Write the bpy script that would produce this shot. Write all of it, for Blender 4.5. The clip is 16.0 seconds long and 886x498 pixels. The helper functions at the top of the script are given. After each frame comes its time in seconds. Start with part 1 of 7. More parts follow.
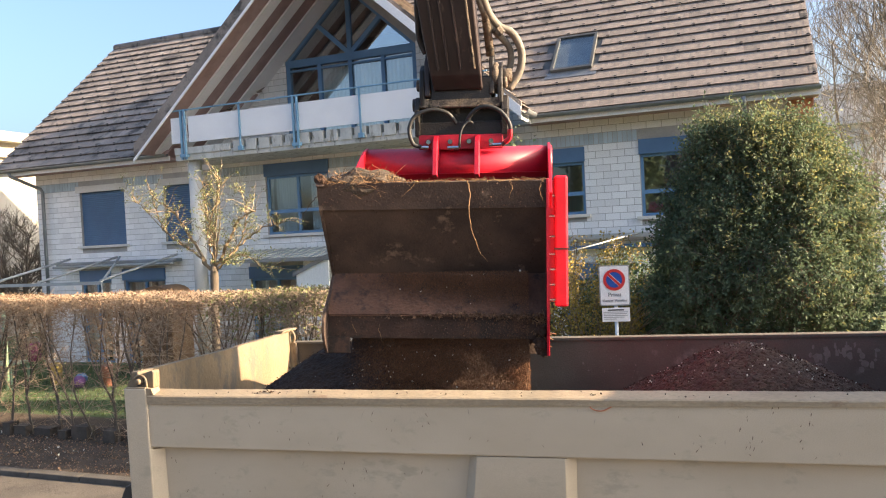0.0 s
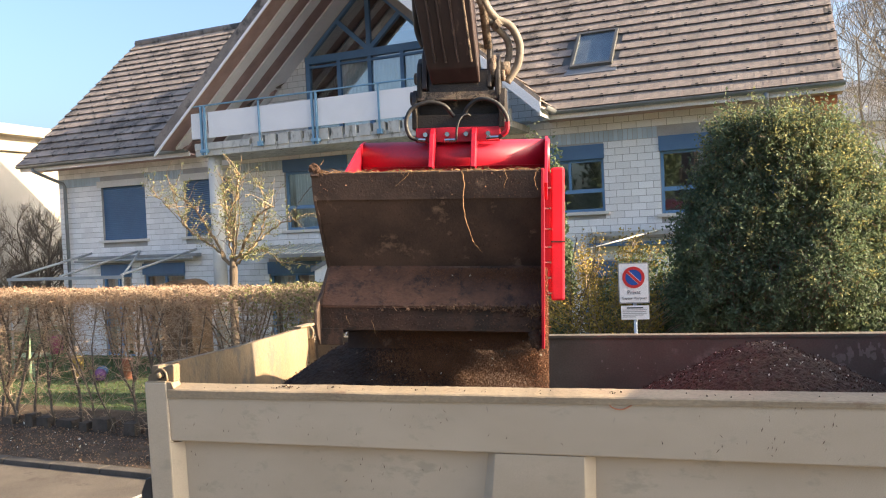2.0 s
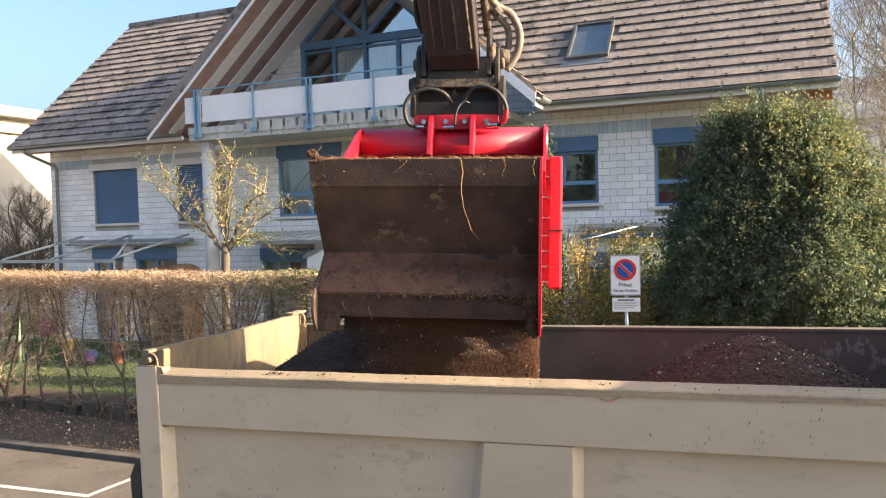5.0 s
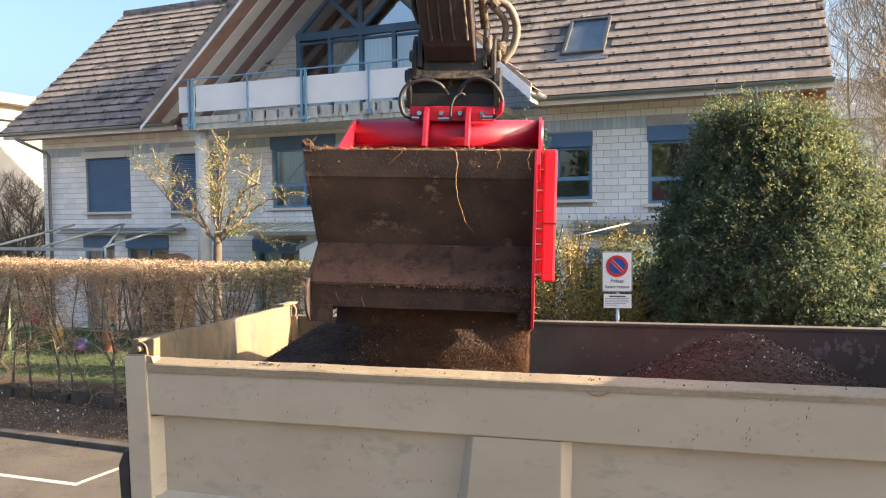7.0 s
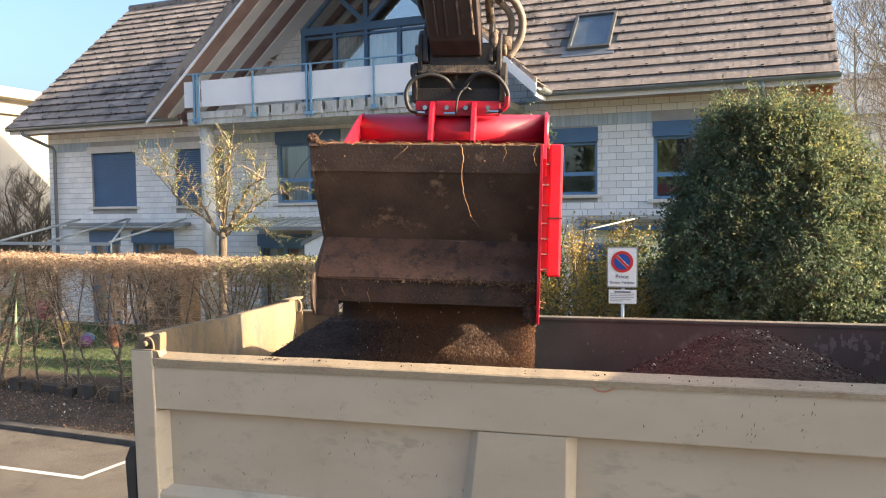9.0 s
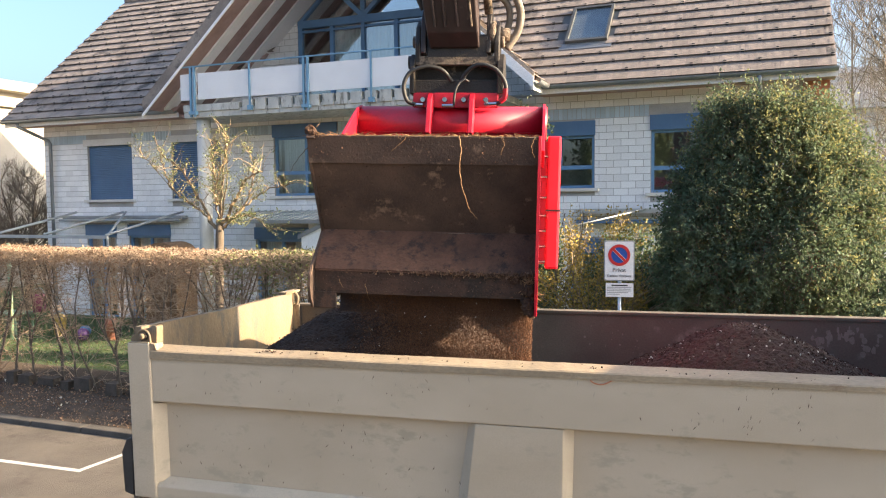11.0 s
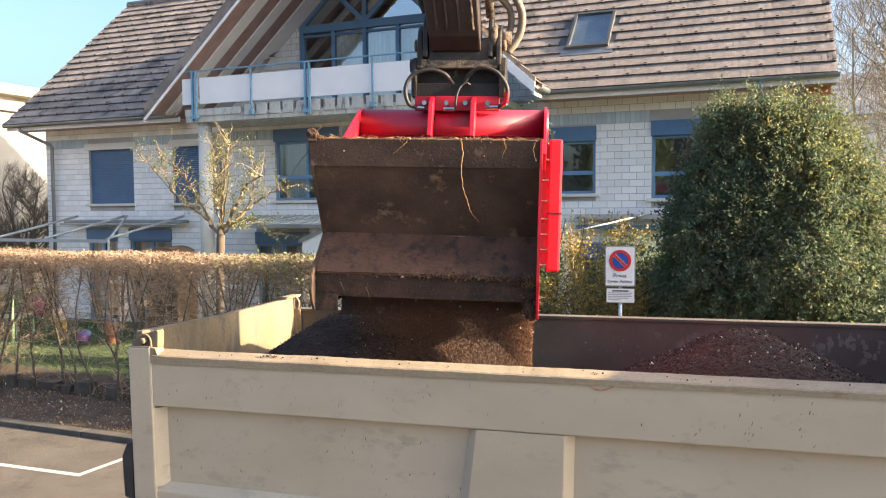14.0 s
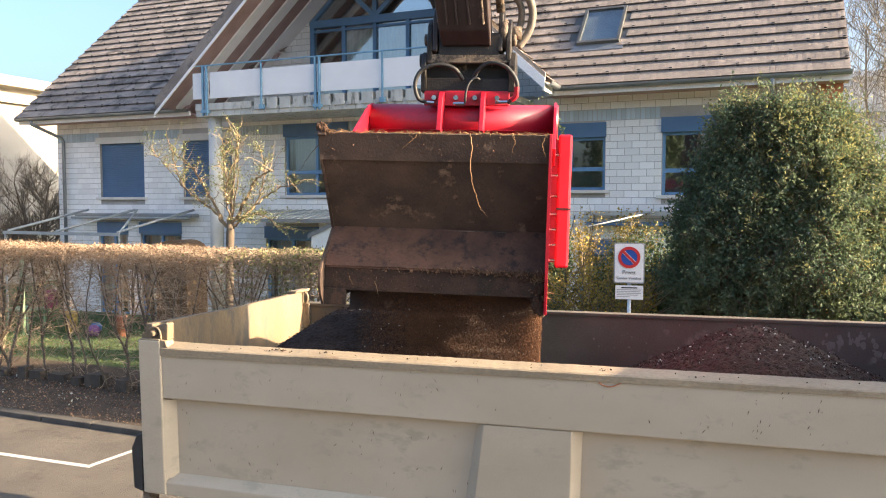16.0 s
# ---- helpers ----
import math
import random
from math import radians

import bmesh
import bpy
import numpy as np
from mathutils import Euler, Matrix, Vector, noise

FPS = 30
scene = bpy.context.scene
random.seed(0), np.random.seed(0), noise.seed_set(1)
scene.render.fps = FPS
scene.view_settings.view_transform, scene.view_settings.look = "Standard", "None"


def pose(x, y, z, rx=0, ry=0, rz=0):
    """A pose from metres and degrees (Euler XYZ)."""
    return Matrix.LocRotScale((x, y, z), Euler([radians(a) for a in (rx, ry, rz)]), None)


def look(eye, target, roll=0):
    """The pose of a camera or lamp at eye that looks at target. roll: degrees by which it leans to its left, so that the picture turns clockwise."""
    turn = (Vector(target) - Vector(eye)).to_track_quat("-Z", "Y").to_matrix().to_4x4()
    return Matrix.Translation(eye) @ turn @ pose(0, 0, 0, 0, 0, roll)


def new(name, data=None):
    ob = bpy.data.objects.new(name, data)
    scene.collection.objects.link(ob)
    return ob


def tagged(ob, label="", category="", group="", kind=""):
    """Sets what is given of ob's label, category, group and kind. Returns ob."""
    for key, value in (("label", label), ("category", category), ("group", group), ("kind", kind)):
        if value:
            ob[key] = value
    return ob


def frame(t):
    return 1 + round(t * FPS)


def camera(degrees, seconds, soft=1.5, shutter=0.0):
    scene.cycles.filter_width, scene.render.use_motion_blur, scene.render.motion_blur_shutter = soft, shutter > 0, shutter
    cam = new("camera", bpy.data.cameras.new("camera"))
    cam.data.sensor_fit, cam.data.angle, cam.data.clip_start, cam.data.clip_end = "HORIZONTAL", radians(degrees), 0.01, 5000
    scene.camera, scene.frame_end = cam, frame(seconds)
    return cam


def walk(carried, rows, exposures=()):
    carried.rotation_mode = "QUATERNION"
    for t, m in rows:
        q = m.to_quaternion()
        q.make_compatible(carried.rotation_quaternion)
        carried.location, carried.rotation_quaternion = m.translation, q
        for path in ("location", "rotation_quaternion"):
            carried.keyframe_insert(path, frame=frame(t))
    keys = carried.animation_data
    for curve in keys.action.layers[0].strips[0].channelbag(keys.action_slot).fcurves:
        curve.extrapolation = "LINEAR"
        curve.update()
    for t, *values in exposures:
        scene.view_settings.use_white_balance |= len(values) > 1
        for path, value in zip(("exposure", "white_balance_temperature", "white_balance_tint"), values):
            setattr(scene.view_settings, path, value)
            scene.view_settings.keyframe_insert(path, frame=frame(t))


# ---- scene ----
# ---- camera ----
cam = camera(60, 16.0, soft=1.1)
PATH = [
    (0, (0.0178, 0.0043, 3.3058), (-3.614, 9.320, 3.111), -2.90),
    (0.5, (0.0146, 0.0090, 3.3060), (-3.702, 9.290, 3.070), -2.89),
    (1, (0.0082, 0.0053, 3.3084), (-3.750, 9.268, 3.041), -2.71),
    (1.5, (0.0103, 0.0074, 3.3076), (-3.801, 9.250, 3.059), -2.69),
    (2, (0.0009, 0.0098, 3.3072), (-3.841, 9.239, 3.075), -2.59),
    (2.5, (-0.0001, 0.0123, 3.3062), (-3.815, 9.252, 3.041), -2.55),
    (3, (0.0030, 0.0110, 3.3048), (-3.820, 9.247, 3.030), -2.51),
    (3.5, (0.0066, -0.0011, 3.3075), (-3.892, 9.205, 3.077), -2.45),
    (4, (0.0032, 0.0067, 3.3101), (-3.863, 9.225, 3.034), -2.35),
    (6.5, (0.0058, 0.0121, 3.3023), (-3.659, 9.306, 2.862), -0.72),
    (7, (0.0088, 0.0123, 3.3039), (-3.667, 9.301, 2.847), -0.70),
    (7.5, (-0.0000, 0.0137, 3.3017), (-3.699, 9.290, 2.790), -0.58),
    (8, (0.0024, 0.0131, 3.3024), (-3.687, 9.292, 2.763), -0.58),
    (8.5, (0.0047, 0.0086, 3.3016), (-3.706, 9.281, 2.794), -0.62),
    (9, (0.0059, 0.0062, 3.3063), (-3.725, 9.269, 2.787), -0.62),
    (11.5, (0.0013, 0.0123, 3.2996), (-3.688, 9.287, 2.691), -0.54),
    (12, (0.0025, 0.0109, 3.2997), (-3.710, 9.278, 2.719), -0.45),
    (12.5, (0.0044, 0.0114, 3.3034), (-3.730, 9.273, 2.772), -0.56),
    (13, (-0.0008, 0.0134, 3.3048), (-3.707, 9.287, 2.785), -0.51),
    (13.5, (0.0007, 0.0115, 3.3036), (-3.688, 9.290, 2.755), -0.44),
    (14, (-0.0004, 0.0084, 3.3034), (-3.703, 9.282, 2.764), -0.39),
    (14.5, (0.0020, 0.0099, 3.3020), (-3.727, 9.274, 2.777), -0.32),
    (15, (0.0025, 0.0070, 3.3045), (-3.743, 9.263, 2.761), -0.20),
    (15.5, (-0.0023, 0.0044, 3.3006), (-3.765, 9.251, 2.716), -0.07),
    (16, (0.0004, 0.0040, 3.2999), (-3.806, 9.232, 2.706), -0.03),
]
walk(cam, [(t, look(eye, target, roll)) for t, eye, target, roll in PATH], [(0.0, 2.25, 6110, 9), (4.0, 2.26, 6110, 9), (6.5, 2.27, 6080, 8.5), (9.2, 2.29, 6060, 8), (11.3, 2.38, 6040, 8), (16.0, 2.39, 6030, 8)])

# ---- light ----
SUN_AZ, SUN_EL = radians(80), radians(19)
world = bpy.data.worlds.new("sky")
scene.world = world
world.use_nodes = True
sky = world.node_tree.nodes.new("ShaderNodeTexSky")
sky.sky_type, sky.sun_disc, sky.sun_elevation, sky.sun_rotation = "NISHITA", False, SUN_EL, SUN_AZ
sky.air_density, sky.dust_density, sky.ozone_density = 0.9, 6.0, 1.8
back = world.node_tree.nodes["Background"]
back.inputs["Strength"].default_value = 0.095
world.node_tree.links.new(sky.outputs[0], back.inputs["Color"])
sun = new("sun", bpy.data.lights.new("sun", "SUN"))
sun.data.energy, sun.data.angle, sun.data.color = 4.6, radians(0.6), (1.0, 0.72, 0.44)
sun.matrix_world = look((30 * math.sin(SUN_AZ), 30 * math.cos(SUN_AZ), 30 * math.tan(SUN_EL)), (0, 0, 0))


# ---- materials ----
def mat(name, c1, c2, scale=3.0, rough=0.7, metal=0.0, bump=0.15, fine=70.0, vary=0.0, spots=None, spot_scale=5.0, spot_cut=0.6, stretch=(1, 1, 1), sub=0.0, coat=0.0):
    """Two-scale procedural surface: a slow mix of two colours, a fine grain, optional spots of a third colour, piece by piece variation."""
    m = bpy.data.materials.new(name)
    m.use_nodes = True
    nt = m.node_tree
    n, l = nt.nodes, nt.links
    b = n["Principled BSDF"]
    tc, mp = n.new("ShaderNodeTexCoord"), n.new("ShaderNodeMapping")
    mp.inputs["Scale"].default_value = stretch
    l.new(tc.outputs["Object"], mp.inputs["Vector"])

    def noise_node(s, detail=5.0, roughness=0.6):
        k = n.new("ShaderNodeTexNoise")
        k.inputs["Scale"].default_value, k.inputs["Detail"].default_value, k.inputs["Roughness"].default_value = s, detail, roughness
        l.new(mp.outputs[0], k.inputs["Vector"])
        return k

    def mixed(a, bcol, fac, kind="MIX"):
        x = n.new("ShaderNodeMix")
        x.data_type, x.blend_type = "RGBA", kind
        for sock, val in ((x.inputs[6], a), (x.inputs[7], bcol)):
            if isinstance(val, tuple):
                sock.default_value = (*val, 1)
            else:
                l.new(val, sock)
        if isinstance(fac, float):
            x.inputs[0].default_value = fac
        else:
            l.new(fac, x.inputs[0])
        return x.outputs[2]

    def ramp(src, lo, hi):
        r = n.new("ShaderNodeMapRange")
        r.inputs[1].default_value, r.inputs[2].default_value = lo, hi
        l.new(src, r.inputs[0])
        return r.outputs[0]

    big, small = noise_node(scale), noise_node(fine, 3.0)
    col = mixed(c1, c2, ramp(big.outputs[0], 0.35, 0.65))
    g = ramp(small.outputs[0], 0.25, 0.75)
    r2 = n.new("ShaderNodeMapRange")
    r2.inputs[3].default_value, r2.inputs[4].default_value = 0.82, 1.12
    l.new(g, r2.inputs[0])
    col = mixed(col, r2.outputs[0], 1.0, "MULTIPLY")
    if spots:
        s = noise_node(spot_scale, 7.0, 0.7)
        col = mixed(col, spots, ramp(s.outputs[0], spot_cut - 0.04, spot_cut + 0.06))
    if vary:
        oi, geo, add = n.new("ShaderNodeObjectInfo"), n.new("ShaderNodeNewGeometry"), n.new("ShaderNodeMath")
        add.operation = "ADD"
        l.new(oi.outputs["Random"], add.inputs[0])
        l.new(geo.outputs["Random Per Island"], add.inputs[1])
        fr = n.new("ShaderNodeMath")
        fr.operation = "FRACT"
        l.new(add.outputs[0], fr.inputs[0])
        r3 = n.new("ShaderNodeMapRange")
        r3.inputs[3].default_value, r3.inputs[4].default_value = 1 - vary, 1 + vary
        l.new(fr.outputs[0], r3.inputs[0])
        col = mixed(col, r3.outputs[0], 1.0, "MULTIPLY")
    l.new(col, b.inputs["Base Color"])
    b.inputs["Metallic"].default_value = metal
    rr = n.new("ShaderNodeMapRange")
    rr.inputs[3].default_value, rr.inputs[4].default_value = max(0.02, rough - 0.08), min(1.0, rough + 0.1)
    l.new(big.outputs[0], rr.inputs[0])
    l.new(rr.outputs[0], b.inputs["Roughness"])
    if coat:
        b.inputs["Coat Weight"].default_value = coat
    if sub:
        b.inputs["Transmission Weight"].default_value = 0.0
        tr = n.new("ShaderNodeBsdfTranslucent")
        ms = n.new("ShaderNodeMixShader")
        ms.inputs[0].default_value = sub
        l.new(col, tr.inputs[0])
        l.new(b.outputs[0], ms.inputs[1])
        l.new(tr.outputs[0], ms.inputs[2])
        l.new(ms.outputs[0], n["Material Output"].inputs[0])
    if bump:
        bp = n.new("ShaderNodeBump")
        bp.inputs["Strength"].default_value, bp.inputs["Distance"].default_value = bump, 0.02
        l.new(small.outputs[0], bp.inputs["Height"])
        l.new(bp.outputs[0], b.inputs["Normal"])
    return m


def glass_mat(name, tint, mirror):
    """A coated pane: clear, with a strong mirror share."""
    m = bpy.data.materials.new(name)
    m.use_nodes = True
    n, l = m.node_tree.nodes, m.node_tree.links
    n.remove(n["Principled BSDF"])
    clear, gloss, ms = n.new("ShaderNodeBsdfTransparent"), n.new("ShaderNodeBsdfGlossy"), n.new("ShaderNodeMixShader")
    clear.inputs[0].default_value = (*tint, 1)
    gloss.inputs["Roughness"].default_value = 0.015
    ms.inputs[0].default_value = mirror
    l.new(clear.outputs[0], ms.inputs[1])
    l.new(gloss.outputs[0], ms.inputs[2])
    l.new(ms.outputs[0], n["Material Output"].inputs[0])
    return m


M_BLOCK = mat("white_block", (0.80, 0.80, 0.79), (0.88, 0.88, 0.87), 1.2, 0.85, bump=0.25, vary=0.07)
M_BLUEBLOCK = mat("grey_blue_block", (0.42, 0.51, 0.57), (0.50, 0.59, 0.65), 1.2, 0.85, bump=0.25, vary=0.10)
M_MORTAR = mat("mortar", (0.36, 0.35, 0.33), (0.44, 0.43, 0.41), 2.0, 0.95)
M_COLUMN = mat("pale_smooth_concrete", (0.52, 0.52, 0.49), (0.60, 0.60, 0.57), 2.0, 0.85, bump=0.15)
M_CONC = mat("weathered_concrete", (0.50, 0.49, 0.45), (0.64, 0.63, 0.58), 2.5, 0.9, bump=0.3, spots=(0.20, 0.19, 0.16), spot_scale=2.6, spot_cut=0.58, stretch=(2, 2, 0.7))
M_PLASTER = mat("pale_plaster", (0.62, 0.60, 0.55), (0.70, 0.68, 0.63), 1.5, 0.9)
M_CREAM = mat("cream_render", (0.40, 0.37, 0.31), (0.47, 0.43, 0.37), 0.6, 0.9)
M_WHITEB = mat("white_building", (0.62, 0.62, 0.62), (0.70, 0.70, 0.70), 0.6, 0.9)
M_WHITE = mat("white_paint", (0.80, 0.79, 0.79), (0.86, 0.85, 0.85), 1.5, 0.55, bump=0.05)
M_WHITEWOOD = mat("white_beam", (0.80, 0.79, 0.78), (0.87, 0.86, 0.85), 2.0, 0.7)
M_SOFFIT = mat("brown_soffit", (0.35, 0.24, 0.225), (0.45, 0.315, 0.29), 3.0, 0.75, vary=0.12)
M_BLUE = mat("blue_paint", (0.12, 0.235, 0.41), (0.15, 0.285, 0.47), 2.0, 0.45, bump=0.05, vary=0.08)
M_SHUTTER = mat("blue_shutter", (0.075, 0.145, 0.265), (0.09, 0.175, 0.305), 2.0, 0.5, bump=0.05)
M_RAILBLUE = mat("light_blue_paint", (0.16, 0.30, 0.44), (0.20, 0.36, 0.50), 3.0, 0.45, bump=0.05)
M_TILE = mat("roof_tile", (0.180, 0.155, 0.138), (0.285, 0.247, 0.217), 1.6, 0.88, bump=0.9, fine=32, vary=0.16, spots=(0.070, 0.064, 0.060), spot_scale=1.7, spot_cut=0.56)
M_ZINC = mat("grey_zinc", (0.20, 0.22, 0.24), (0.30, 0.32, 0.33), 2.0, 0.45, metal=0.6)
M_DARKZINC = mat("dark_zinc_frame", (0.075, 0.080, 0.078), (0.115, 0.12, 0.118), 3.0, 0.5, metal=0.3)
M_GALV = mat("galvanised_steel", (0.45, 0.47, 0.49), (0.55, 0.57, 0.58), 5.0, 0.4, metal=0.6)
M_AWN = mat("grey_awning", (0.30, 0.325, 0.335), (0.39, 0.415, 0.42), 3.0, 0.6)
M_CURTAIN = mat("white_curtain", (0.74, 0.77, 0.76), (0.84, 0.86, 0.85), 3.0, 0.9, stretch=(6, 1, 0.3))
# Near-black colour stands for unlit rooms behind windows and far panes.
M_ROOM = mat("unlit_room", (0.05, 0.05, 0.05), (0.08, 0.075, 0.07), 1.0, 0.9)
M_GLASS = glass_mat("window_glass", (0.85, 0.90, 0.92), 0.14)
M_SKYGLASS = glass_mat("coated_window_glass", (0.84, 0.90, 0.91), 0.40)
M_CLEARGLASS = glass_mat("clear_window_glass", (0.92, 0.95, 0.95), 0.18)
M_ORANGE = mat("orange_brick", (0.42, 0.17, 0.09), (0.50, 0.22, 0.12), 3.0, 0.85)
M_ASPH = mat("asphalt", (0.088, 0.078, 0.066), (0.135, 0.119, 0.100), 1.3, 0.92, bump=0.9, fine=90, spots=(0.070, 0.061, 0.052), spot_scale=2.2, spot_cut=0.60)
M_LINE = mat("road_paint", (0.46, 0.45, 0.42), (0.56, 0.55, 0.52), 4.0, 0.75, spots=(0.25, 0.235, 0.21), spot_scale=14, spot_cut=0.62)
M_KERB = mat("dark_kerb", (0.060, 0.055, 0.048), (0.095, 0.087, 0.077), 3.0, 0.9, bump=0.4)
M_BEDSTONE = mat("dark_earthy_stone", (0.055, 0.045, 0.036), (0.095, 0.078, 0.062), 5.0, 0.95, bump=0.6)
M_SOIL = mat("garden_soil", (0.055, 0.041, 0.029), (0.095, 0.070, 0.049), 4.0, 0.95, bump=0.8, fine=60, spots=(0.26, 0.21, 0.15), spot_scale=18, spot_cut=0.64)
M_PEAT = mat("dark_topsoil", (0.029, 0.0155, 0.009), (0.054, 0.029, 0.0165), 6.0, 0.95, bump=1.0, fine=55, spots=(0.068, 0.040, 0.024), spot_scale=40, spot_cut=0.70)
M_BROWNSOIL = mat("brown_topsoil", (0.040, 0.019, 0.010), (0.064, 0.032, 0.017), 6.0, 0.95, bump=0.8, fine=55, spots=(0.085, 0.052, 0.032), spot_scale=40, spot_cut=0.70)
M_GRAIN = mat("soil_grain", (0.110, 0.053, 0.026), (0.165, 0.080, 0.039), 6.0, 0.95, bump=0.0, vary=0.35)
M_CHIP = mat("pale_chip", (0.45, 0.40, 0.32), (0.65, 0.60, 0.50), 9.0, 0.85, vary=0.3)
M_GRASS = mat("lawn", (0.050, 0.082, 0.026), (0.085, 0.120, 0.042), 3.0, 0.9, bump=0.6, fine=90)
M_BLADE = mat("grass_blade", (0.06, 0.098, 0.030), (0.10, 0.140, 0.046), 3.0, 0.7, bump=0, vary=0.3, sub=0.3)
M_BODY = mat("beige_truck_paint", (0.435, 0.368, 0.272), (0.50, 0.43, 0.327), 1.1, 0.5, bump=0.06, fine=200, spots=(0.375, 0.328, 0.245), spot_scale=5.0, spot_cut=0.60, stretch=(0.8, 1, 1.6))
M_BODYIN = mat("worn_bed_paint", (0.25, 0.20, 0.13), (0.35, 0.28, 0.19), 2.0, 0.75, bump=0.2, spots=(0.15, 0.115, 0.08), spot_scale=6.0, spot_cut=0.57, stretch=(1, 1, 0.3))
M_RIM = mat("bare_worn_rim_paint", (0.26, 0.208, 0.138), (0.335, 0.27, 0.182), 3.0, 0.8, bump=0.25, spots=(0.20, 0.135, 0.085), spot_scale=7.0, spot_cut=0.66, stretch=(0.5, 1, 1))
M_GATE = mat("stained_gate_paint", (0.175, 0.130, 0.078), (0.25, 0.187, 0.115), 2.4, 0.8, bump=0.25, spots=(0.13, 0.112, 0.088), spot_scale=4.5, spot_cut=0.54, stretch=(1, 1.3, 0.45))
M_BEDRUST = mat("brown_bed_steel", (0.096, 0.083, 0.064), (0.145, 0.125, 0.098), 1.6, 0.9, bump=0.15, spots=(0.20, 0.175, 0.145), spot_scale=3.0, spot_cut=0.64)
M_SCRAPE = mat("rubbed_paint_mark", (0.27, 0.235, 0.19), (0.34, 0.30, 0.25), 20.0, 0.7, bump=0)
M_SCUFF = mat("rubbed_bare_steel", (0.165, 0.145, 0.12), (0.22, 0.195, 0.165), 8.0, 0.7, bump=0.1)
M_RUBBER = mat("black_rubber", (0.02, 0.02, 0.02), (0.035, 0.035, 0.035), 5.0, 0.6)
M_RED = mat("red_paint", (0.38, 0.007, 0.022), (0.45, 0.010, 0.029), 5.0, 0.40, bump=0.05, spots=(0.33, 0.014, 0.024), spot_scale=6.0, spot_cut=0.66)
M_STEEL = mat("earthy_steel", (0.042, 0.026, 0.020), (0.098, 0.062, 0.045), 2.2, 0.8, bump=0.35, fine=60, spots=(0.19, 0.13, 0.09), spot_scale=5.0, spot_cut=0.63)
M_STEELP = mat("rusty_polished_steel", (0.072, 0.034, 0.020), (0.140, 0.068, 0.040), 5.0, 0.78, bump=0.7, fine=38, spots=(0.030, 0.017, 0.012), spot_scale=5.5, spot_cut=0.55)
M_CRUST = mat("dried_mud", (0.10, 0.058, 0.034), (0.17, 0.10, 0.06), 12.0, 0.95, bump=0, vary=0.4)
M_STEELW = mat("dark_worn_steel", (0.034, 0.018, 0.012), (0.070, 0.036, 0.023), 3.4, 0.8, bump=0.35, fine=60, spots=(0.022, 0.015, 0.011), spot_scale=6.0, spot_cut=0.54)
M_ARM = mat("dark_brown_arm_paint", (0.019, 0.0115, 0.0120), (0.036, 0.022, 0.021), 2.0, 0.5, bump=0.15, spots=(0.12, 0.082, 0.062), spot_scale=2.2, spot_cut=0.66, stretch=(4, 4, 0.5))
M_HITCH = mat("black_hitch_steel", (0.014, 0.012, 0.011), (0.030, 0.025, 0.021), 4.0, 0.5, metal=0.2, bump=0.3, spots=(0.26, 0.20, 0.14), spot_scale=9.0, spot_cut=0.665)
M_DUSTY = mat("dusty_cast_steel", (0.10, 0.076, 0.055), (0.22, 0.17, 0.125), 12.0, 0.8, bump=0.5, spots=(0.022, 0.018, 0.015), spot_scale=14.0, spot_cut=0.54)
M_HOSE = mat("black_hose", (0.018, 0.018, 0.018), (0.03, 0.03, 0.03), 8.0, 0.58, bump=0.1)
M_DUSTHOSE = mat("dusty_hose", (0.12, 0.105, 0.085), (0.20, 0.175, 0.14), 8.0, 0.7, bump=0.2)
M_CHROME = mat("chrome_fitting", (0.60, 0.60, 0.60), (0.70, 0.70, 0.70), 8.0, 0.2, metal=1.0, bump=0)
M_ROOT = mat("pale_root", (0.20, 0.115, 0.055), (0.30, 0.18, 0.09), 12.0, 0.9)
M_BARK = mat("grey_bark", (0.22, 0.165, 0.11), (0.32, 0.245, 0.165), 6.0, 0.9, bump=0.5)
M_TRUNK = mat("brown_grey_bark", (0.10, 0.080, 0.060), (0.165, 0.132, 0.098), 6.0, 0.9, bump=0.5)
M_LIMB = mat("tan_young_bark", (0.20, 0.145, 0.085), (0.31, 0.23, 0.14), 6.0, 0.85, bump=0.5)
M_BARKD = mat("dark_bark", (0.12, 0.09, 0.07), (0.18, 0.14, 0.105), 6.0, 0.9, bump=0.5)
M_HEDGETWIG = mat("brown_hedge_twig", (0.30, 0.225, 0.155), (0.42, 0.325, 0.23), 6.0, 0.9, bump=0.4)
M_TWIG = mat("grey_twig_bark", (0.115, 0.102, 0.086), (0.170, 0.152, 0.128), 6.0, 0.9, bump=0.5)
M_BUD = mat("spring_leaf", (0.15, 0.18, 0.068), (0.205, 0.225, 0.088), 4.0, 0.7, bump=0, vary=0.25, sub=0.25)
M_DRY = mat("dry_leaf", (0.215, 0.135, 0.083), (0.31, 0.205, 0.13), 4.0, 0.85, bump=0, vary=0.35, sub=0.3)
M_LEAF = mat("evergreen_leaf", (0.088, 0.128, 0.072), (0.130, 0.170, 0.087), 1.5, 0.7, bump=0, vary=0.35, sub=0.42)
# Yellow-green stands for sunlight on the large bush's top and right side.
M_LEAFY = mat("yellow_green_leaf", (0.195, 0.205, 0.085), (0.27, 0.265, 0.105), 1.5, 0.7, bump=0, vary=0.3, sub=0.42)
M_HEDGEG = mat("olive_hedge_leaf", (0.15, 0.17, 0.060), (0.22, 0.23, 0.085), 4.0, 0.7, bump=0, vary=0.3, sub=0.3)
M_FORS = mat("yellow_blossom", (0.29, 0.215, 0.050), (0.40, 0.30, 0.070), 2.0, 0.8, bump=0, vary=0.4, sub=0.25)
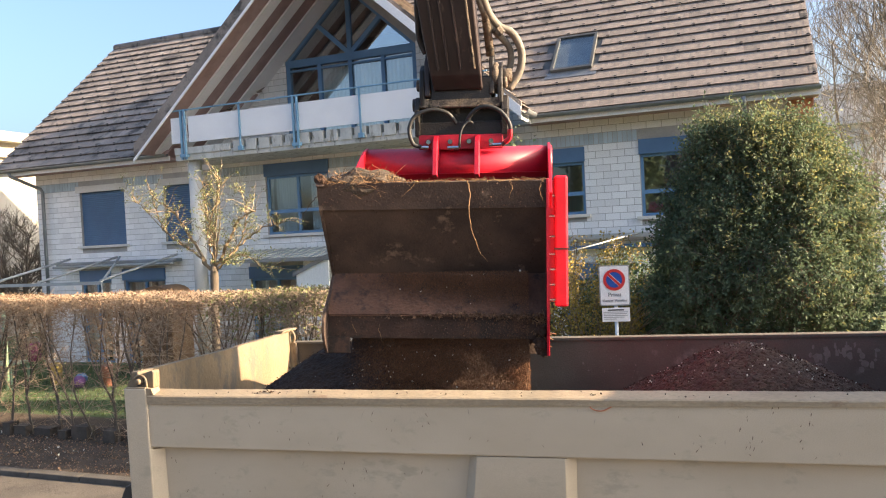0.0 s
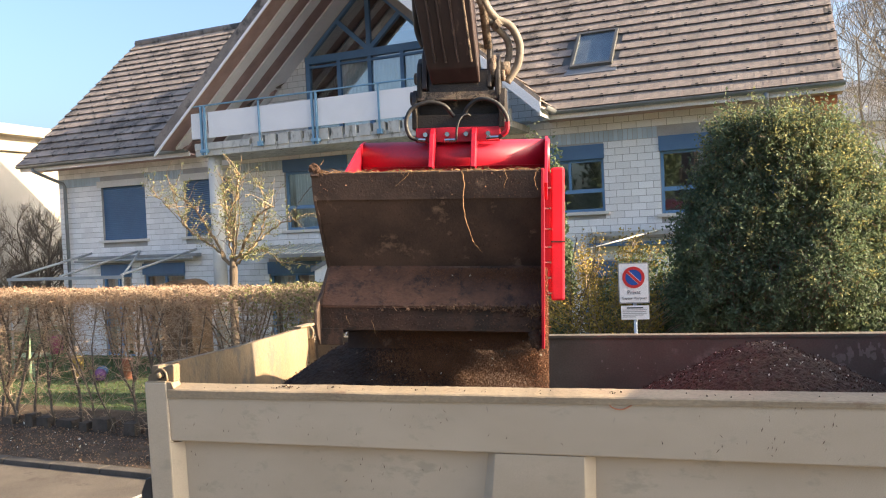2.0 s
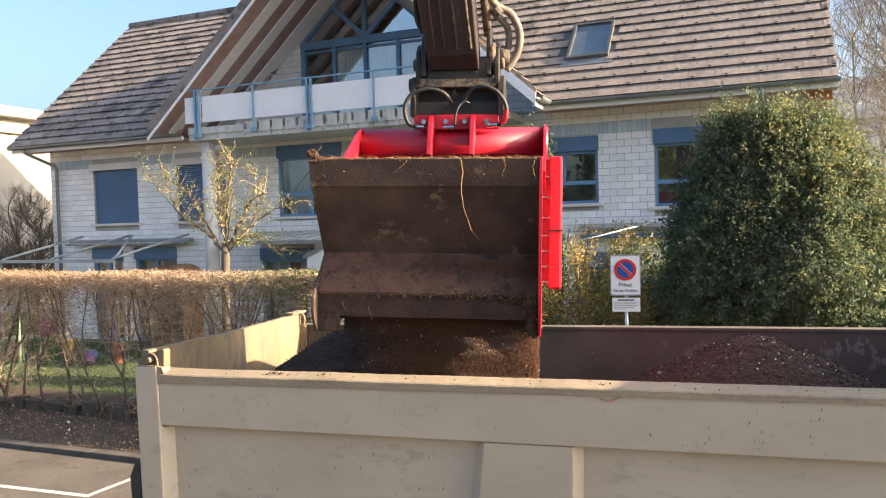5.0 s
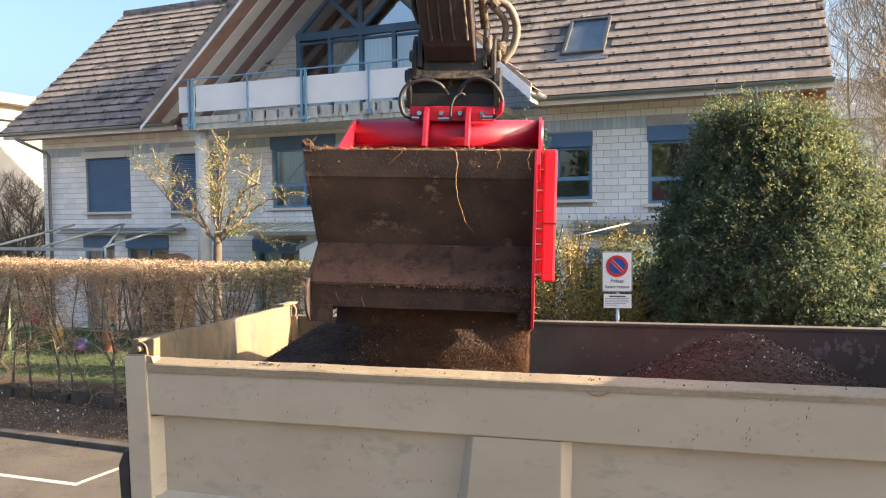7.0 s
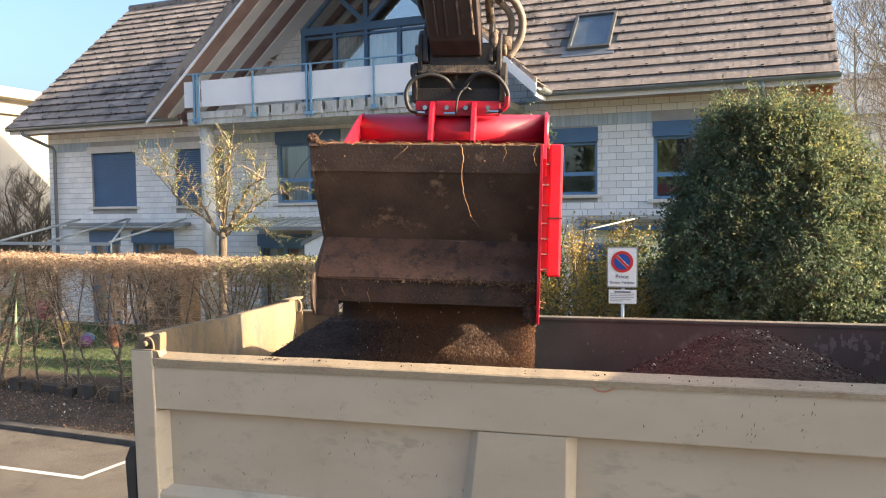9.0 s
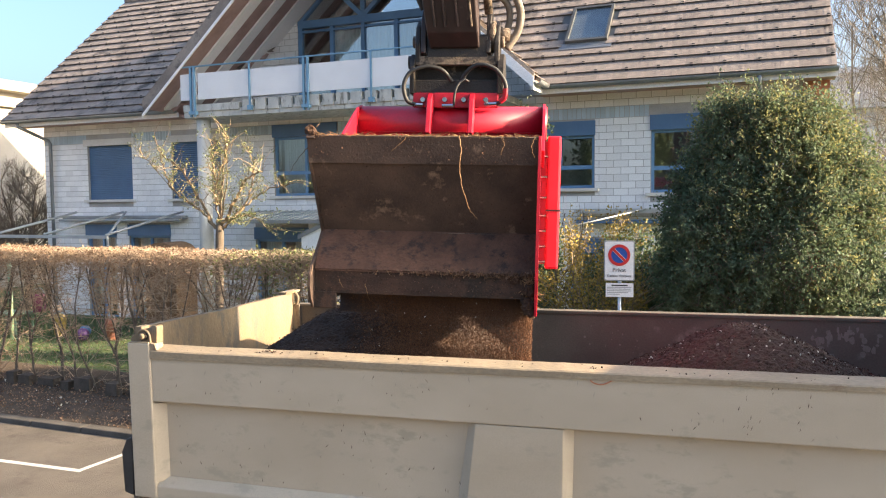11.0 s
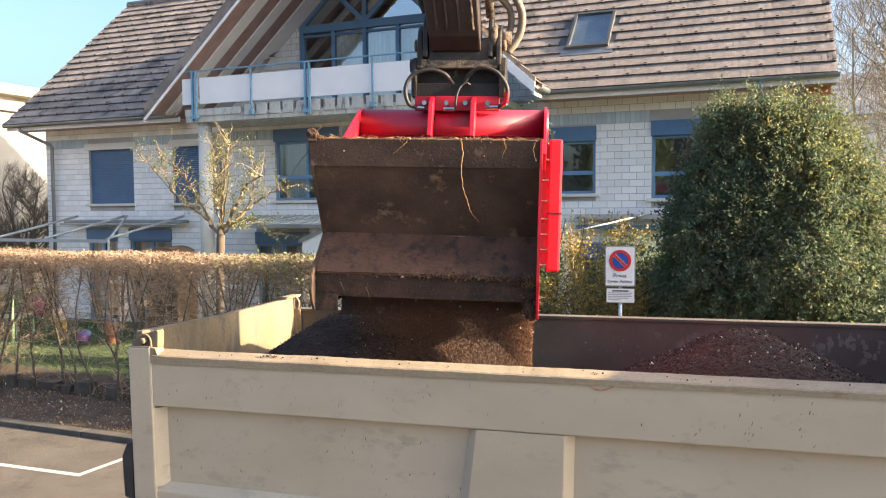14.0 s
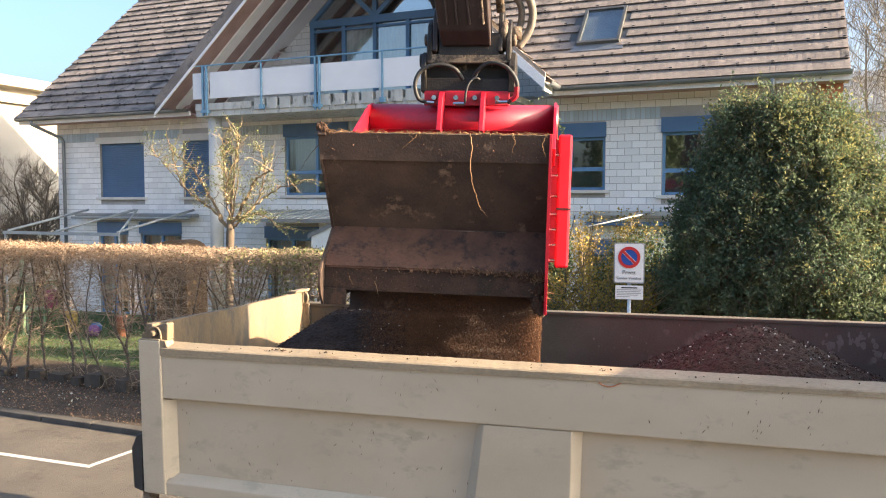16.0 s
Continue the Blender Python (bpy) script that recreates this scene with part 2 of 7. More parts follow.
M_WICKER = mat("brown_wicker", (0.14, 0.085, 0.045), (0.20, 0.125, 0.065), 8.0, 0.8, bump=0.6, fine=40, stretch=(1, 1, 5))
M_SIGNW = mat("white_sign_sheet", (0.74, 0.74, 0.74), (0.80, 0.80, 0.80), 2.0, 0.35, bump=0)
M_SIGNG = mat("grey_sign_edge", (0.26, 0.27, 0.27), (0.32, 0.33, 0.33), 2.0, 0.5, bump=0)
M_SIGNR = mat("red_sign_sheet", (0.50, 0.03, 0.03), (0.55, 0.04, 0.04), 2.0, 0.35, bump=0)
M_SIGNB = mat("blue_sign_sheet", (0.02, 0.07, 0.32), (0.025, 0.09, 0.36), 2.0, 0.35, bump=0)
M_INK = mat("black_ink", (0.03, 0.03, 0.03), (0.05, 0.05, 0.05), 2.0, 0.5, bump=0)
M_INKG = mat("grey_ink", (0.28, 0.28, 0.28), (0.34, 0.34, 0.34), 2.0, 0.5, bump=0)
M_PINK = mat("pink_plastic", (0.26, 0.07, 0.14), (0.30, 0.085, 0.16), 3.0, 0.6)
M_YELLOW = mat("yellow_plastic", (0.36, 0.26, 0.06), (0.42, 0.30, 0.08), 3.0, 0.5)
M_GREENP = mat("mint_green_plastic", (0.19, 0.30, 0.19), (0.24, 0.35, 0.23), 3.0, 0.5)
M_ORANGEP = mat("red_orange_plastic", (0.26, 0.11, 0.075), (0.31, 0.135, 0.09), 3.0, 0.6)
M_PURPLE = mat("purple_plastic", (0.13, 0.06, 0.16), (0.16, 0.07, 0.19), 3.0, 0.6)


# ---- building tools ----
WORLD = {}


def thing(name, m, label, category, group="", kind=""):
    """An empty at the base of a thing that is made of parts."""
    ob = new(name)
    ob.empty_display_size = 0.2
    ob.matrix_basis = m
    WORLD[ob.name] = m
    return tagged(ob, label, category, group, kind)


def root_of(ob):
    while ob.parent:
        ob = ob.parent
    return WORLD.get(ob.name, ob.matrix_basis)


def part(name, bm, material, parent=None, label="", local=False, smooth=False, kind=""):
    """Links a bmesh as one mesh under its thing; its points are in the world, or in the thing's space where local."""
    if parent and not local:
        bmesh.ops.transform(bm, matrix=root_of(parent).inverted(), verts=bm.verts)
    bmesh.ops.recalc_face_normals(bm, faces=bm.faces)
    me = bpy.data.meshes.new(name)
    bm.to_mesh(me)
    bm.free()
    if smooth:
        me.polygons.foreach_set("use_smooth", [True] * len(me.polygons))
    me.materials.append(material)
    ob = new(name, me)
    if parent:
        ob.parent = parent
    return tagged(ob, label, kind=kind)


def raw(name, verts, faces, material, parent=None, label="", kind="", local=False, smooth=False):
    """Links arrays of points and faces as one mesh."""
    v = np.asarray(verts, dtype=np.float64)
    if parent and not local:
        inv = np.array(root_of(parent).inverted())
        v = v @ inv[:3, :3].T + inv[:3, 3]
    me = bpy.data.meshes.new(name)
    f = np.asarray(faces, dtype=np.int32)
    k = f.shape[1]
    me.vertices.add(len(v))
    me.vertices.foreach_set("co", v.ravel())
    me.loops.add(f.size)
    me.loops.foreach_set("vertex_index", f.ravel())
    me.polygons.add(len(f))
    me.polygons.foreach_set("loop_start", np.arange(len(f), dtype=np.int32) * k)
    me.update(calc_edges=True)
    me.polygons.foreach_set("use_smooth", [smooth] * len(me.polygons))
    me.materials.append(material)
    ob = new(name, me)
    if parent:
        ob.parent = parent
    return tagged(ob, label, kind=kind)


CUBE_F = np.array([[0, 3, 2, 1], [4, 5, 6, 7], [0, 1, 5, 4], [1, 2, 6, 5], [2, 3, 7, 6], [3, 0, 4, 7]])


def boxes_arrays(bs):
    bs = np.asarray(bs, float)
    x0, y0, z0, x1, y1, z1 = bs.T
    v = np.stack([np.stack(c, 1) for c in ((x0, y0, z0), (x1, y0, z0), (x1, y1, z0), (x0, y1, z0), (x0, y0, z1), (x1, y0, z1), (x1, y1, z1), (x0, y1, z1))], 1)
    f = CUBE_F[None] + 8 * np.arange(len(bs))[:, None, None]
    return v.reshape(-1, 3), f.reshape(-1, 4)


def box(bm, x0, y0, z0, x1, y1, z1, m=None, bevel=0.0):
    vs = [bm.verts.new(p) for p in ((x0, y0, z0), (x1, y0, z0), (x1, y1, z0), (x0, y1, z0), (x0, y0, z1), (x1, y0, z1), (x1, y1, z1), (x0, y1, z1))]
    fs = [bm.faces.new([vs[i] for i in f]) for f in CUBE_F.tolist()]
    if bevel:
        es = list({e for f in fs for e in f.edges})
        r = bmesh.ops.bevel(bm, geom=es, offset=bevel, segments=2, affect="EDGES", profile=0.5)
        vs = list({v for f in r["faces"] for v in f.verts} | {v for v in vs if v.is_valid})
    if m is not None:
        bmesh.ops.transform(bm, matrix=m, verts=vs)
    return bm


def boxed(x0, y0, z0, x1, y1, z1, m=None, bevel=0.0):
    return box(bmesh.new(), x0, y0, z0, x1, y1, z1, m, bevel)


def prism(pts, axis, a, b, bevel=0.0):
    """A polygon in the plane across axis, drawn out from a to b. pts are (y, z), (x, z) or (x, y)."""
    bm = bmesh.new()

    def at(p, q):
        return (q, p[0], p[1]) if axis == "x" else (p[0], q, p[1]) if axis == "y" else (p[0], p[1], q)

    lo, hi = [bm.verts.new(at(p, a)) for p in pts], [bm.verts.new(at(p, b)) for p in pts]
    bm.faces.new(lo)
    bm.faces.new(hi[::-1])
    for i in range(len(pts)):
        j = (i + 1) % len(pts)
        bm.faces.new((lo[i], lo[j], hi[j], hi[i]))
    if bevel:
        bmesh.ops.bevel(bm, geom=bm.edges[:], offset=bevel, segments=2, affect="EDGES", profile=0.5)
    return bm


def tube(bm, pts, radii, n=10):
    """A round tube along points."""
    pts = [Vector(p) for p in pts]
    if not isinstance(radii, (list, tuple)):
        radii = [radii] * len(pts)
    rings, side = [], None
    for i, p in enumerate(pts):
        d = (pts[min(i + 1, len(pts) - 1)] - pts[max(i - 1, 0)]).normalized()
        ref = side if side is not None else (Vector((0, 0, 1)) if abs(d.z) < 0.9 else Vector((1, 0, 0)))
        side = (ref - d * ref.dot(d)).normalized()
        up = d.cross(side)
        rings.append([bm.verts.new(p + radii[i] * (math.cos(2 * math.pi * k / n) * side + math.sin(2 * math.pi * k / n) * up)) for k in range(n)])
    for a, b in zip(rings, rings[1:]):
        for k in range(n):
            bm.faces.new((a[k], a[(k + 1) % n], b[(k + 1) % n], b[k]))
    bm.faces.new(rings[0][::-1])
    bm.faces.new(rings[-1])
    return bm


def curve_pts(ctrl, steps=8):
    """A smooth line through control points."""
    c = [Vector(p) for p in ctrl]
    c = [c[0] * 2 - c[1]] + c + [c[-1] * 2 - c[-2]]
    out = []
    for i in range(1, len(c) - 2):
        for s in range(steps):
            t = s / steps
            out.append(0.5 * ((2 * c[i]) + (c[i + 1] - c[i - 1]) * t + (2 * c[i - 1] - 5 * c[i] + 4 * c[i + 1] - c[i + 2]) * t * t + (3 * c[i] - c[i - 1] - 3 * c[i + 1] + c[i + 2]) * t ** 3))
    return out + [c[-2]]


def sticks(name, segs, material, parent, label="", kind="stuff"):
    """Many thin tapered twigs (start, end, radii) as one mesh."""
    s = np.asarray(segs, float)
    p0, p1, r0, r1 = s[:, :3], s[:, 3:6], s[:, 6], s[:, 7]
    d = p1 - p0
    d /= np.linalg.norm(d, axis=1, keepdims=True) + 1e-9
    ref = np.where(np.abs(d[:, 2:3]) < 0.9, [[0, 0, 1.0]], [[1.0, 0, 0]])
    a = np.cross(d, ref)
    a /= np.linalg.norm(a, axis=1, keepdims=True)
    b = np.cross(d, a)
    vs = []
    for p, r in ((p0, r0), (p1, r1)):
        for k in range(3):
            vs.append(p + r[:, None] * (math.cos(k * 2.0944) * a + math.sin(k * 2.0944) * b))
    v = np.stack(vs, 1).reshape(-1, 3)
    f = np.array([[0, 1, 4, 3], [1, 2, 5, 4], [2, 0, 3, 5]])[None] + 6 * np.arange(len(s))[:, None, None]
    return raw(name, v, f.reshape(-1, 4), material, parent, label, kind)


def leaves(name, centres, size, material, parent, label="", rng=None, kind="stuff", droop=0.3, aspect=0.45):
    """Many small folded leaves round the given points as one mesh."""
    c = np.asarray(centres, float)
    n = len(c)
    rng = rng or np.random.default_rng(5)
    d = rng.normal(size=(n, 3))
    d[:, 2] -= droop
    d /= np.linalg.norm(d, axis=1, keepdims=True)
    e = np.cross(d, rng.normal(size=(n, 3)))
    e /= np.linalg.norm(e, axis=1, keepdims=True)
    nrm = np.cross(d, e)
    s = size * rng.uniform(0.6, 1.3, (n, 1))
    v = np.stack([c, c + d * s * 0.5 + e * s * aspect + nrm * s * 0.1, c + d * s, c + d * s * 0.5 - e * s * aspect + nrm * s * 0.1], 1).reshape(-1, 3)
    f = np.array([[0, 1, 2], [0, 2, 3]])[None] + 4 * np.arange(n)[:, None, None]
    return raw(name, v, f.reshape(-1, 3), material, parent, label, kind)


def branching(rng, start, direction, length, radius, depth, spread=0.6, kids=3, up=0.15, bend=0.25):
    """Segments of a branching limb, and the tips of its last twigs."""
    segs, tips = [], []
    todo = [(np.array(start, float), np.array(direction, float), length, radius, depth)]
    while todo:
        p, d, ln, r, k = todo.pop()
        d = d / np.linalg.norm(d)
        steps = 3
        for i in range(steps):
            q = p + d * ln / steps
            r1 = r * (1 - 0.22 * (i + 1) / steps * 1.3)
            segs.append((*p, *q, r * (1 - 0.22 * i / steps * 1.3), r1))
            p = q
            d = d + rng.normal(size=3) * bend * 0.4 + np.array([0, 0, up * 0.3])
            d /= np.linalg.norm(d)
            if k > 0 and i > 0:
                for _ in range(kids if i == steps - 1 else kids - 1):
                    nd = d + rng.normal(size=3) * spread + np.array([0, 0, up])
                    todo.append((p.copy(), nd, ln * rng.uniform(0.5, 0.8), r1 * 0.62, k - 1))
        if k <= 1:
            tips.append(p)
    return segs, tips


# ---- ground ----
def ground():
    bm = bmesh.new()
    for a, b in (((-400, -400), (400, 8.25)),):
        vs = [bm.verts.new(p) for p in ((a[0], a[1], 0), (b[0], a[1], 0), (b[0], 400, 0), (a[0], 400, 0))]
        bm.faces.new(vs)
    tagged(part("ground", bm, M_ASPH), "grey worn asphalt yard and street", "ground", kind="structure")
    rng = np.random.default_rng(3)
    # lawn and planting bed behind the kerb, one raised sheet with a soft slope
    nx, ny = 120, 60
    xs, ys = np.linspace(-45, 30, nx), np.concatenate([np.linspace(8.47, 10.4, 24), np.linspace(10.5, 34, ny - 24)])
    X, Y = np.meshgrid(xs, ys)
    Z = 0.06 + 0.30 * np.clip((Y - 8.5) / 1.7, 0, 1) + rng.normal(size=X.shape) * 0.012 * (Y < 10.4)
    v = np.stack([X, Y, Z], -1).reshape(-1, 3)
    i = np.arange((ny - 1) * nx).reshape(ny - 1, nx)[:, :-1].ravel()
    f = np.stack([i, i + 1, i + nx + 1, i + nx], 1)
    soil = f[(v[f[:, 0], 1] < 10.38)]
    turf = f[(v[f[:, 0], 1] >= 10.38)]
    tagged(raw("planting_bed", v, soil, M_SOIL, smooth=True), "brown soil bed with leaf litter under the hedge", "soil", kind="structure")
    tagged(raw("lawn", v, turf, M_GRASS, smooth=True), "short green lawn in front of the house", "lawn", kind="structure")
    # kerb stones
    kerb = thing("kerb", pose(-12, 8.35, 0), "dark weathered kerb along the planting bed", "kerb", kind="structure")
    stone = part("kerb_stone", boxed(0, -0.08, -0.1, 0.985, 0.10, 0.085, bevel=0.015), M_KERB, kerb, local=True)
    for k in range(-16, 30):
        o = stone.copy()
        scene.collection.objects.link(o)
        o.parent, o.location = kerb, (k * 1.0, random.uniform(-0.008, 0.008), random.uniform(-0.008, 0.004))
    stone.location = (30.0, 0, 0)
    # parking bay lines
    for (x0, y0), (x1, y1), lift in (((-24.0, 6.2), (-7.72, 7.055), 0.004), ((-7.72, 7.055), (-7.62, 8.24), 0.007)):
        d = Vector((x1 - x0, y1 - y0, 0)).normalized() * 0.042
        s = Vector((-d.y, d.x, 0))
        bm = bmesh.new()
        bm.faces.new([bm.verts.new((Vector(p) + Vector((0, 0, lift)))) for p in (Vector((x0, y0, 0)) - s, Vector((x1, y1, 0)) - s + d, Vector((x1, y1, 0)) + s + d, Vector((x0, y0, 0)) + s)])
        tagged(part("parking_line", bm, M_LINE), "worn white parking bay line on asphalt", "road marking", kind="structure")
    # loose litter on the bed
    n = 6500
    c = np.stack([rng.uniform(-16, -4.5, n), rng.uniform(8.5, 9.9, n), np.zeros(n)], 1)
    c[:, 2] = 0.075 + 0.30 * np.clip((c[:, 1] - 8.5) / 1.7, 0, 1)
    tagged(leaves("leaf_litter", c, 0.032, M_DRY, None, rng=rng, droop=-0.2, aspect=0.4), "dry brown leaves on the planting bed", "leaves", kind="stuff")
    n = 70
    c = np.stack([rng.uniform(-14, -5, n), rng.uniform(8.5, 9.6, n), np.zeros(n)], 1)
    c[:, 2] = 0.08 + 0.30 * np.clip((c[:, 1] - 8.5) / 1.7, 0, 1)
    tagged(leaves("pale_stones", c, 0.045, M_CHIP, None, rng=rng, droop=-0.2), "small pale stones and paper bits on soil", "stones", kind="stuff")
    n = 9000
    c = np.stack([rng.uniform(-20, -8, n), rng.uniform(10.4, 15, n), np.full(n, 0.36)], 1)
    tagged(leaves("grass_tufts", c, 0.07, M_BLADE, None, rng=rng, droop=-1.6, aspect=0.12), "short green grass blades of the lawn", "grass", kind="stuff")


# ---- house ----
YF, ZG = 15.565, 0.34
PITCH = 0.915
GX, GZ, GY = -8.40, 9.84, 14.19          # cross gable: ridge line and front edge
XL, XR = -17.88, 1.31
UPPER = [(-16.34, 3.47, -14.84, 4.88), (-13.55, 3.47, -12.05, 4.88), (-10.50, 3.50, -8.80, 5.12), (-4.75, 3.57, -2.90, 4.87), (-1.79, 3.46, 0.25, 4.92)]
LOWER = [(-16.45, ZG, -15.45, 2.76), (-15.0, ZG, -13.66, 2.76), (-11.07, ZG, -9.60, 2.70), (-3.4, ZG, -2.3, 2.5), (-1.0, ZG, 0.4, 2.5)]


def main_roof_z(y):
    return 5.60 + PITCH * (y - 14.87)


def gable_roof_z(x):
    return GZ - 0.905 * abs(x - GX)


def solid_cells(x0, x1, z0, z1, holes):
    xs = sorted({x0, x1, *[h[0] for h in holes], *[h[2] for h in holes]})
    zs = sorted({z0, z1, *[h[1] for h in holes], *[h[3] for h in holes]})
    for a, b in zip(xs, xs[1:]):
        for c, d in zip(zs, zs[1:]):
            m, n = (a + b) / 2, (c + d) / 2
            if not any(h[0] < m < h[2] and h[1] < n < h[3] for h in holes):
                yield a, b, c, d


def window(house, x0, z0, x1, z1, kind):
    """A window or glass door in its opening: frame, panes, blind box, sill, and what is behind it."""
    y = YF + 0.10
    if kind == "shut":
        n = int((z1 - z0) / 0.05)
        pr = []
        for k in range(n):
            a = z0 + (z1 - z0) * k / n
            pr += [(y - 0.008, a), (y - 0.02, a + 0.012), (y - 0.02, a + 0.038)]
        win = part("roller_shutter", prism(pr + [(y - 0.008, z1), (y + 0.05, z1), (y + 0.05, z0)], "x", x0, x1), M_SHUTTER, house, "closed blue roller shutter")
        part("lintel", boxed(x0 - 0.12, YF - 0.02, z1, x1 + 0.12, YF + 0.3, z1 + 0.17), M_PLASTER, win, "pale concrete lintel")
    else:
        zb = z1 - (0.24 if kind != "plain" else 0.0)
        bm = bmesh.new()
        f = 0.055
        zm = z0 + (zb - z0) * 0.36
        for a in ((x0, z0, x0 + f, zb), (x1 - f, z0, x1, zb), (x0 + f, z0, x1 - f, z0 + f), (x0 + f, zb - f, x1 - f, zb)):
            box(bm, a[0], y - 0.03, a[1], a[2], y + 0.04, a[3])
        if kind == "door":
            xm = (x0 + x1) / 2
            box(bm, xm - f / 2, y - 0.03, z0 + f, xm + f / 2, y + 0.04, zb - f)
            panes = [(x0 + f, z0 + f, xm - f / 2, zb - f), (xm + f / 2, z0 + f, x1 - f, zb - f)]
        else:
            xm = x0 + (x1 - x0) * (0.5 if kind == "box" else 0.62)
            box(bm, x0 + f, y - 0.03, zm, x1 - f, y + 0.04, zm + 0.08)
            box(bm, xm - f / 2, y - 0.035, zm + 0.08, xm + f / 2, y + 0.045, zb - f)
            if kind == "box":
                box(bm, xm - f / 2, y - 0.035, z0 + f, xm + f / 2, y + 0.045, zm)
            panes = [(x0 + f, z0 + f, x1 - f, zm), (x0 + f, zm + 0.08, xm - f / 2, zb - f), (xm + f / 2, zm + 0.08, x1 - f, zb - f)]
        win = part("window", bm, M_BLUE, house, "blue-framed window")
        for a in panes:
            p = part("pane", boxed(a[0], y, a[1], a[2], y + 0.012, a[3]), M_GLASS, win)
            p.visible_shadow = False
        if kind != "plain":
            part("blind_box", boxed(x0 - 0.02, YF - 0.03, zb, x1 + 0.02, YF + 0.2, z1 + 0.05), M_SHUTTER, win, "blue roller blind box")
        bm = bmesh.new()
        # a folded curtain behind the panes; in the "box" window it stands for reflected brightness
        n = 40
        for half in ((x0 + 0.05, x0 + (x1 - x0) * 0.42), (x0 + (x1 - x0) * 0.6, x1 - 0.05)):
            row = [(half[0] + (half[1] - half[0]) * k / n, YF + 0.38 + 0.03 * math.sin(k * 1.7 + half[0])) for k in range(n + 1)]
            lo, hi = [bm.verts.new((q[0], q[1], z0 + 0.05)) for q in row], [bm.verts.new((q[0], q[1], zb)) for q in row]
            for k in range(n):
                bm.faces.new((lo[k], lo[k + 1], hi[k + 1], hi[k]))
        if kind != "bare":
            part("curtain", bm, M_CURTAIN, win, "pale folded curtain", smooth=True)
        else:
            bm.free()
    if z0 > 1:
        part("sill", boxed(x0 - 0.10, YF - 0.07, z0 - 0.07, x1 + 0.10, YF + 0.25, z0 - 0.004, bevel=0.008), M_PLASTER, win, "pale concrete sill")


def tile_mesh():
    bm = bmesh.new()
    # u across, v up the slope, w out of it; a shallow profiled concrete tile
    prof = [(0.0, 0.028), (0.06, 0.031), (0.12, 0.029), (0.16, 0.028), (0.22, 0.031), (0.2905, 0.028)]
    lo = [bm.verts.new((u, 0, w + 0.034)) for u, w in prof]
    hi = [bm.verts.new((u, 0.40, w - 0.012)) for u, w in prof]
    bo = [bm.verts.new((u, 0.05, -0.004)) for u in (0.0, 0.2905)]
    for k in range(5):
        bm.faces.new((lo[k], lo[k + 1], hi[k + 1], hi[k]))
    bm.faces.new((bo[0], bo[1], lo[5], lo[4], lo[3], lo[2], lo[1], lo[0]))
    return bm


def add_tiles(house, places, limit):
    """Tiles at the given poses: the chosen ones singly, the others joined."""
    me = bpy.data.meshes.new("roof_tile")
    bm = tile_mesh()
    bm.to_mesh(me)
    bm.free()
    me.materials.append(M_TILE)
    base = np.array([v.co for v in me.vertices])
    quads = [list(p.vertices) for p in me.polygons if len(p.vertices) == 4]
    front = [list(p.vertices) for p in me.polygons if len(p.vertices) == 8][0]
    quads += [[front[0], front[1], front[2], front[7]], [front[7], front[2], front[3], front[6]], [front[6], front[3], front[4], front[5]]]
    inv = root_of(house).inverted()
    vs, fs, n = [], [], 0
    for m, near in places:
        if near and n < limit:
            o = new("roof_tile", me)
            o.parent, o.matrix_basis = house, inv @ m
            n += 1
        else:
            k = np.array(m)
            fs.append(np.array(quads) + len(base) * len(vs))
            vs.append(base @ k[:3, :3].T + k[:3, 3])
    raw("tile_field", np.concatenate(vs), np.concatenate(fs), M_TILE, house, "brown weathered concrete roof tiles", "stuff")


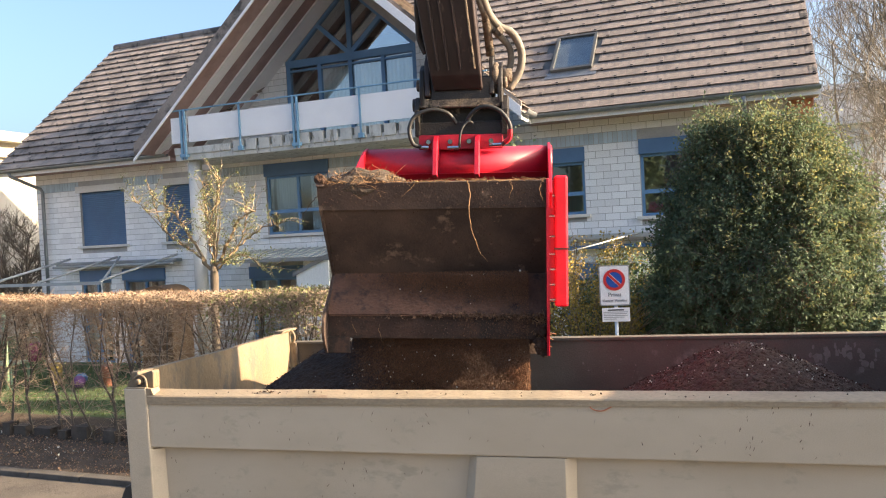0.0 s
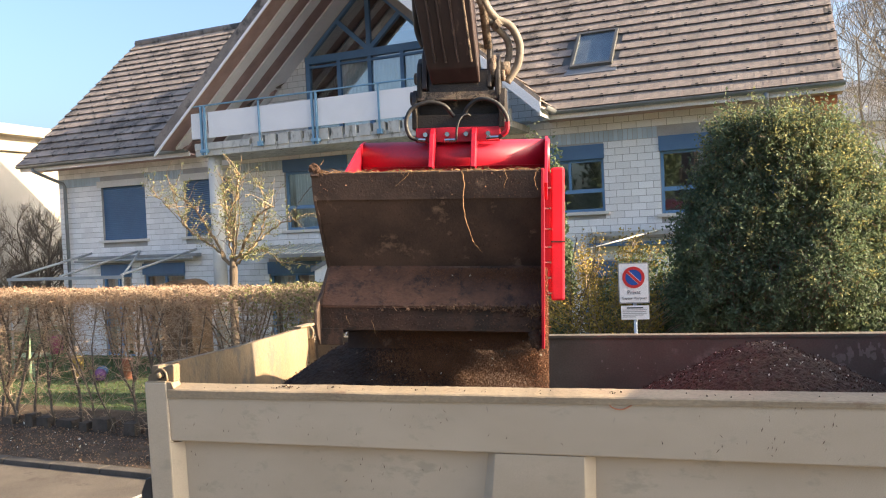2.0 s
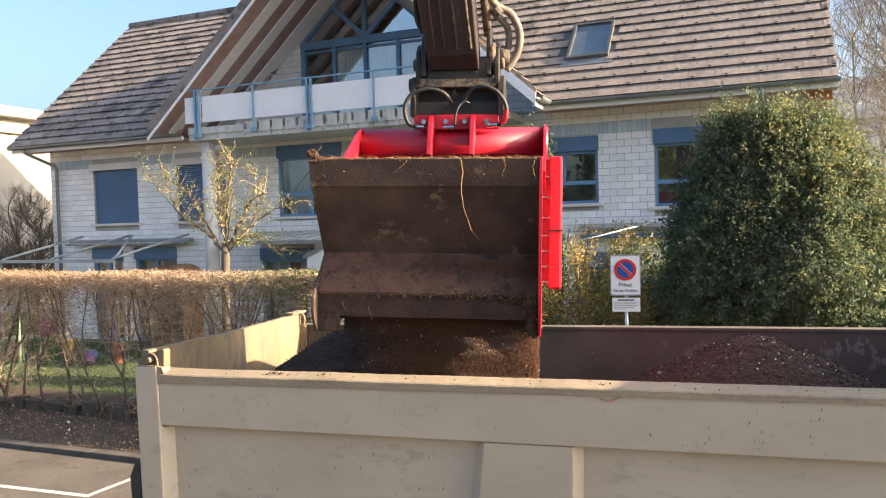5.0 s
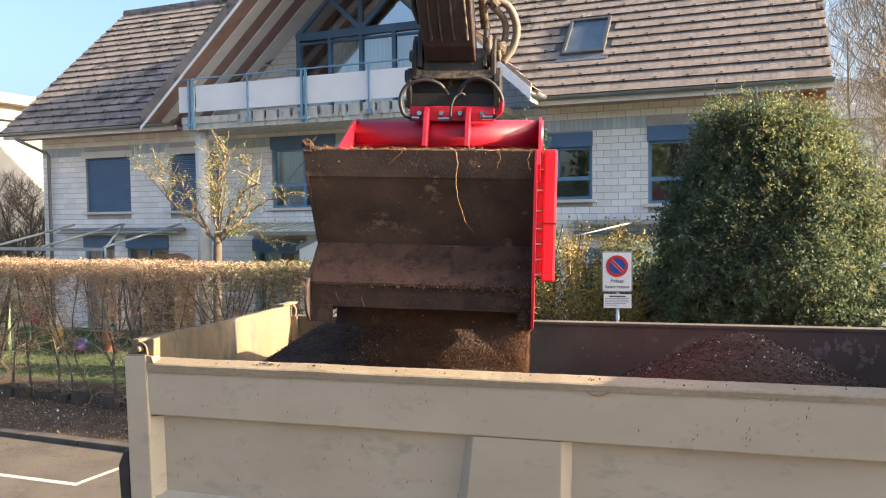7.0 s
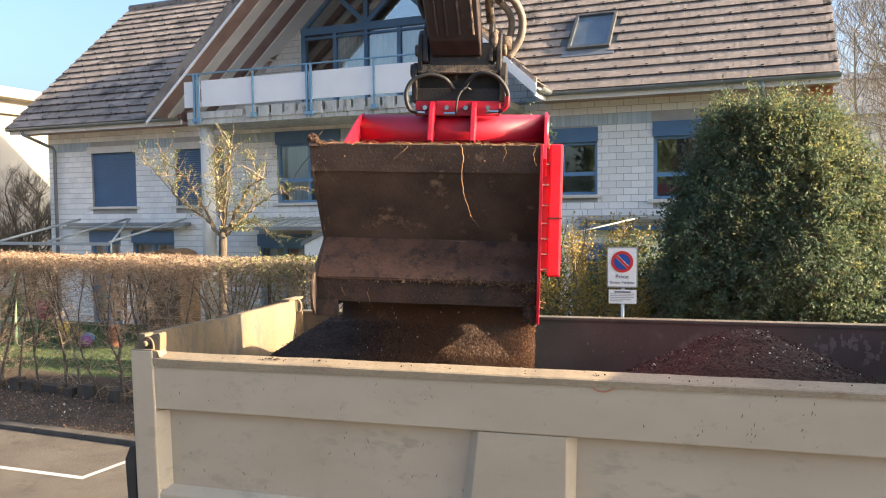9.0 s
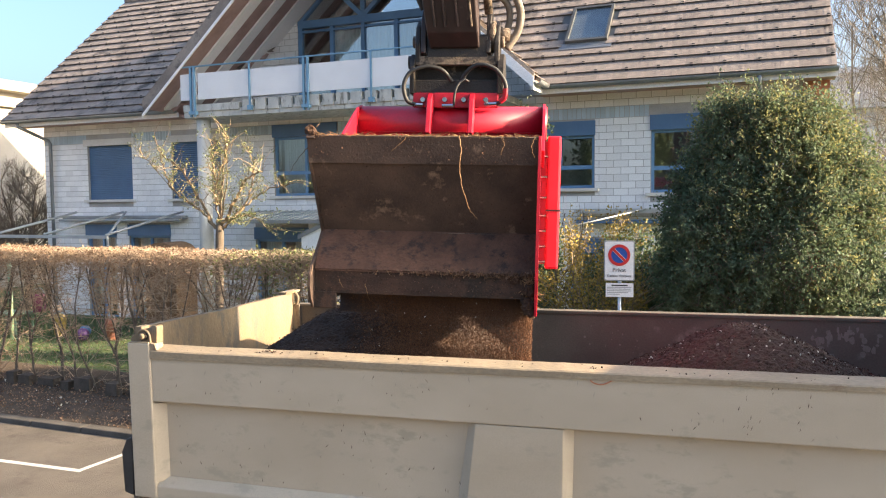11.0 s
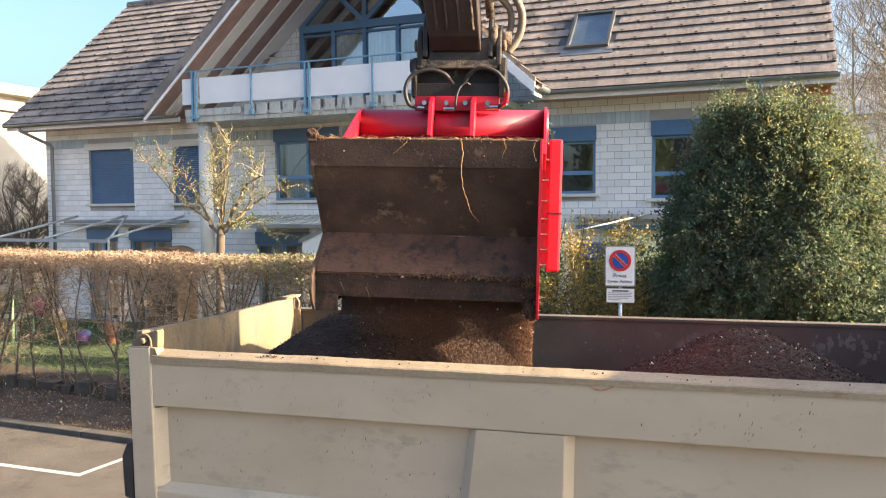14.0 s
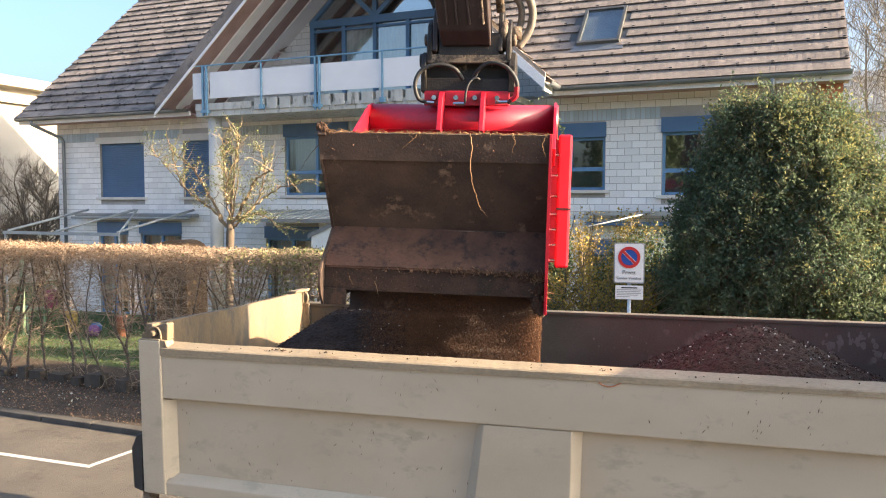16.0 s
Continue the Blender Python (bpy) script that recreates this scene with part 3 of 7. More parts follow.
def house():
    h = thing("house", pose(-8.3, YF, ZG), "white block house with brown tiled roof and blue windows", "house")
    # walls
    bm = bmesh.new()
    for a, b, c, d in solid_cells(XL, XR, ZG - 0.1, 5.50, UPPER + LOWER):
        box(bm, a, YF + 0.02, c, b, YF + 0.34, d)
    bmesh.ops.remove_doubles(bm, verts=bm.verts, dist=0.001)
    part("front_wall", bm, M_MORTAR, h, "white block front wall")
    bm = boxed(XL, YF + 0.34, ZG - 0.1, XL + 0.3, 24.0, 5.5)
    box(bm, XL + 0.3, 23.7, ZG - 0.1, XR - 0.3, 24.0, 5.5)
    box(bm, XL + 0.32, YF + 2.5, ZG, XR - 0.32, YF + 2.6, 5.5)
    part("back_wall", bm, M_PLASTER, h, "white block side and back walls")
    for x0 in (XL, XR - 0.3):
        part("gable_end", prism([(YF + 0.34, 5.5), (24.0, 5.5), (19.45, 5.5 + 0.915 * 3.85)], "x", x0, x0 + 0.3), M_PLASTER, h, "rendered gable end wall")
    part("side_wall", boxed(XR - 0.3, YF + 0.34, ZG - 0.1, XR, 24.0, 5.5), M_PLASTER, h, "rendered side wall")
    part("brick_pier", boxed(XR - 0.42, YF - 0.03, ZG - 0.1, XR + 0.02, YF + 0.018, 5.5), M_ORANGE, h, "orange brick corner pier")
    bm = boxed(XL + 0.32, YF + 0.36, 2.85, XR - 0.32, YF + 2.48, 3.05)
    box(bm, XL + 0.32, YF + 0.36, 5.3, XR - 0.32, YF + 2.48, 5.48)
    part("floor_slab", bm, M_ROOM, h, "inner floors, near-black for unlit rooms")
    # windows
    for (x0, z0, x1, z1), kind in zip(UPPER, ("shut", "shut", "box", "bare", "bare")):
        window(h, x0, z0, x1, z1, kind)
    for (x0, z0, x1, z1), kind in zip(LOWER, ("door", "door", "door", "door", "door")):
        window(h, x0, z0, x1, z1, kind)
    # cross gable wall with its large window
    wx0, wx1, wz0, wz1 = -9.78, -6.46, 5.55, 7.50
    apex = (-8.12, 9.02)

    # the gable wall stands back: its plan is drawn at the facade and grown about the eye height line
    back = 1.068
    grown = Matrix.Translation((0, 0, 3.3)) @ Matrix.Scale(back, 4) @ Matrix.Translation((0, 0, -3.3))

    def set_back(ob):
        r = root_of(h)
        ob.matrix_basis = r.inverted() @ grown @ r @ ob.matrix_basis
        return ob

    def wall_top(x):
        return 3.3 + (gable_roof_z(x * back) - 0.13 - 3.3) / back

    peak = GX / back
    bm = bmesh.new()
    yb0, yb1 = YF + 0.02, YF + 0.34
    polys = [[(-12.2, 5.5), (wx0, 5.5), (wx0, wall_top(wx0))], [(wx1, 5.5), (-4.15, 5.5), (wx1, wall_top(wx1))],
             [(wx0, wz1), apex, (peak, wall_top(peak)), (wx0, wall_top(wx0))], [apex, (wx1, wz1), (wx1, wall_top(wx1)), (peak, wall_top(peak))]]
    for p in polys:
        b2 = prism(p, "y", yb0, yb1)
        tmp = bpy.data.meshes.new("tmp")
        b2.to_mesh(tmp)
        b2.free()
        bm.from_mesh(tmp)
        bpy.data.meshes.remove(tmp)
    set_back(part("gable_wall", bm, M_MORTAR, h, "white block gable wall"))
    y = YF + 0.08

    def bar(bm, a, b, w, d=0.09):
        a, b = Vector((a[0], y, a[1])), Vector((b[0], y, b[1]))
        k = (b - a).normalized()
        s = Vector((-k.z, 0, k.x)) * w / 2
        q = Vector((0, d / 2, 0))
        vs = [bm.verts.new(p) for p in (a - s - q, b - s - q, b + s - q, a + s - q, a - s + q, b - s + q, b + s + q, a + s + q)]
        for f in CUBE_F.tolist():
            bm.faces.new([vs[i] for i in f])

    bm = bmesh.new()
    bar(bm, (wx0, wz1 - 0.06), (wx1, wz1 - 0.06), 0.17, 0.12)
    gw = part("gable_window", bm, M_BLUE, h, "blue-framed triangular gable window")
    for a, b, w, d in (((wx0 + 0.05, wz0), (wx0 + 0.05, wz1), 0.10, 0.09), ((wx1 - 0.05, wz0), (wx1 - 0.05, wz1), 0.10, 0.09), ((wx0 + 0.02, wz1), apex, 0.11, 0.09), ((wx1 - 0.02, wz1), apex, 0.11, 0.09),
                       ((-8.10, wz1), (-8.11, apex[1]), 0.10, 0.08), ((-8.10, wz1), (-8.93, 8.28), 0.10, 0.085), ((-8.10, wz1), (-7.30, 8.24), 0.10, 0.085), ((-8.90, wz0), (-8.90, wz1 - 0.1), 0.09, 0.08),
                       ((-8.10, wz0), (-8.10, wz1 - 0.1), 0.09, 0.08), ((-7.28, wz0), (-7.28, wz1 - 0.1), 0.09, 0.08), ((wx0, wz1 - 0.22), (wx1, wz1 - 0.22), 0.05, 0.07)):
        bm = bmesh.new()
        bar(bm, a, b, w, d)
        part("mullion", bm, M_BLUE, gw)
    for a, b in ((wx0 + 0.05, -8.94), (-8.86, -8.14), (-8.06, -7.32), (-7.24, wx1 - 0.05)):
        p = part("pane", boxed(a, y + 0.005, wz0, b, y + 0.017, wz1 - 0.13), M_CLEARGLASS, gw)
        p.visible_shadow = False
    for pts in ([(wx0 + 0.08, wz1 + 0.02), (-8.15, wz1 + 0.02), (-8.15, apex[1] - 0.06)], [(-8.05, wz1 + 0.02), (wx1 - 0.08, wz1 + 0.02), (-8.05, apex[1] - 0.06)]):
        p = part("pane", prism(pts, "y", y + 0.005, y + 0.017), M_SKYGLASS, gw)
        p.visible_shadow = False
    bm = bmesh.new()
    for a, b in ((-8.95, -8.2), (-8.05, -7.32), (-7.26, wx1 - 0.05)):
        n = 30
        row = [(a + (b - a) * k / n, YF + 0.16 + 0.02 * math.sin(k * 1.6)) for k in range(n + 1)]
        lo, hi = [bm.verts.new((q[0], q[1], wz0)) for q in row], [bm.verts.new((q[0], q[1], wz1 - 0.1)) for q in row]
        for k in range(n):
            bm.faces.new((lo[k], lo[k + 1], hi[k + 1], hi[k]))
    part("curtain", bm, M_CURTAIN, gw, "pale green-white curtain", smooth=True)
    set_back(gw)
    # Near-black sheet paints in the attic's darkness behind the gable glass.
    part("attic_wall", boxed(-12, YF + 2.5, 5.5, -4.5, YF + 2.6, 8.5), M_ROOM, h, "inner attic wall, near-black for unlit depth")
    # main roof decks; the front one is cut along the valleys of the cross gable
    bm = prism([(24.03, 5.50), (19.45, 9.69), (19.45, 9.79), (24.03, 5.60)], "x", -18.5, 1.38)
    part("roof_deck", bm, M_SOFFIT, h, "brown roof boarding")
    bm = bmesh.new()
    edges = [-18.5, GX - 4.68] + [GX - 4.68 + k * 0.26 for k in range(1, 36)] + [GX + 4.68, 1.38]
    for a, b in zip(edges, edges[1:]):
        top = min(gable_roof_z(a), gable_roof_z(b)) if GX - 4.7 < a and b < GX + 4.7 else 0
        y0 = max(14.87, 14.87 + (top - 5.60) / PITCH)
        if y0 < 19.4:
            vs = [bm.verts.new(q) for x in (a, b) for q in ((x, y0, main_roof_z(y0) - 0.10), (x, 19.45, 9.69), (x, 19.45, 9.79), (x, y0, main_roof_z(y0)))]
            for f in ((0, 1, 2, 3), (4, 7, 6, 5), (0, 4, 5, 1), (1, 5, 6, 2), (2, 6, 7, 3), (3, 7, 4, 0)):
                bm.faces.new([vs[k] for k in f])
    bmesh.ops.remove_doubles(bm, verts=bm.verts, dist=0.0005)
    part("roof_deck", bm, M_SOFFIT, h, "brown roof boarding")
    # gable roof deck: underside boards, each visible across the overhang
    for s in (-1, 1):
        bx = GX + s * 4.65
        pts = [(GX, GZ - 0.10), (bx, GZ - 0.10 - 0.905 * 4.65), (bx, GZ - 0.02 - 0.905 * 4.65), (GX, GZ - 0.02)]
        part("gable_roof_deck", prism(pts, "y", GY, 19.3), M_SOFFIT, h, "brown boarded gable roof underside")
        for yy in (GY + 0.49, GY + 1.20, GY + 1.93):
            q = [(GX - s * 0.02, GZ - 0.165), (bx - s * 0.1, GZ - 0.165 - 0.905 * 4.55), (bx - s * 0.1, GZ - 0.11 - 0.905 * 4.55), (GX - s * 0.02, GZ - 0.11)]
            part("rafter", prism(q, "y", yy, yy + (0.31 if yy < GY + 1.5 else 0.52)), M_WHITEWOOD, h, "white-painted rafter")
        # dark barge board, with a white trim below it, deeper on the right slope
        low, deep = (0.26, 0.045) if s < 0 else (0.03, 0.19)
        q = [(GX, GZ - low), (bx, GZ - low - 0.905 * 4.65), (bx, GZ + 0.10 - 0.905 * 4.65), (GX, GZ + 0.10)]
        part("barge_board", prism(q, "y", GY - 0.10, GY - 0.06), M_TILE, h, "dark barge board")
        q = [(GX, GZ - low - deep), (bx, GZ - low - deep - 0.905 * 4.65), (bx, GZ - low + 0.03 - 0.905 * 4.65), (GX, GZ - low + 0.03)]
        part("verge_trim", prism(q, "y", GY - 0.13, GY - 0.103), M_WHITE, h, "white verge trim")
    # gutters, fascias, downpipes
    for a, b in ((-18.5, -12.75), (-3.95, 1.40)):
        part("fascia", boxed(a, 14.90, 5.41, b, 14.95, 5.52), M_WHITE, h, "white fascia board")
        part("soffit", boxed(a, 14.95, 5.44, b, YF, 5.48), M_SOFFIT, h, "brown boarded soffit")
        bm = bmesh.new()
        pr = [(14.82 + 0.075 * math.cos(t), 5.56 + 0.075 * math.sin(t)) for t in np.linspace(math.pi, 2 * math.pi, 9)]
        pr += [(14.82 + 0.066 * math.cos(t), 5.562 + 0.066 * math.sin(t)) for t in np.linspace(2 * math.pi, math.pi, 9)]
        bm.free()
        part("gutter", prism(pr, "x", a, b), M_ZINC, h, "grey zinc gutter")
    part("downpipe", tube(bmesh.new(), [(-17.95, 14.82, 5.49), (-17.95, 14.85, 5.40), (-17.58, 15.46, 5.06), (-17.56, 15.49, 4.98), (-17.56, 15.49, ZG)], 0.045), M_ZINC, h, "grey zinc downpipe", smooth=True)
    part("downpipe", tube(bmesh.new(), [(0.15, 14.82, 5.50), (0.15, 14.84, 5.38), (0.15, 15.44, 5.02), (0.15, 15.49, 4.9), (0.15, 15.49, ZG)], 0.045), M_ZINC, h, "grey zinc downpipe", smooth=True)
    ex, ez = GX + 4.72, GZ - 0.905 * 4.72
    pr = [(ex + 0.075 * math.cos(t), ez + 0.075 * math.sin(t)) for t in np.linspace(math.pi, 2 * math.pi, 9)]
    pr += [(ex + 0.066 * math.cos(t), ez + 0.002 + 0.066 * math.sin(t)) for t in np.linspace(2 * math.pi, math.pi, 9)]
    part("gutter", prism(pr, "y", GY - 0.12, 14.86), M_ZINC, h, "grey zinc gutter of the gable")
    part("fascia", boxed(GX + 4.57, GY - 0.02, ez - 0.16, GX + 4.62, 14.89, ez + 0.02), M_WHITE, h, "white gable fascia board")
    # balcony
    bm = boxed(-11.95, 14.20, 5.27, -4.4, YF + 0.02, 5.40)
    box(bm, -11.95, 14.20, 5.40, -4.4, 14.34, 5.44)
    slab = part("balcony_slab", bm, M_CONC, h, "stained concrete balcony slab")
    # Hidden from below; added pale to reflect light up to rafters and soffit.
    part("balcony_floor", boxed(-11.9, YF + 0.03, 5.50, -4.4, 16.62, 5.53), M_COLUMN, slab, "pale balcony floor, added to bounce light onto the soffit")
    x = -10.35
    while x < -4.5:
        part("edge_block", boxed(x, 14.17, 5.36, x + 0.27, 14.34, 5.61, bevel=0.012), M_CONC, slab)
        x += 0.335
    part("edge_block", boxed(-11.95, 14.17, 5.40, -10.43, 14.34, 5.56, bevel=0.01), M_CONC, slab)
    for a, b in ((-11.98, -11.55), (-11.50, -8.645), (-8.625, -5.6), (-5.58, -4.4)):
        part("balcony_panel", boxed(a, 14.135, 5.66, b, 14.165, 6.24), M_WHITE, h, "white balustrade panel")
    for x in (-11.62, -8.68, -5.62):
        bm = bmesh.new()
        for dx in (-0.05, 0.05):
            box(bm, x + dx - 0.02, 14.08, 5.28, x + dx + 0.02, 14.13, 6.38)
        box(bm, x - 0.09, 14.06, 5.33, x + 0.09, 14.168, 5.40)
        part("railing_post", bm, M_RAILBLUE, h, "light blue steel post")
    for x in (-10.1, -7.15):
        bm = boxed(x - 0.015, 14.09, 5.42, x + 0.015, 14.13, 6.38)
        box(bm, x - 0.05, 14.08, 5.36, x + 0.05, 14.168, 5.46)
        part("railing_post", bm, M_RAILBLUE, h, "slim light blue steel post")
    part("handrail", tube(bmesh.new(), [(-11.9, 14.11, 6.39), (-4.4, 14.11, 6.39)], 0.018, 8), M_RAILBLUE, h, "light blue tubular handrail")
    part("column", tube(bmesh.new(), [(-11.62, 14.45, ZG), (-11.62, 14.45, 5.27)], 0.155, 24), M_COLUMN, h, "round grey concrete column", smooth=True)
    # skylight
    k = Matrix.Translation((-3.55, 15.84, main_roof_z(15.84))) @ Euler((math.atan(PITCH), 0, 0)).to_matrix().to_4x4()
    bm = bmesh.new()
    for a in ((0, 0, 0.86, 0.07), (0, 1.29, 0.86, 1.36), (0, 0.07, 0.055, 1.29), (0.805, 0.07, 0.86, 1.29)):
        box(bm, a[0], a[1], 0, a[2], a[3], 0.12, k)
    sk = part("skylight", bm, M_DARKZINC, h, "grey framed roof window")
    # Grey sheet under the pane, added to stand for the sky's reflection.
    box_in = boxed(0.055, 0.07, 0.03, 0.805, 1.29, 0.05, k)
    part("blind", box_in, M_ZINC, sk, "grey sheet added for the sky tone in the roof window")
    p = part("pane", boxed(0.055, 0.07, 0.085, 0.805, 1.29, 0.097, k), M_GLASS, sk)
    p.visible_shadow = False
    part("flashing", boxed(-0.1, -0.22, 0.03, 0.96, 0.0, 0.055, k), M_ZINC, sk, "grey lead flashing")
    for a, b in ((-0.24, -0.004), (0.864, 1.20)):
        part("flashing", boxed(a, -0.1, 0.012, b, 1.55, 0.028, k), M_DARKZINC, sk, "dark side flashing")
    # lower awning and porch roofs
    part("awning_box", boxed(-3.25, 15.30, 3.06, 0.3, YF - 0.035, 3.15), M_GALV, h, "slim grey awning box")
    part("awning_arm", tube(bmesh.new(), [(-1.85, 15.32, 3.14), (-2.85, 13.75, 2.88)], 0.018, 8), M_GALV, h, "white slanting awning arm", smooth=True)
    part("porch_beam", boxed(-3.25, 15.35, 2.86, 0.3, YF - 0.035, 2.93), M_SHUTTER, h, "blue porch beam")
    porch = part("porch_roof", prism([(14.2, 2.90), (15.5, 3.10), (15.5, 3.15), (14.2, 2.95)], "x", -11.1, -8.1), M_AWN, h, "grey sheet porch roof")
    for k in range(16):
        x = -11.08 + k * 0.195
        part("seam", prism([(14.21, 2.952), (15.49, 3.149), (15.49, 3.172), (14.21, 2.975)], "x", x, x + 0.022), M_AWN, porch)
    part("front_edge", boxed(-11.12, 14.16, 2.885, -8.08, 14.197, 2.965), M_ZINC, porch, "dark front edge")
    screen = part("porch_screen", prism([(-8.95, ZG), (-8.95, 2.58), (-8.15, 2.92), (-8.15, ZG)], "y", 14.24, 14.27), M_CURTAIN, h, "frosted white porch side screen")
    part("screen_rail", prism([(-9.02, 2.55), (-8.13, 2.93), (-8.13, 3.02), (-9.02, 2.64)], "y", 14.205, 14.238), M_ZINC, screen, "grey slanting top rail")
    # blocks: joints are recessed, blocks stand proud
    holes = [(a - 0.01, b - 0.07, c + 0.01, d + (0.18 if i < 2 else 0.06)) for i, (a, b, c, d) in enumerate(UPPER)] + [(a - 0.01, b, c + 0.01, d + 0.05) for a, b, c, d in LOWER]
    single, joined, blue = [], [], []
    course = 0
    z = ZG
    while z < 8.8:
        soldier = 4.90 <= z < 5.04
        wdt = 0.095 if soldier else 0.290
        x = (XL if z < 5.4 else -12.6) - (0.146 if course % 2 else 0) * (0 if soldier else 1)
        hgt = 0.213 if soldier else 0.129
        while x < XR:
            a, b = max(x, XL), min(x + wdt - 0.011, XR - 0.43)
            x += wdt
            if z >= 5.45:
                if not (-12.9 < a < -3.9):
                    continue
                if min(wall_top(a), wall_top(b)) < z + hgt:
                    for q in range(6):
                        s, e = a + (b - a) * q / 6, a + (b - a) * (q + 1) / 6
                        t = min(hgt, min(wall_top(s), wall_top(e)) - z)
                        if t > 0.015 and (e < wx0 or s > wx1 or z > apex[1]):
                            joined.append((s, YF + 0.012, z, e, YF + 0.03, z + t))
                    continue
                if b > wx0 and a < wx1 and z < 7.5:
                    if a < wx0 - 0.03:
                        b = wx0
                    elif b > wx1 + 0.03:
                        a = wx1
                    else:
                        continue
                elif z + hgt >= 7.5 and z < apex[1] and abs((a + b) / 2 - apex[0]) < 1.66 * (apex[1] - z) / 1.52 + 0.1:
                    continue
            pieces = [(a, b)]
            for q in holes:
                if z + hgt > q[1] and z < q[3]:
                    nxt = []
                    for s, e in pieces:
                        if e <= q[0] or s >= q[2]:
                            nxt.append((s, e))
                        else:
                            if s < q[0]:
                                nxt.append((s, q[0]))
                            if e > q[2]:
                                nxt.append((q[2], e))
                    pieces = nxt
            for s, e in pieces:
                if e - s < 0.03:
                    continue
                j = random.uniform(0.010, 0.014)
                r = (s, YF + j, z, e, YF + 0.03, z + hgt)
                if soldier:
                    blue.append(r)
                elif e - s > 0.278 and -3.2 < s < 0.9 and 3.1 < z < 5.4 and len(single) < 300:
                    single.append(r)
                else:
                    joined.append(r)
        z += hgt + 0.011
        course += 1
    v, f = boxes_arrays([q for q in joined if q[2] < 5.45])
    raw("block_field", v, f, M_BLOCK, h, "white sand-lime blocks", "stuff")
    v, f = boxes_arrays([q for q in joined if q[2] >= 5.45])
    set_back(raw("block_field", v, f, M_BLOCK, h, "white sand-lime blocks", "stuff"))
    v, f = boxes_arrays(blue)
    raw("soldier_course", v, f, M_BLUEBLOCK, h, "grey-blue upright blocks", "stuff")
    base = bpy.data.meshes.new("block")
    bm = boxed(0, 0, 0, 0.279, 0.018, 0.129)
    bm.to_mesh(base)
    bm.free()
    base.materials.append(M_BLOCK)
    inv = root_of(h).inverted()
    for r in single:
        o = new("block", base)
        o.parent, o.matrix_basis = h, inv @ Matrix.Translation(r[:3])
    # roof tiles
    places = []
    turn = Euler((math.atan(PITCH), 0, 0)).to_matrix().to_4x4()
    step = 0.325
    cosp = math.cos(math.atan(PITCH))
    for row in range(19):
        yy = 14.80 + row * step * cosp
        for k in range(69 if row % 2 else 68):
            # every second course starts and ends with a half tile
            half = row % 2 and k in (0, 68)
            x = -18.52 + k * 0.2925 - (0.14625 if row % 2 and k else 0.0)
            zz = main_roof_z(yy)
            end = x + (0.29 if x > GX else 0.0)
            if gable_roof_z(end) > zz + 0.10:
                continue
            if -3.75 < x < -2.75 and 15.75 < yy < 16.85:
                continue
            near = x > -3.9 and row < 14 and not half
            places.append((Matrix.Translation((x, yy, zz + random.uniform(0, 0.003))) @ turn @ Matrix.Diagonal((0.5 if half else 1.0, 1, 1, 1)), near))
    for s in (-1, 1):
        t2 = Matrix.Rotation(math.pi / 2 * -s, 4, "Z") @ Euler((math.atan(0.905), 0, 0)).to_matrix().to_4x4()
        for row in range(18):
            d = 4.7 - row * step * math.cos(math.atan(0.905))
            if d < 0.1:
                continue
            for k in range(20):
                yy = GY - 0.05 + k * 0.2925 + (0.29 if s < 0 else 0.0)
                x = GX + s * d
                if main_roof_z(yy) > gable_roof_z(x) + 0.1:
                    continue
                places.append((Matrix.Translation((x, yy if s > 0 else yy, gable_roof_z(x) - 0.02)) @ (Matrix.Rotation(s * math.pi / 2, 4, "Z") @ Euler((math.atan(0.905), 0, 0)).to_matrix().to_4x4()), False))
    add_tiles(h, places, 300)
    # snow stops: small dark hooks on the lower edge of some tiles
    hooks = []
    for row in range(1, 18):
        yy = 14.80 + row * step * cosp
        x = -18.3 + (row % 2) * 0.29
        while x < 1.3:
            zz = main_roof_z(yy)
            if gable_roof_z(x) < zz - 0.05 and not (-3.8 < x < -2.6 and 15.6 < yy < 16.9):
                hooks.append((x, yy - 0.024, zz + 0.02, x + 0.055, yy + 0.012, zz + 0.082))
            x += 0.585
    v, f = boxes_arrays(hooks)
    raw("snow_guard", v, f, M_RUBBER, h, "small dark snow stops", "stuff")
    bm = tube(bmesh.new(), [(-18.5, 19.45, 9.80), (1.38, 19.45, 9.80)], 0.13, 10)
    part("ridge", bm, M_TILE, h, "rounded brown ridge tiles", smooth=True)
    return h


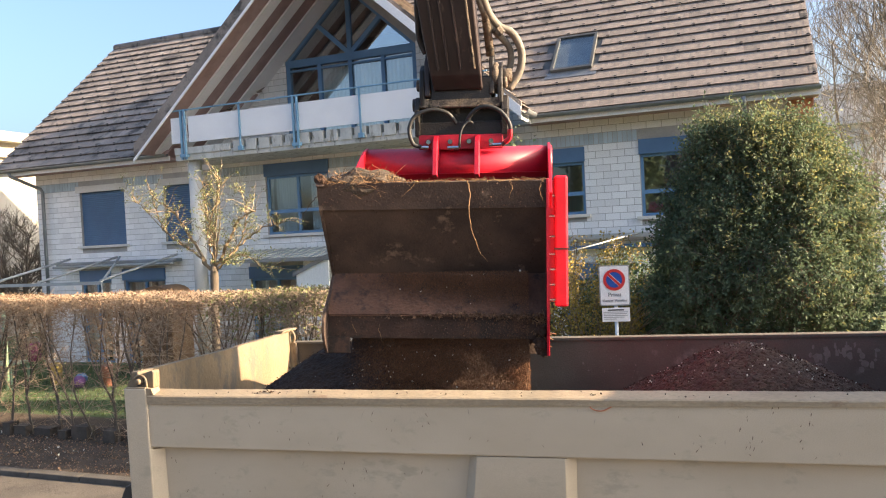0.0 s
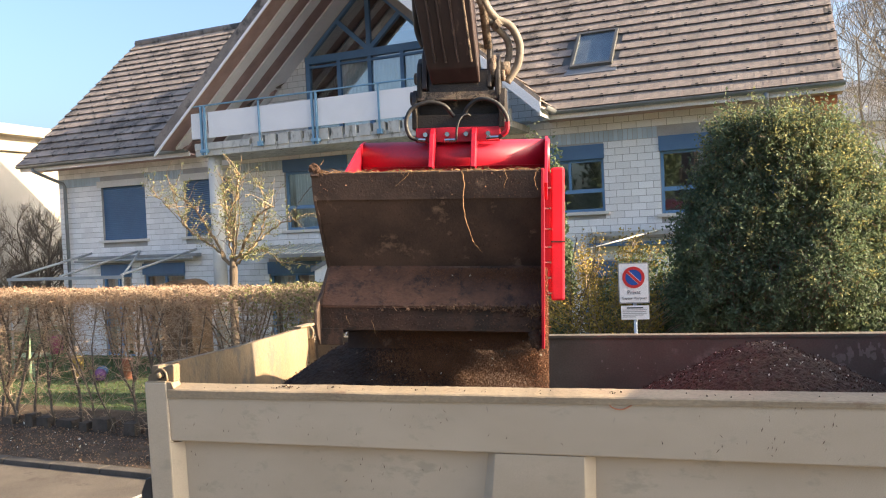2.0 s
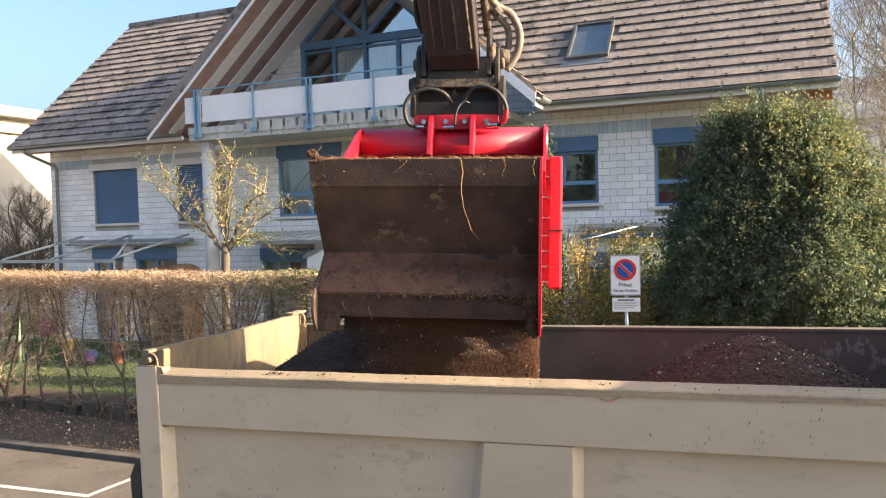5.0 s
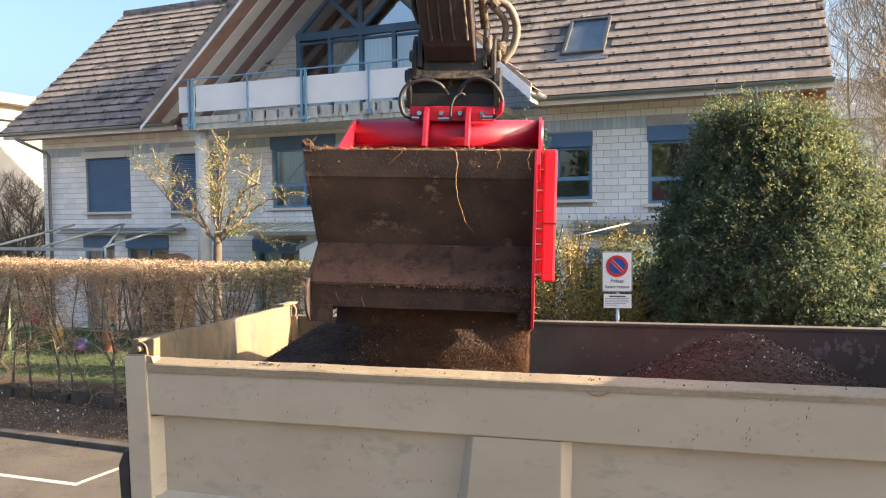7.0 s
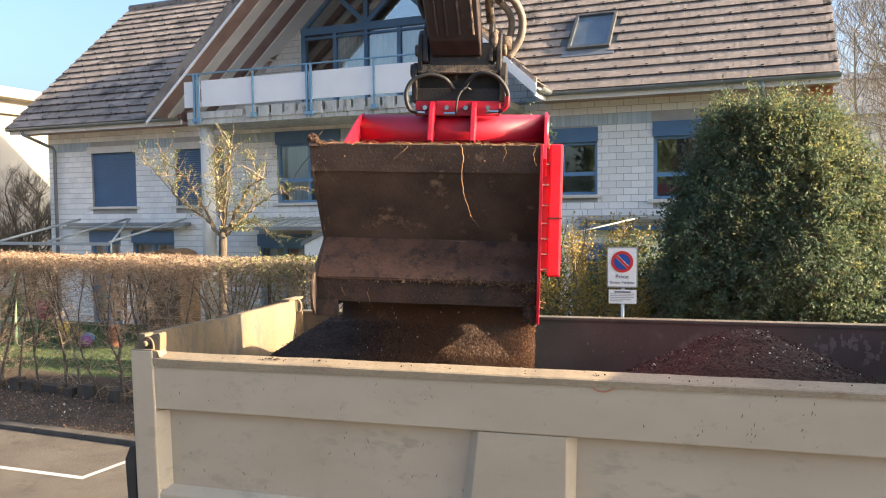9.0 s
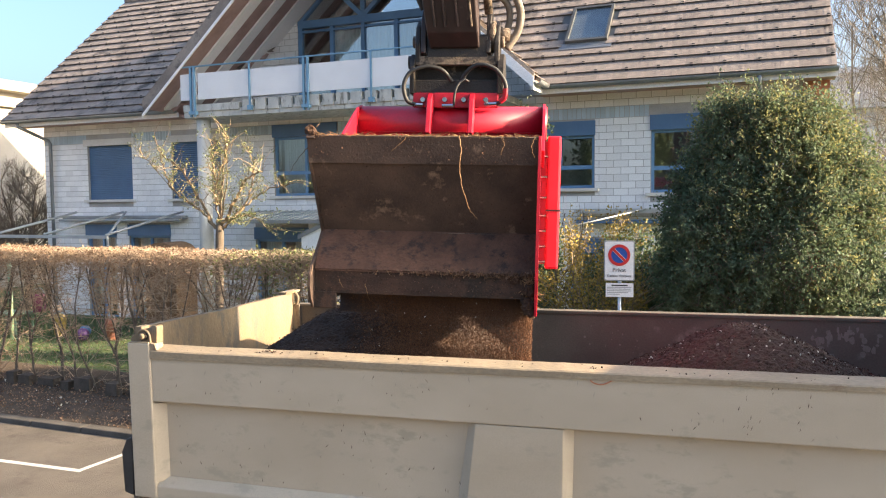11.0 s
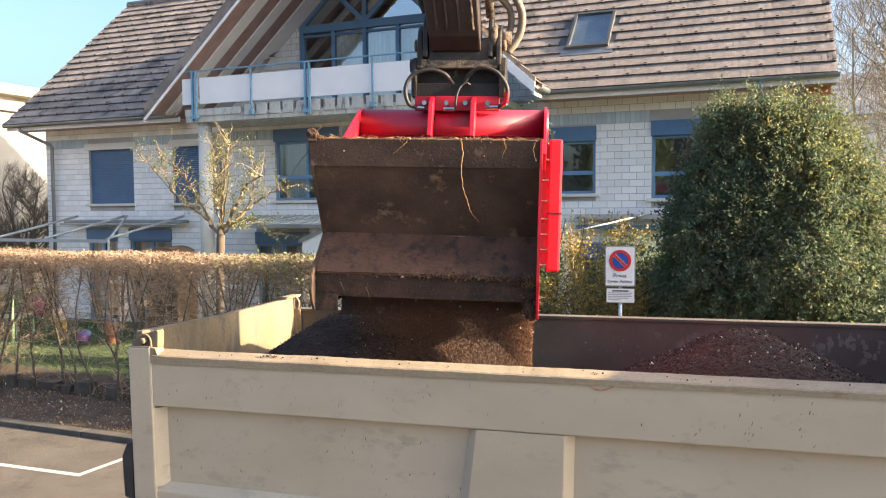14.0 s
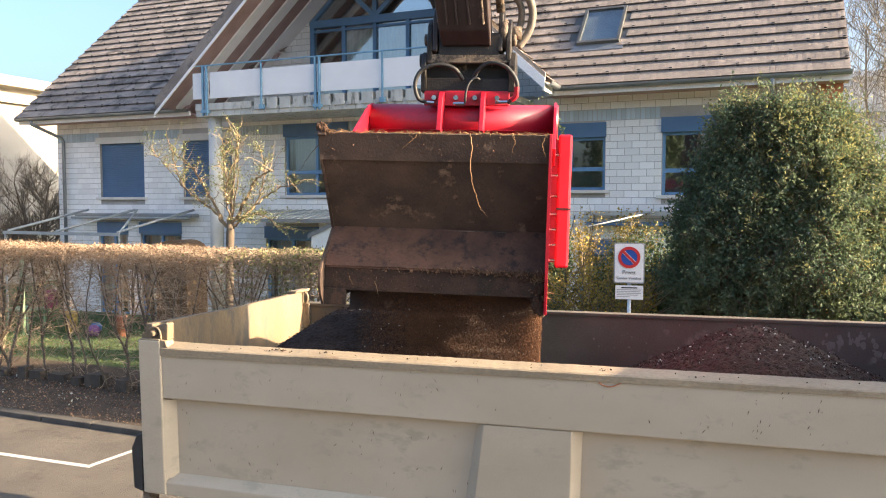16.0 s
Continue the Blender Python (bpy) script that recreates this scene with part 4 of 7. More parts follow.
def awning():
    a = thing("awning_frame", pose(-15, 15.4, 2.9), "open grey awning frame with folding arms on the wall", "awning")
    part("cassette", boxed(-17.0, 15.28, 2.955, -13.05, 15.54, 3.045, bevel=0.02), M_ZINC, a, "grey awning cassette")
    part("fabric_roll", tube(bmesh.new(), [(-17.05, 15.24, 2.93), (-13.1, 15.24, 2.93)], 0.035, 10), M_AWN, a, smooth=True)
    part("front_bar", boxed(-17.15, 13.27, 2.56, -13.45, 13.33, 2.63), M_AWN, a, "slim grey front bar")
    for x in (-17.0, -15.4, -13.5):
        bm = tube(bmesh.new(), [(x + 0.5, 15.30, 3.14), (x, 13.30, 2.64)], 0.030, 8)
        part("arm", bm, M_AWN, a, "grey tubular awning arm", smooth=True)
    part("arm", tube(bmesh.new(), [(-14.83, 15.30, 3.14), (-13.45, 13.32, 2.64)], 0.028, 8), M_AWN, a, "grey tubular awning arm", smooth=True)
    part("strut", tube(bmesh.new(), [(-13.45, 13.3, 2.62), (-13.45, 13.3, ZG + 0.02)], 0.025, 8), M_AWN, a, "thin grey upright")
    part("strut", tube(bmesh.new(), [(-17.1, 13.3, 2.62), (-17.1, 13.3, ZG + 0.02)], 0.025, 8), M_AWN, a, "thin grey upright")


# ---- truck ----
TRUCK = pose(-4.166, 4.286, 2.297, 0, -1.139, 2.588)
LEN, WID = 6.20, 2.30


def truck():
    t = thing("dump_truck", TRUCK, "beige dump truck with open loading bed holding soil", "truck")
    # near side wall: recessed field, top band, bottom flange, posts and a wide rib
    board = part("side_wall", boxed(0.10, 0.07, -1.04, LEN, 0.085, -0.08), M_BODY, t, "beige steel side wall", local=True)
    part("top_band", prism([(0.0, -0.408), (0.069, -0.421), (0.069, -0.09), (0.0, -0.09)], "x", 0.193, LEN, 0.008), M_BODY, board, "beige top band", local=True)
    # rim: a folded top flange, its edge nicked and dented along its length
    bm, rings, dent = bmesh.new(), [], random.Random(14)
    n = 150
    for k in range(n + 1):
        x = 0.20 + (LEN - 0.20) * k / n
        j, w = -0.006 * (x - 0.2) + 0.004 * noise.noise((x * 2.3, 0, 0)) + dent.uniform(-0.0012, 0.0012), 0.003 * noise.noise((x * 5.1, 3, 0))
        rings.append([bm.verts.new(q) for q in ((x, -0.010 + w, -0.100), (x, -0.012 + w, -0.044 + j), (x, -0.002 + w, -0.036 + j), (x, 0.050, -0.026 + j), (x, 0.116, -0.014 + j), (x, 0.118, -0.100))])
    for a, b in zip(rings, rings[1:]):
        for k in range(6):
            bm.faces.new((a[k], b[k], b[(k + 1) % 6], a[(k + 1) % 6]))
    bm.faces.new(rings[0])
    bm.faces.new(rings[-1][::-1])
    part("rim", bm, M_RIM, board, "worn upper rim", local=True)
    part("rim_gusset", prism([(0.19, 0.018), (0.235, 0.012), (0.25, -0.035), (0.32, -0.040), (0.19, -0.055)], "y", -0.006, 0.085, 0.004), M_BODYIN, board, "small folded end gusset", local=True)
    part("bottom_flange", prism([(0.069, -0.97), (0.0, -1.03), (0.0, -1.12), (0.069, -1.12)], "x", 0.19, LEN, 0.006), M_BODY, board, "beige lower flange", local=True)
    # the rib widens towards its foot, with a slanting left flank
    bm = bmesh.new()
    lo = [bm.verts.new(q) for q in ((2.455, 0.072, -0.99), (2.535, 0.006, -0.99), (3.140, 0.006, -0.99), (3.190, 0.072, -0.99))]
    hi = [bm.verts.new(q) for q in ((2.550, 0.072, -0.4135), (2.614, 0.006, -0.4135), (3.158, 0.006, -0.4135), (3.217, 0.072, -0.4135))]
    bm.faces.new(lo)
    bm.faces.new(hi[::-1])
    for k in range(4):
        bm.faces.new((lo[k], hi[k], hi[(k + 1) % 4], lo[(k + 1) % 4]))
    bmesh.ops.bevel(bm, geom=bm.edges[:], offset=0.005, segments=2, affect="EDGES", profile=0.5)
    part("rib", bm, M_BODY, board, "wide pressed rib", local=True)
    post = part("corner_post", boxed(0.0, -0.012, -1.12, 0.195, 0.10, 0.016, bevel=0.012), M_BODY, t, "beige corner post", local=True)
    part("post_edge", prism([(0.192, 0.072), (0.192, -0.004), (0.262, 0.072)], "z", -1.0, -0.426), M_BODY, post, local=True)
    part("cap", prism([(0.004, 0.012), (0.010, 0.046), (0.08, 0.098), (0.235, 0.138), (0.245, 0.124), (0.238, 0.012)], "y", 0.02, 0.09, 0.006), M_GATE, post, "worn hinge bracket", local=True)
    part("bracket", tube(bmesh.new(), curve_pts([(0.085, 0.012, 0.080), (0.11, 0.010, 0.100), (0.150, 0.010, 0.104), (0.180, 0.010, 0.080), (0.190, 0.008, 0.045), (0.192, 0.006, 0.016)], 5), 0.009, 6), M_GATE, post, "bent hinge strap", local=True, smooth=True)
    pin = part("hinge_pin", tube(bmesh.new(), [(0.130, -0.018, 0.062), (0.130, -0.012, 0.062), (0.130, 0.10, 0.062)], [0.016, 0.021, 0.021], 16), M_GATE, post, "round hinge pin", local=True, smooth=True)
    part("washer", tube(bmesh.new(), [(0.130, 0.002, 0.062), (0.130, 0.018, 0.062)], 0.034, 20), M_DUSTY, pin, "dark worn washer", local=True)
    part("weld", tube(bmesh.new(), [(0.02, -0.006, 0.018), (0.19, -0.006, 0.018)], 0.006, 6), M_RIM, post, local=True)
    # far side wall
    far = part("side_wall", prism([(0.05, -1.10), (LEN, -1.10), (LEN, -0.066), (0.05, -0.012)], "y", WID, WID + 0.07), M_BEDRUST, t, "brown inner face of the far wall", local=True)
    part("rim", prism([(0.05, -0.026), (LEN, -0.079), (LEN, -0.049), (0.05, 0.004)], "y", WID - 0.012, WID + 0.10, 0.006), M_BEDRUST, far, "dark upper rim", local=True)
    part("bed_floor", boxed(0.0, 0.09, -1.12, LEN, WID, -1.05), M_BEDRUST, t, "brown steel bed floor", local=True)
    part("inner_lining", boxed(0.1, 0.086, -1.05, LEN, 0.098, -0.07), M_BEDRUST, t, "brown inner face of the near wall", local=True)
    # tailgate
    gate = part("tailgate", prism([(0.10, -1.1), (WID, -1.1), (WID, 0.115), (1.2, 0.100), (0.10, 0.115)], "x", -0.02, 0.04, 0.006), M_GATE, t, "worn beige tailgate", local=True)
    part("gate_lip", prism([(-0.04, 0.10), (0.06, 0.115), (0.075, 0.14), (-0.02, 0.14)], "y", WID - 0.20, WID + 0.07, 0.005), M_BODYIN, gate, "folded worn hinge lip", local=True)
    bm = tube(bmesh.new(), [(0.02 + 0.075 * math.sin(a), WID - 0.02, 0.055 - 0.075 * math.cos(a)) for a in np.linspace(0.3, 2.9, 9)], 0.014, 6)
    part("hinge_hook", bm, M_BODYIN, gate, "bent steel hook", local=True, smooth=True)
    part("far_post", boxed(0.0, WID - 0.03, -1.1, 0.11, WID + 0.10, 0.0, bevel=0.008), M_BODYIN, t, "worn far corner post", local=True)
    # Out of view; height chosen so its shadow covers the rim and second heap.
    part("headboard", boxed(LEN, 0.0, -1.12, LEN + 0.08, WID + 0.07, 0.86, bevel=0.01), M_BODY, t, "tall front bulkhead out of view, sized to shade the bed", local=True)
    part("rubber_buffer", prism([(-0.10, -1.10), (-0.02, -1.12), (-0.005, -0.68), (-0.06, -0.70), (-0.11, -0.80)], "y", 0.0, 0.14, 0.01), M_RUBBER, t, "black rubber buffer", local=True)
    part("latch", boxed(-0.04, 0.02, -1.28, 0.03, 0.12, -1.10, bevel=0.008), M_DUSTY, t, "small rusty tailgate latch", local=True)
    # chassis
    for y in (0.72, 1.58):
        part("chassis_rail", boxed(0.2, y - 0.05, -1.42, 7.2, y + 0.05, -1.12), M_RUBBER, t, "dark chassis rail", local=True)
    for x in (1.0, 2.35):
        part("axle", tube(bmesh.new(), [(x, 0.2, -1.78), (x, 2.1, -1.78)], 0.08, 10), M_RUBBER, t, local=True)
        for y in (0.05, 1.85):
            w = part("wheel", tube(bmesh.new(), [(x, y, -1.78), (x, y + 0.05, -1.78), (x, y + 0.35, -1.78), (x, y + 0.4, -1.78)], [0.44, 0.50, 0.50, 0.44], 28), M_RUBBER, t, "black truck tyre", local=True, smooth=True)
            part("rim", tube(bmesh.new(), [(x, y - 0.01, -1.78), (x, y + 0.41, -1.78)], 0.27, 20), M_GALV, w, local=True)
    # scratches and earth marks on the wall
    bm = tube(bmesh.new(), curve_pts([(3.33, -0.003, -0.055), (3.33, -0.004, -0.11), (3.40, -0.004, -0.125), (3.50, -0.003, -0.07)]), 0.004, 5)
    part("rust_mark", bm, M_ORANGE, board, "curved rusty scrape", local=True)
    rng = random.Random(4)
    bm = bmesh.new()
    for k in range(120):
        x, z = rng.uniform(0.3, LEN - 0.1), rng.uniform(-0.38, -0.05)
        if rng.random() < 0.35:
            x, z, yy = rng.uniform(0.3, 2.5), rng.uniform(-0.95, -0.5), 0.0695
        else:
            yy = -0.0005
        if k % 9 == 0:
            x, z, yy = rng.uniform(4.12, 4.5), rng.uniform(-0.34, -0.1), -0.0005
        ln, an = rng.uniform(0.004, 0.018), rng.uniform(0.6, 2.3)
        if k % 9 == 0:
            ln, an = rng.uniform(0.006, 0.016), rng.uniform(0.9, 1.4)
        d, s = Vector((math.cos(an), 0, math.sin(an))) * ln, Vector((-math.sin(an), 0, math.cos(an))) * rng.uniform(0.001, 0.003)
        c = Vector((x, yy - 0.001, z))
        bm.faces.new([bm.verts.new(q) for q in (c - d, c - s, c + d, c + s)])
    part("scratches", bm, M_STEEL, board, "small dark scratches", local=True, kind="stuff")
    # larger scrapes: short leaning strokes on the band and panel
    bm = bmesh.new()
    for k in range(40):
        x, z, yy = (rng.uniform(0.3, LEN - 0.3), rng.uniform(-0.39, -0.08), -0.0012) if k % 3 else (rng.uniform(0.35, 2.4), rng.uniform(-0.95, -0.5), 0.0682)
        ln, an = rng.uniform(0.010, 0.024), rng.uniform(1.0, 2.2)
        d, q = Vector((math.cos(an), 0, math.sin(an))) * ln, Vector((-math.sin(an), 0, math.cos(an))) * rng.uniform(0.001, 0.0028)
        c = Vector((x, yy, z))
        bm.faces.new([bm.verts.new(v) for v in (c - d, c - d * 0.3 - q, c + d * 0.5 - q * 0.6, c + d, c + d * 0.2 + q, c - d * 0.6 + q * 0.5)])
    part("scrapes", bm, M_SCRAPE, board, "dark rubbed scrapes", local=True, kind="stuff")
    # pale rubbed patches low on the far wall
    bm = bmesh.new()
    for k in range(64):
        x, z = 5.02 + rng.gauss(0, 0.17), -0.24 + rng.gauss(0, 0.07)
        if k > 36:
            x, z = rng.uniform(2.9, 4.4), rng.uniform(-0.42, -0.08)
        h, w2 = rng.uniform(0.008, 0.040) * (1 if k < 37 else 0.35), rng.uniform(0.004, 0.030) * (1 if k < 37 else 0.4)
        pts = [(x + w2 * math.cos(a) * rng.uniform(0.6, 1.2), WID - 0.0015 - 0.0002 * (k % 7), z + h * math.sin(a) * rng.uniform(0.6, 1.2)) for a in np.linspace(0, 2 * math.pi, 9)[:-1]]
        bm.faces.new([bm.verts.new(q) for q in pts])
    part("scuff_field", bm, M_SCUFF, far, "pale rubbed scuffs", local=True, kind="stuff")
    r3 = np.random.default_rng(18)
    c = np.stack([np.concatenate([1.12 + r3.normal(size=50) * 0.07, 1.5 + r3.normal(size=12) * 0.02, 3.35 + r3.normal(size=12) * 0.02]), r3.uniform(0.04, 0.09, 74), np.full(74, -0.020)], 1)
    c[:, 2] -= 0.006 * c[:, 0]
    w = np.array(TRUCK)
    tagged(leaves("rim_mud", c @ w[:3, :3].T + w[:3, 3], 0.012, M_PEAT, None, rng=r3, droop=0, aspect=0.5), "dark mud crumbs smeared on the truck rim", "soil", kind="stuff")
    n = 70
    r2 = np.random.default_rng(8)
    c = np.stack([r2.uniform(0.2, LEN, n), r2.uniform(0.0, 0.11, n), np.full(n, -0.022)], 1)
    c[:, 2] -= 0.006 * c[:, 0]
    w = np.array(TRUCK)
    tagged(leaves("rim_crumbs", c @ w[:3, :3].T + w[:3, 3], 0.012, M_PEAT, None, rng=r2, droop=0, aspect=0.5), "small soil crumbs lying on the truck rim", "soil", kind="stuff")


def heap(cx, cy, peak, slope_l, slope_r, slope_y, flat, seed, soil, label, steep=1.0, rough=0.013, chips=200, reach=1.9):
    """A heap of loose soil on the bed, its surface rough, with clods, chips and crumbs on it."""
    rng = np.random.default_rng(seed)
    nx, ny = 190, 130
    xs, ys = np.linspace(max(0.06, cx - reach), min(LEN - 0.02, cx + reach), nx), np.linspace(0.12, WID - 0.012, ny)
    X, Y = np.meshgrid(xs, ys)
    dx, dy = X - cx, np.maximum(np.abs(Y - cy) - 0.12, 0) * np.where(Y < cy, steep, 1.0)
    dx = np.sign(dx) * np.maximum(np.abs(dx) - flat, 0)
    r = np.sqrt(np.where(dx < 0, dx * slope_l, dx * slope_r) ** 2 + (dy * slope_y) ** 2 + 0.0012)
    Z = np.maximum(peak - r, -1.045)
    N = np.array([noise.fractal((x * 5, y * 5, seed), 1.0, 2.1, 5) for x, y in zip(X.ravel(), Y.ravel())]).reshape(X.shape)
    K = np.array([noise.noise((x * 26, y * 26, seed)) for x, y in zip(X.ravel(), Y.ravel())]).reshape(X.shape)
    Z = Z + (rough * N + 0.007 * np.maximum(K, 0) + rng.normal(size=X.shape) * 0.004) * (Z > -1.0)
    v = np.stack([X, Y, Z], -1).reshape(-1, 3)
    i = np.arange((ny - 1) * nx).reshape(ny - 1, nx)[:, :-1].ravel()
    f = np.stack([i, i + 1, i + nx + 1, i + nx], 1)
    keep = v[f, 2].max(1) > -1.04
    h = thing("soil_heap", TRUCK @ Matrix.Translation((cx, cy, -1.05)), label, "soil heap")
    w = np.array(TRUCK)
    raw("soil_surface", v @ w[:3, :3].T + w[:3, 3], f[keep], soil, h, "dark crumbly topsoil", "stuff")
    sel = v[(v[:, 2] > -0.6)]
    c = sel[rng.integers(0, len(sel), 9000)] + rng.normal(size=(9000, 3)) * (0.012, 0.012, 0.002)
    leaves("crumb_layer", c @ w[:3, :3].T + w[:3, 3], 0.013, soil, h, "soil crumbs", rng, droop=-0.5, aspect=0.5)
    c = sel[rng.integers(0, len(sel), chips)] + (0, 0, 0.005)
    leaves("chip_scatter", c @ w[:3, :3].T + w[:3, 3], 0.021, M_CHIP, h, "pale wood chips and stones", rng, droop=0, aspect=0.3)
    return h


# ---- excavator arm and screening bucket ----
SIZE = 0.92
BUCKET = pose(-2.244 * SIZE, 6.033 * SIZE, 3.30 + 1.215 * SIZE, 0, 1.6, 14.4) @ Matrix.Scale(SIZE, 4)
BX0, BX1 = -1.035, 0.690


def root_strand(bm, ctrl, r=0.005, seed=1):
    rng = random.Random(seed)
    pts = [p + Vector((rng.uniform(-1, 1), rng.uniform(-0.3, 0.3), rng.uniform(-0.5, 0.5))) * 0.006 for p in curve_pts(ctrl, 6)]
    n = len(pts)
    tube(bm, pts, [r * (1 - 0.75 * k / n) for k in range(n)], 5)


def bucket():
    b = thing("screening_bucket", BUCKET, "red screening bucket with earthy steel front, sifting soil", "excavator bucket")

    def sheet(name, y0, z0, y1, z1, th, material, label, x0=BX0 + 0.012, x1=BX1 - 0.012, sub=10):
        """A plate across the bucket from one edge line to another, slightly dented."""
        bm = bmesh.new()
        d = Vector((0, y1 - y0, z1 - z0)).normalized()
        nrm = Vector((0, d.z, -d.y))
        if nrm.y > 0:
            nrm = -nrm
        rows = []
        for j in range(5):
            a = j / 4
            rows.append([bm.verts.new(Vector((x0 + (x1 - x0) * k / sub, y0 + (y1 - y0) * a, z0 + (z1 - z0) * a)) + nrm * (0.004 * noise.noise((k * 0.7, a * 3, y0 * 9 + z0)) if 0 < k < sub else 0)) for k in range(sub + 1)])
        for r, s in zip(rows, rows[1:]):
            for k in range(sub):
                bm.faces.new((r[k], r[k + 1], s[k + 1], s[k]))
        bmesh.ops.recalc_face_normals(bm, faces=bm.faces)
        bmesh.ops.solidify(bm, geom=bm.faces[:], thickness=th)
        return part(name, bm, material, b, label, local=True)

    lip = sheet("cutting_edge", -0.765, -0.712, -0.712, -0.91, 0.035, M_STEEL, "thick earthy cutting edge", BX0 - 0.012, BX1)
    sheet("floor_plate", -0.700, -0.90, -0.35, -1.44, 0.02, M_STEEL, "dark soil-smeared floor plate")
    sheet("heel_plate", -0.352, -1.438, -0.60, -1.735, 0.02, M_STEELP, "rust-brown polished heel plate")
    sheet("wear_plate", -0.602, -1.733, -0.60, -1.912, 0.025, M_STEELW, "worn lower plate")
    part("weld", tube(bmesh.new(), [(BX0 + 0.02, -0.370, -1.437), (BX1 - 0.02, -0.370, -1.437)], 0.006, 6), M_DUSTY, b, "bright worn weld seam", local=True)
    part("weld", tube(bmesh.new(), [(BX0 + 0.02, -0.612, -1.734), (BX1 - 0.02, -0.612, -1.734)], 0.005, 6), M_STEELP, b, local=True)
    rear = [(0.20, -2.03), (0.42, -1.50), (0.40, -0.74), (-0.35, -0.68)]
    notched = [(-0.765, -0.70), (-0.715, -0.91), (-0.36, -1.44), (-0.55, -1.61), (-0.66, -1.69), (-0.71, -1.78), (-0.72, -1.86), (-0.69, -1.95), (-0.62, -2.03)] + rear
    straight = [(-0.79, -0.70), (-0.79, -0.95), (-0.77, -1.40), (-0.73, -1.75), (-0.66, -2.03)] + rear
    part("side_plate", prism(notched, "x", BX0 - 0.012, BX0 + 0.010, 0.004), M_STEEL, b, "earthy side plate", local=True)
    part("side_plate", prism(straight, "x", BX1 - 0.010, BX1 + 0.012, 0.004), M_RED, b, "red side plate", local=True)
    for x0, x1 in ((BX0, BX0 + 0.185), (BX1 - 0.085, BX1 - 0.012)):
        part("corner_wing", boxed(x0, -0.615, -2.03, x1, -0.585, -1.90, bevel=0.006), M_STEELW, b, "earthy lower corner wing", local=True)
    part("left_horn", prism([(-0.785, -0.73), (-0.75, -0.655), (-0.71, -0.665), (-0.70, -0.75)], "x", BX0 - 0.016, BX0 + 0.05, 0.008), M_STEEL, b, "muddy lip corner", local=True)
    for k, (x, y, z, r) in enumerate(((BX0 + 0.02, -0.76, -0.68, 0.045), (BX0 + 0.05, -0.75, -0.70, 0.03), (BX1 - 0.05, -0.62, -1.84, 0.05), (BX1 - 0.06, -0.62, -1.95, 0.055), (BX1 - 0.04, -0.62, -2.00, 0.04), (BX1 - 0.16, -0.612, -1.77, 0.03))):
        bm = bmesh.new()
        bmesh.ops.create_icosphere(bm, subdivisions=3, radius=r)
        for v in bm.verts:
            f = 1 + 0.5 * noise.fractal(v.co * 28 + Vector((k, 0, 0)), 1.0, 2.0, 3)
            v.co = Vector((v.co.x * f + x, v.co.y * f * 0.5 + y, v.co.z * f + z))
        part("mud_clump", bm, M_BROWNSOIL, b, "brown mud clump", local=True)
    # rear shell, open below; dark colour and low edge stand for the shaded inside
    part("rear_plate", prism([(0.38, -0.76), (0.40, -1.50), (0.19, -1.99), (0.150, -2.17), (0.170, -2.17), (0.21, -1.99), (0.425, -1.50), (0.40, -0.74)], "x", BX0 + 0.011, BX1 - 0.011), M_STEEL, b, "rear plate, darkened for the shaded inside", local=True)
    # top cross tube with flanges
    part("cross_tube", tube(bmesh.new(), [(-0.81, 0.03, -0.55), (BX1 + 0.05, 0.03, -0.55)], 0.155, 40), M_RED, b, "red glossy cross tube", local=True, smooth=True)
    part("cover_plate", prism([(-0.14, -0.62), (-0.10, -0.66), (0.3, -0.70), (0.3, -0.55)], "x", -0.80, BX1), M_RED, b, local=True)
    part("flange", prism([(-0.62, -0.70), (-0.10, -0.42), (0.03, -0.385), (0.16, -0.42), (0.25, -0.60), (0.2, -0.72)], "x", -0.834, -0.811, 0.004), M_RED, b, "red end flange", local=True)
    part("flange", prism([(-0.70, -0.80), (-0.20, -0.44), (0.03, -0.37), (0.18, -0.44), (0.30, -0.75), (-0.55, -0.92)], "x", BX1 + 0.012, BX1 + 0.036, 0.004), M_RED, b, "red end flange", local=True)
    # drive cover on the right side
    cov = part("drive_cover", boxed(BX1 + 0.06, -0.33, -1.70, BX1 + 0.165, 0.25, -0.66, bevel=0.018), M_RED, b, "red chain drive cover", local=True)
    part("cover_seam", boxed(BX1 + 0.058, -0.334, -1.245, BX1 + 0.168, 0.253, -1.232), M_HITCH, cov, local=True)
    part("spacer", boxed(BX1 + 0.012, -0.30, -1.66, BX1 + 0.062, 0.22, -0.70), M_RED, b, "dark gap spacer", local=True)
    for z in (-0.82, -0.98, -1.14, -1.28, -1.40, -1.52, -1.64):
        o = part("bolt", tube(bmesh.new(), [(BX1 + 0.012, -0.345, z), (BX1 + 0.062, -0.345, z)], 0.011, 6), M_CHROME, b, "bright bolt", local=True)
    for x in (-0.205, 0.135):
        part("mounting_ear", prism([(-0.30, -0.64), (-0.22, -0.36), (-0.15, -0.31), (0.16, -0.31), (0.22, -0.42), (0.10, -0.50), (-0.12, -0.50), (-0.20, -0.66)], "x", x - 0.02, x + 0.02, 0.006), M_RED, b, "red mounting ear", local=True)
    part("mounting_plate", boxed(-0.355, -0.115, -0.42, 0.342, -0.085, -0.30, bevel=0.005), M_RED, b, "red bolted mounting plate", local=True)
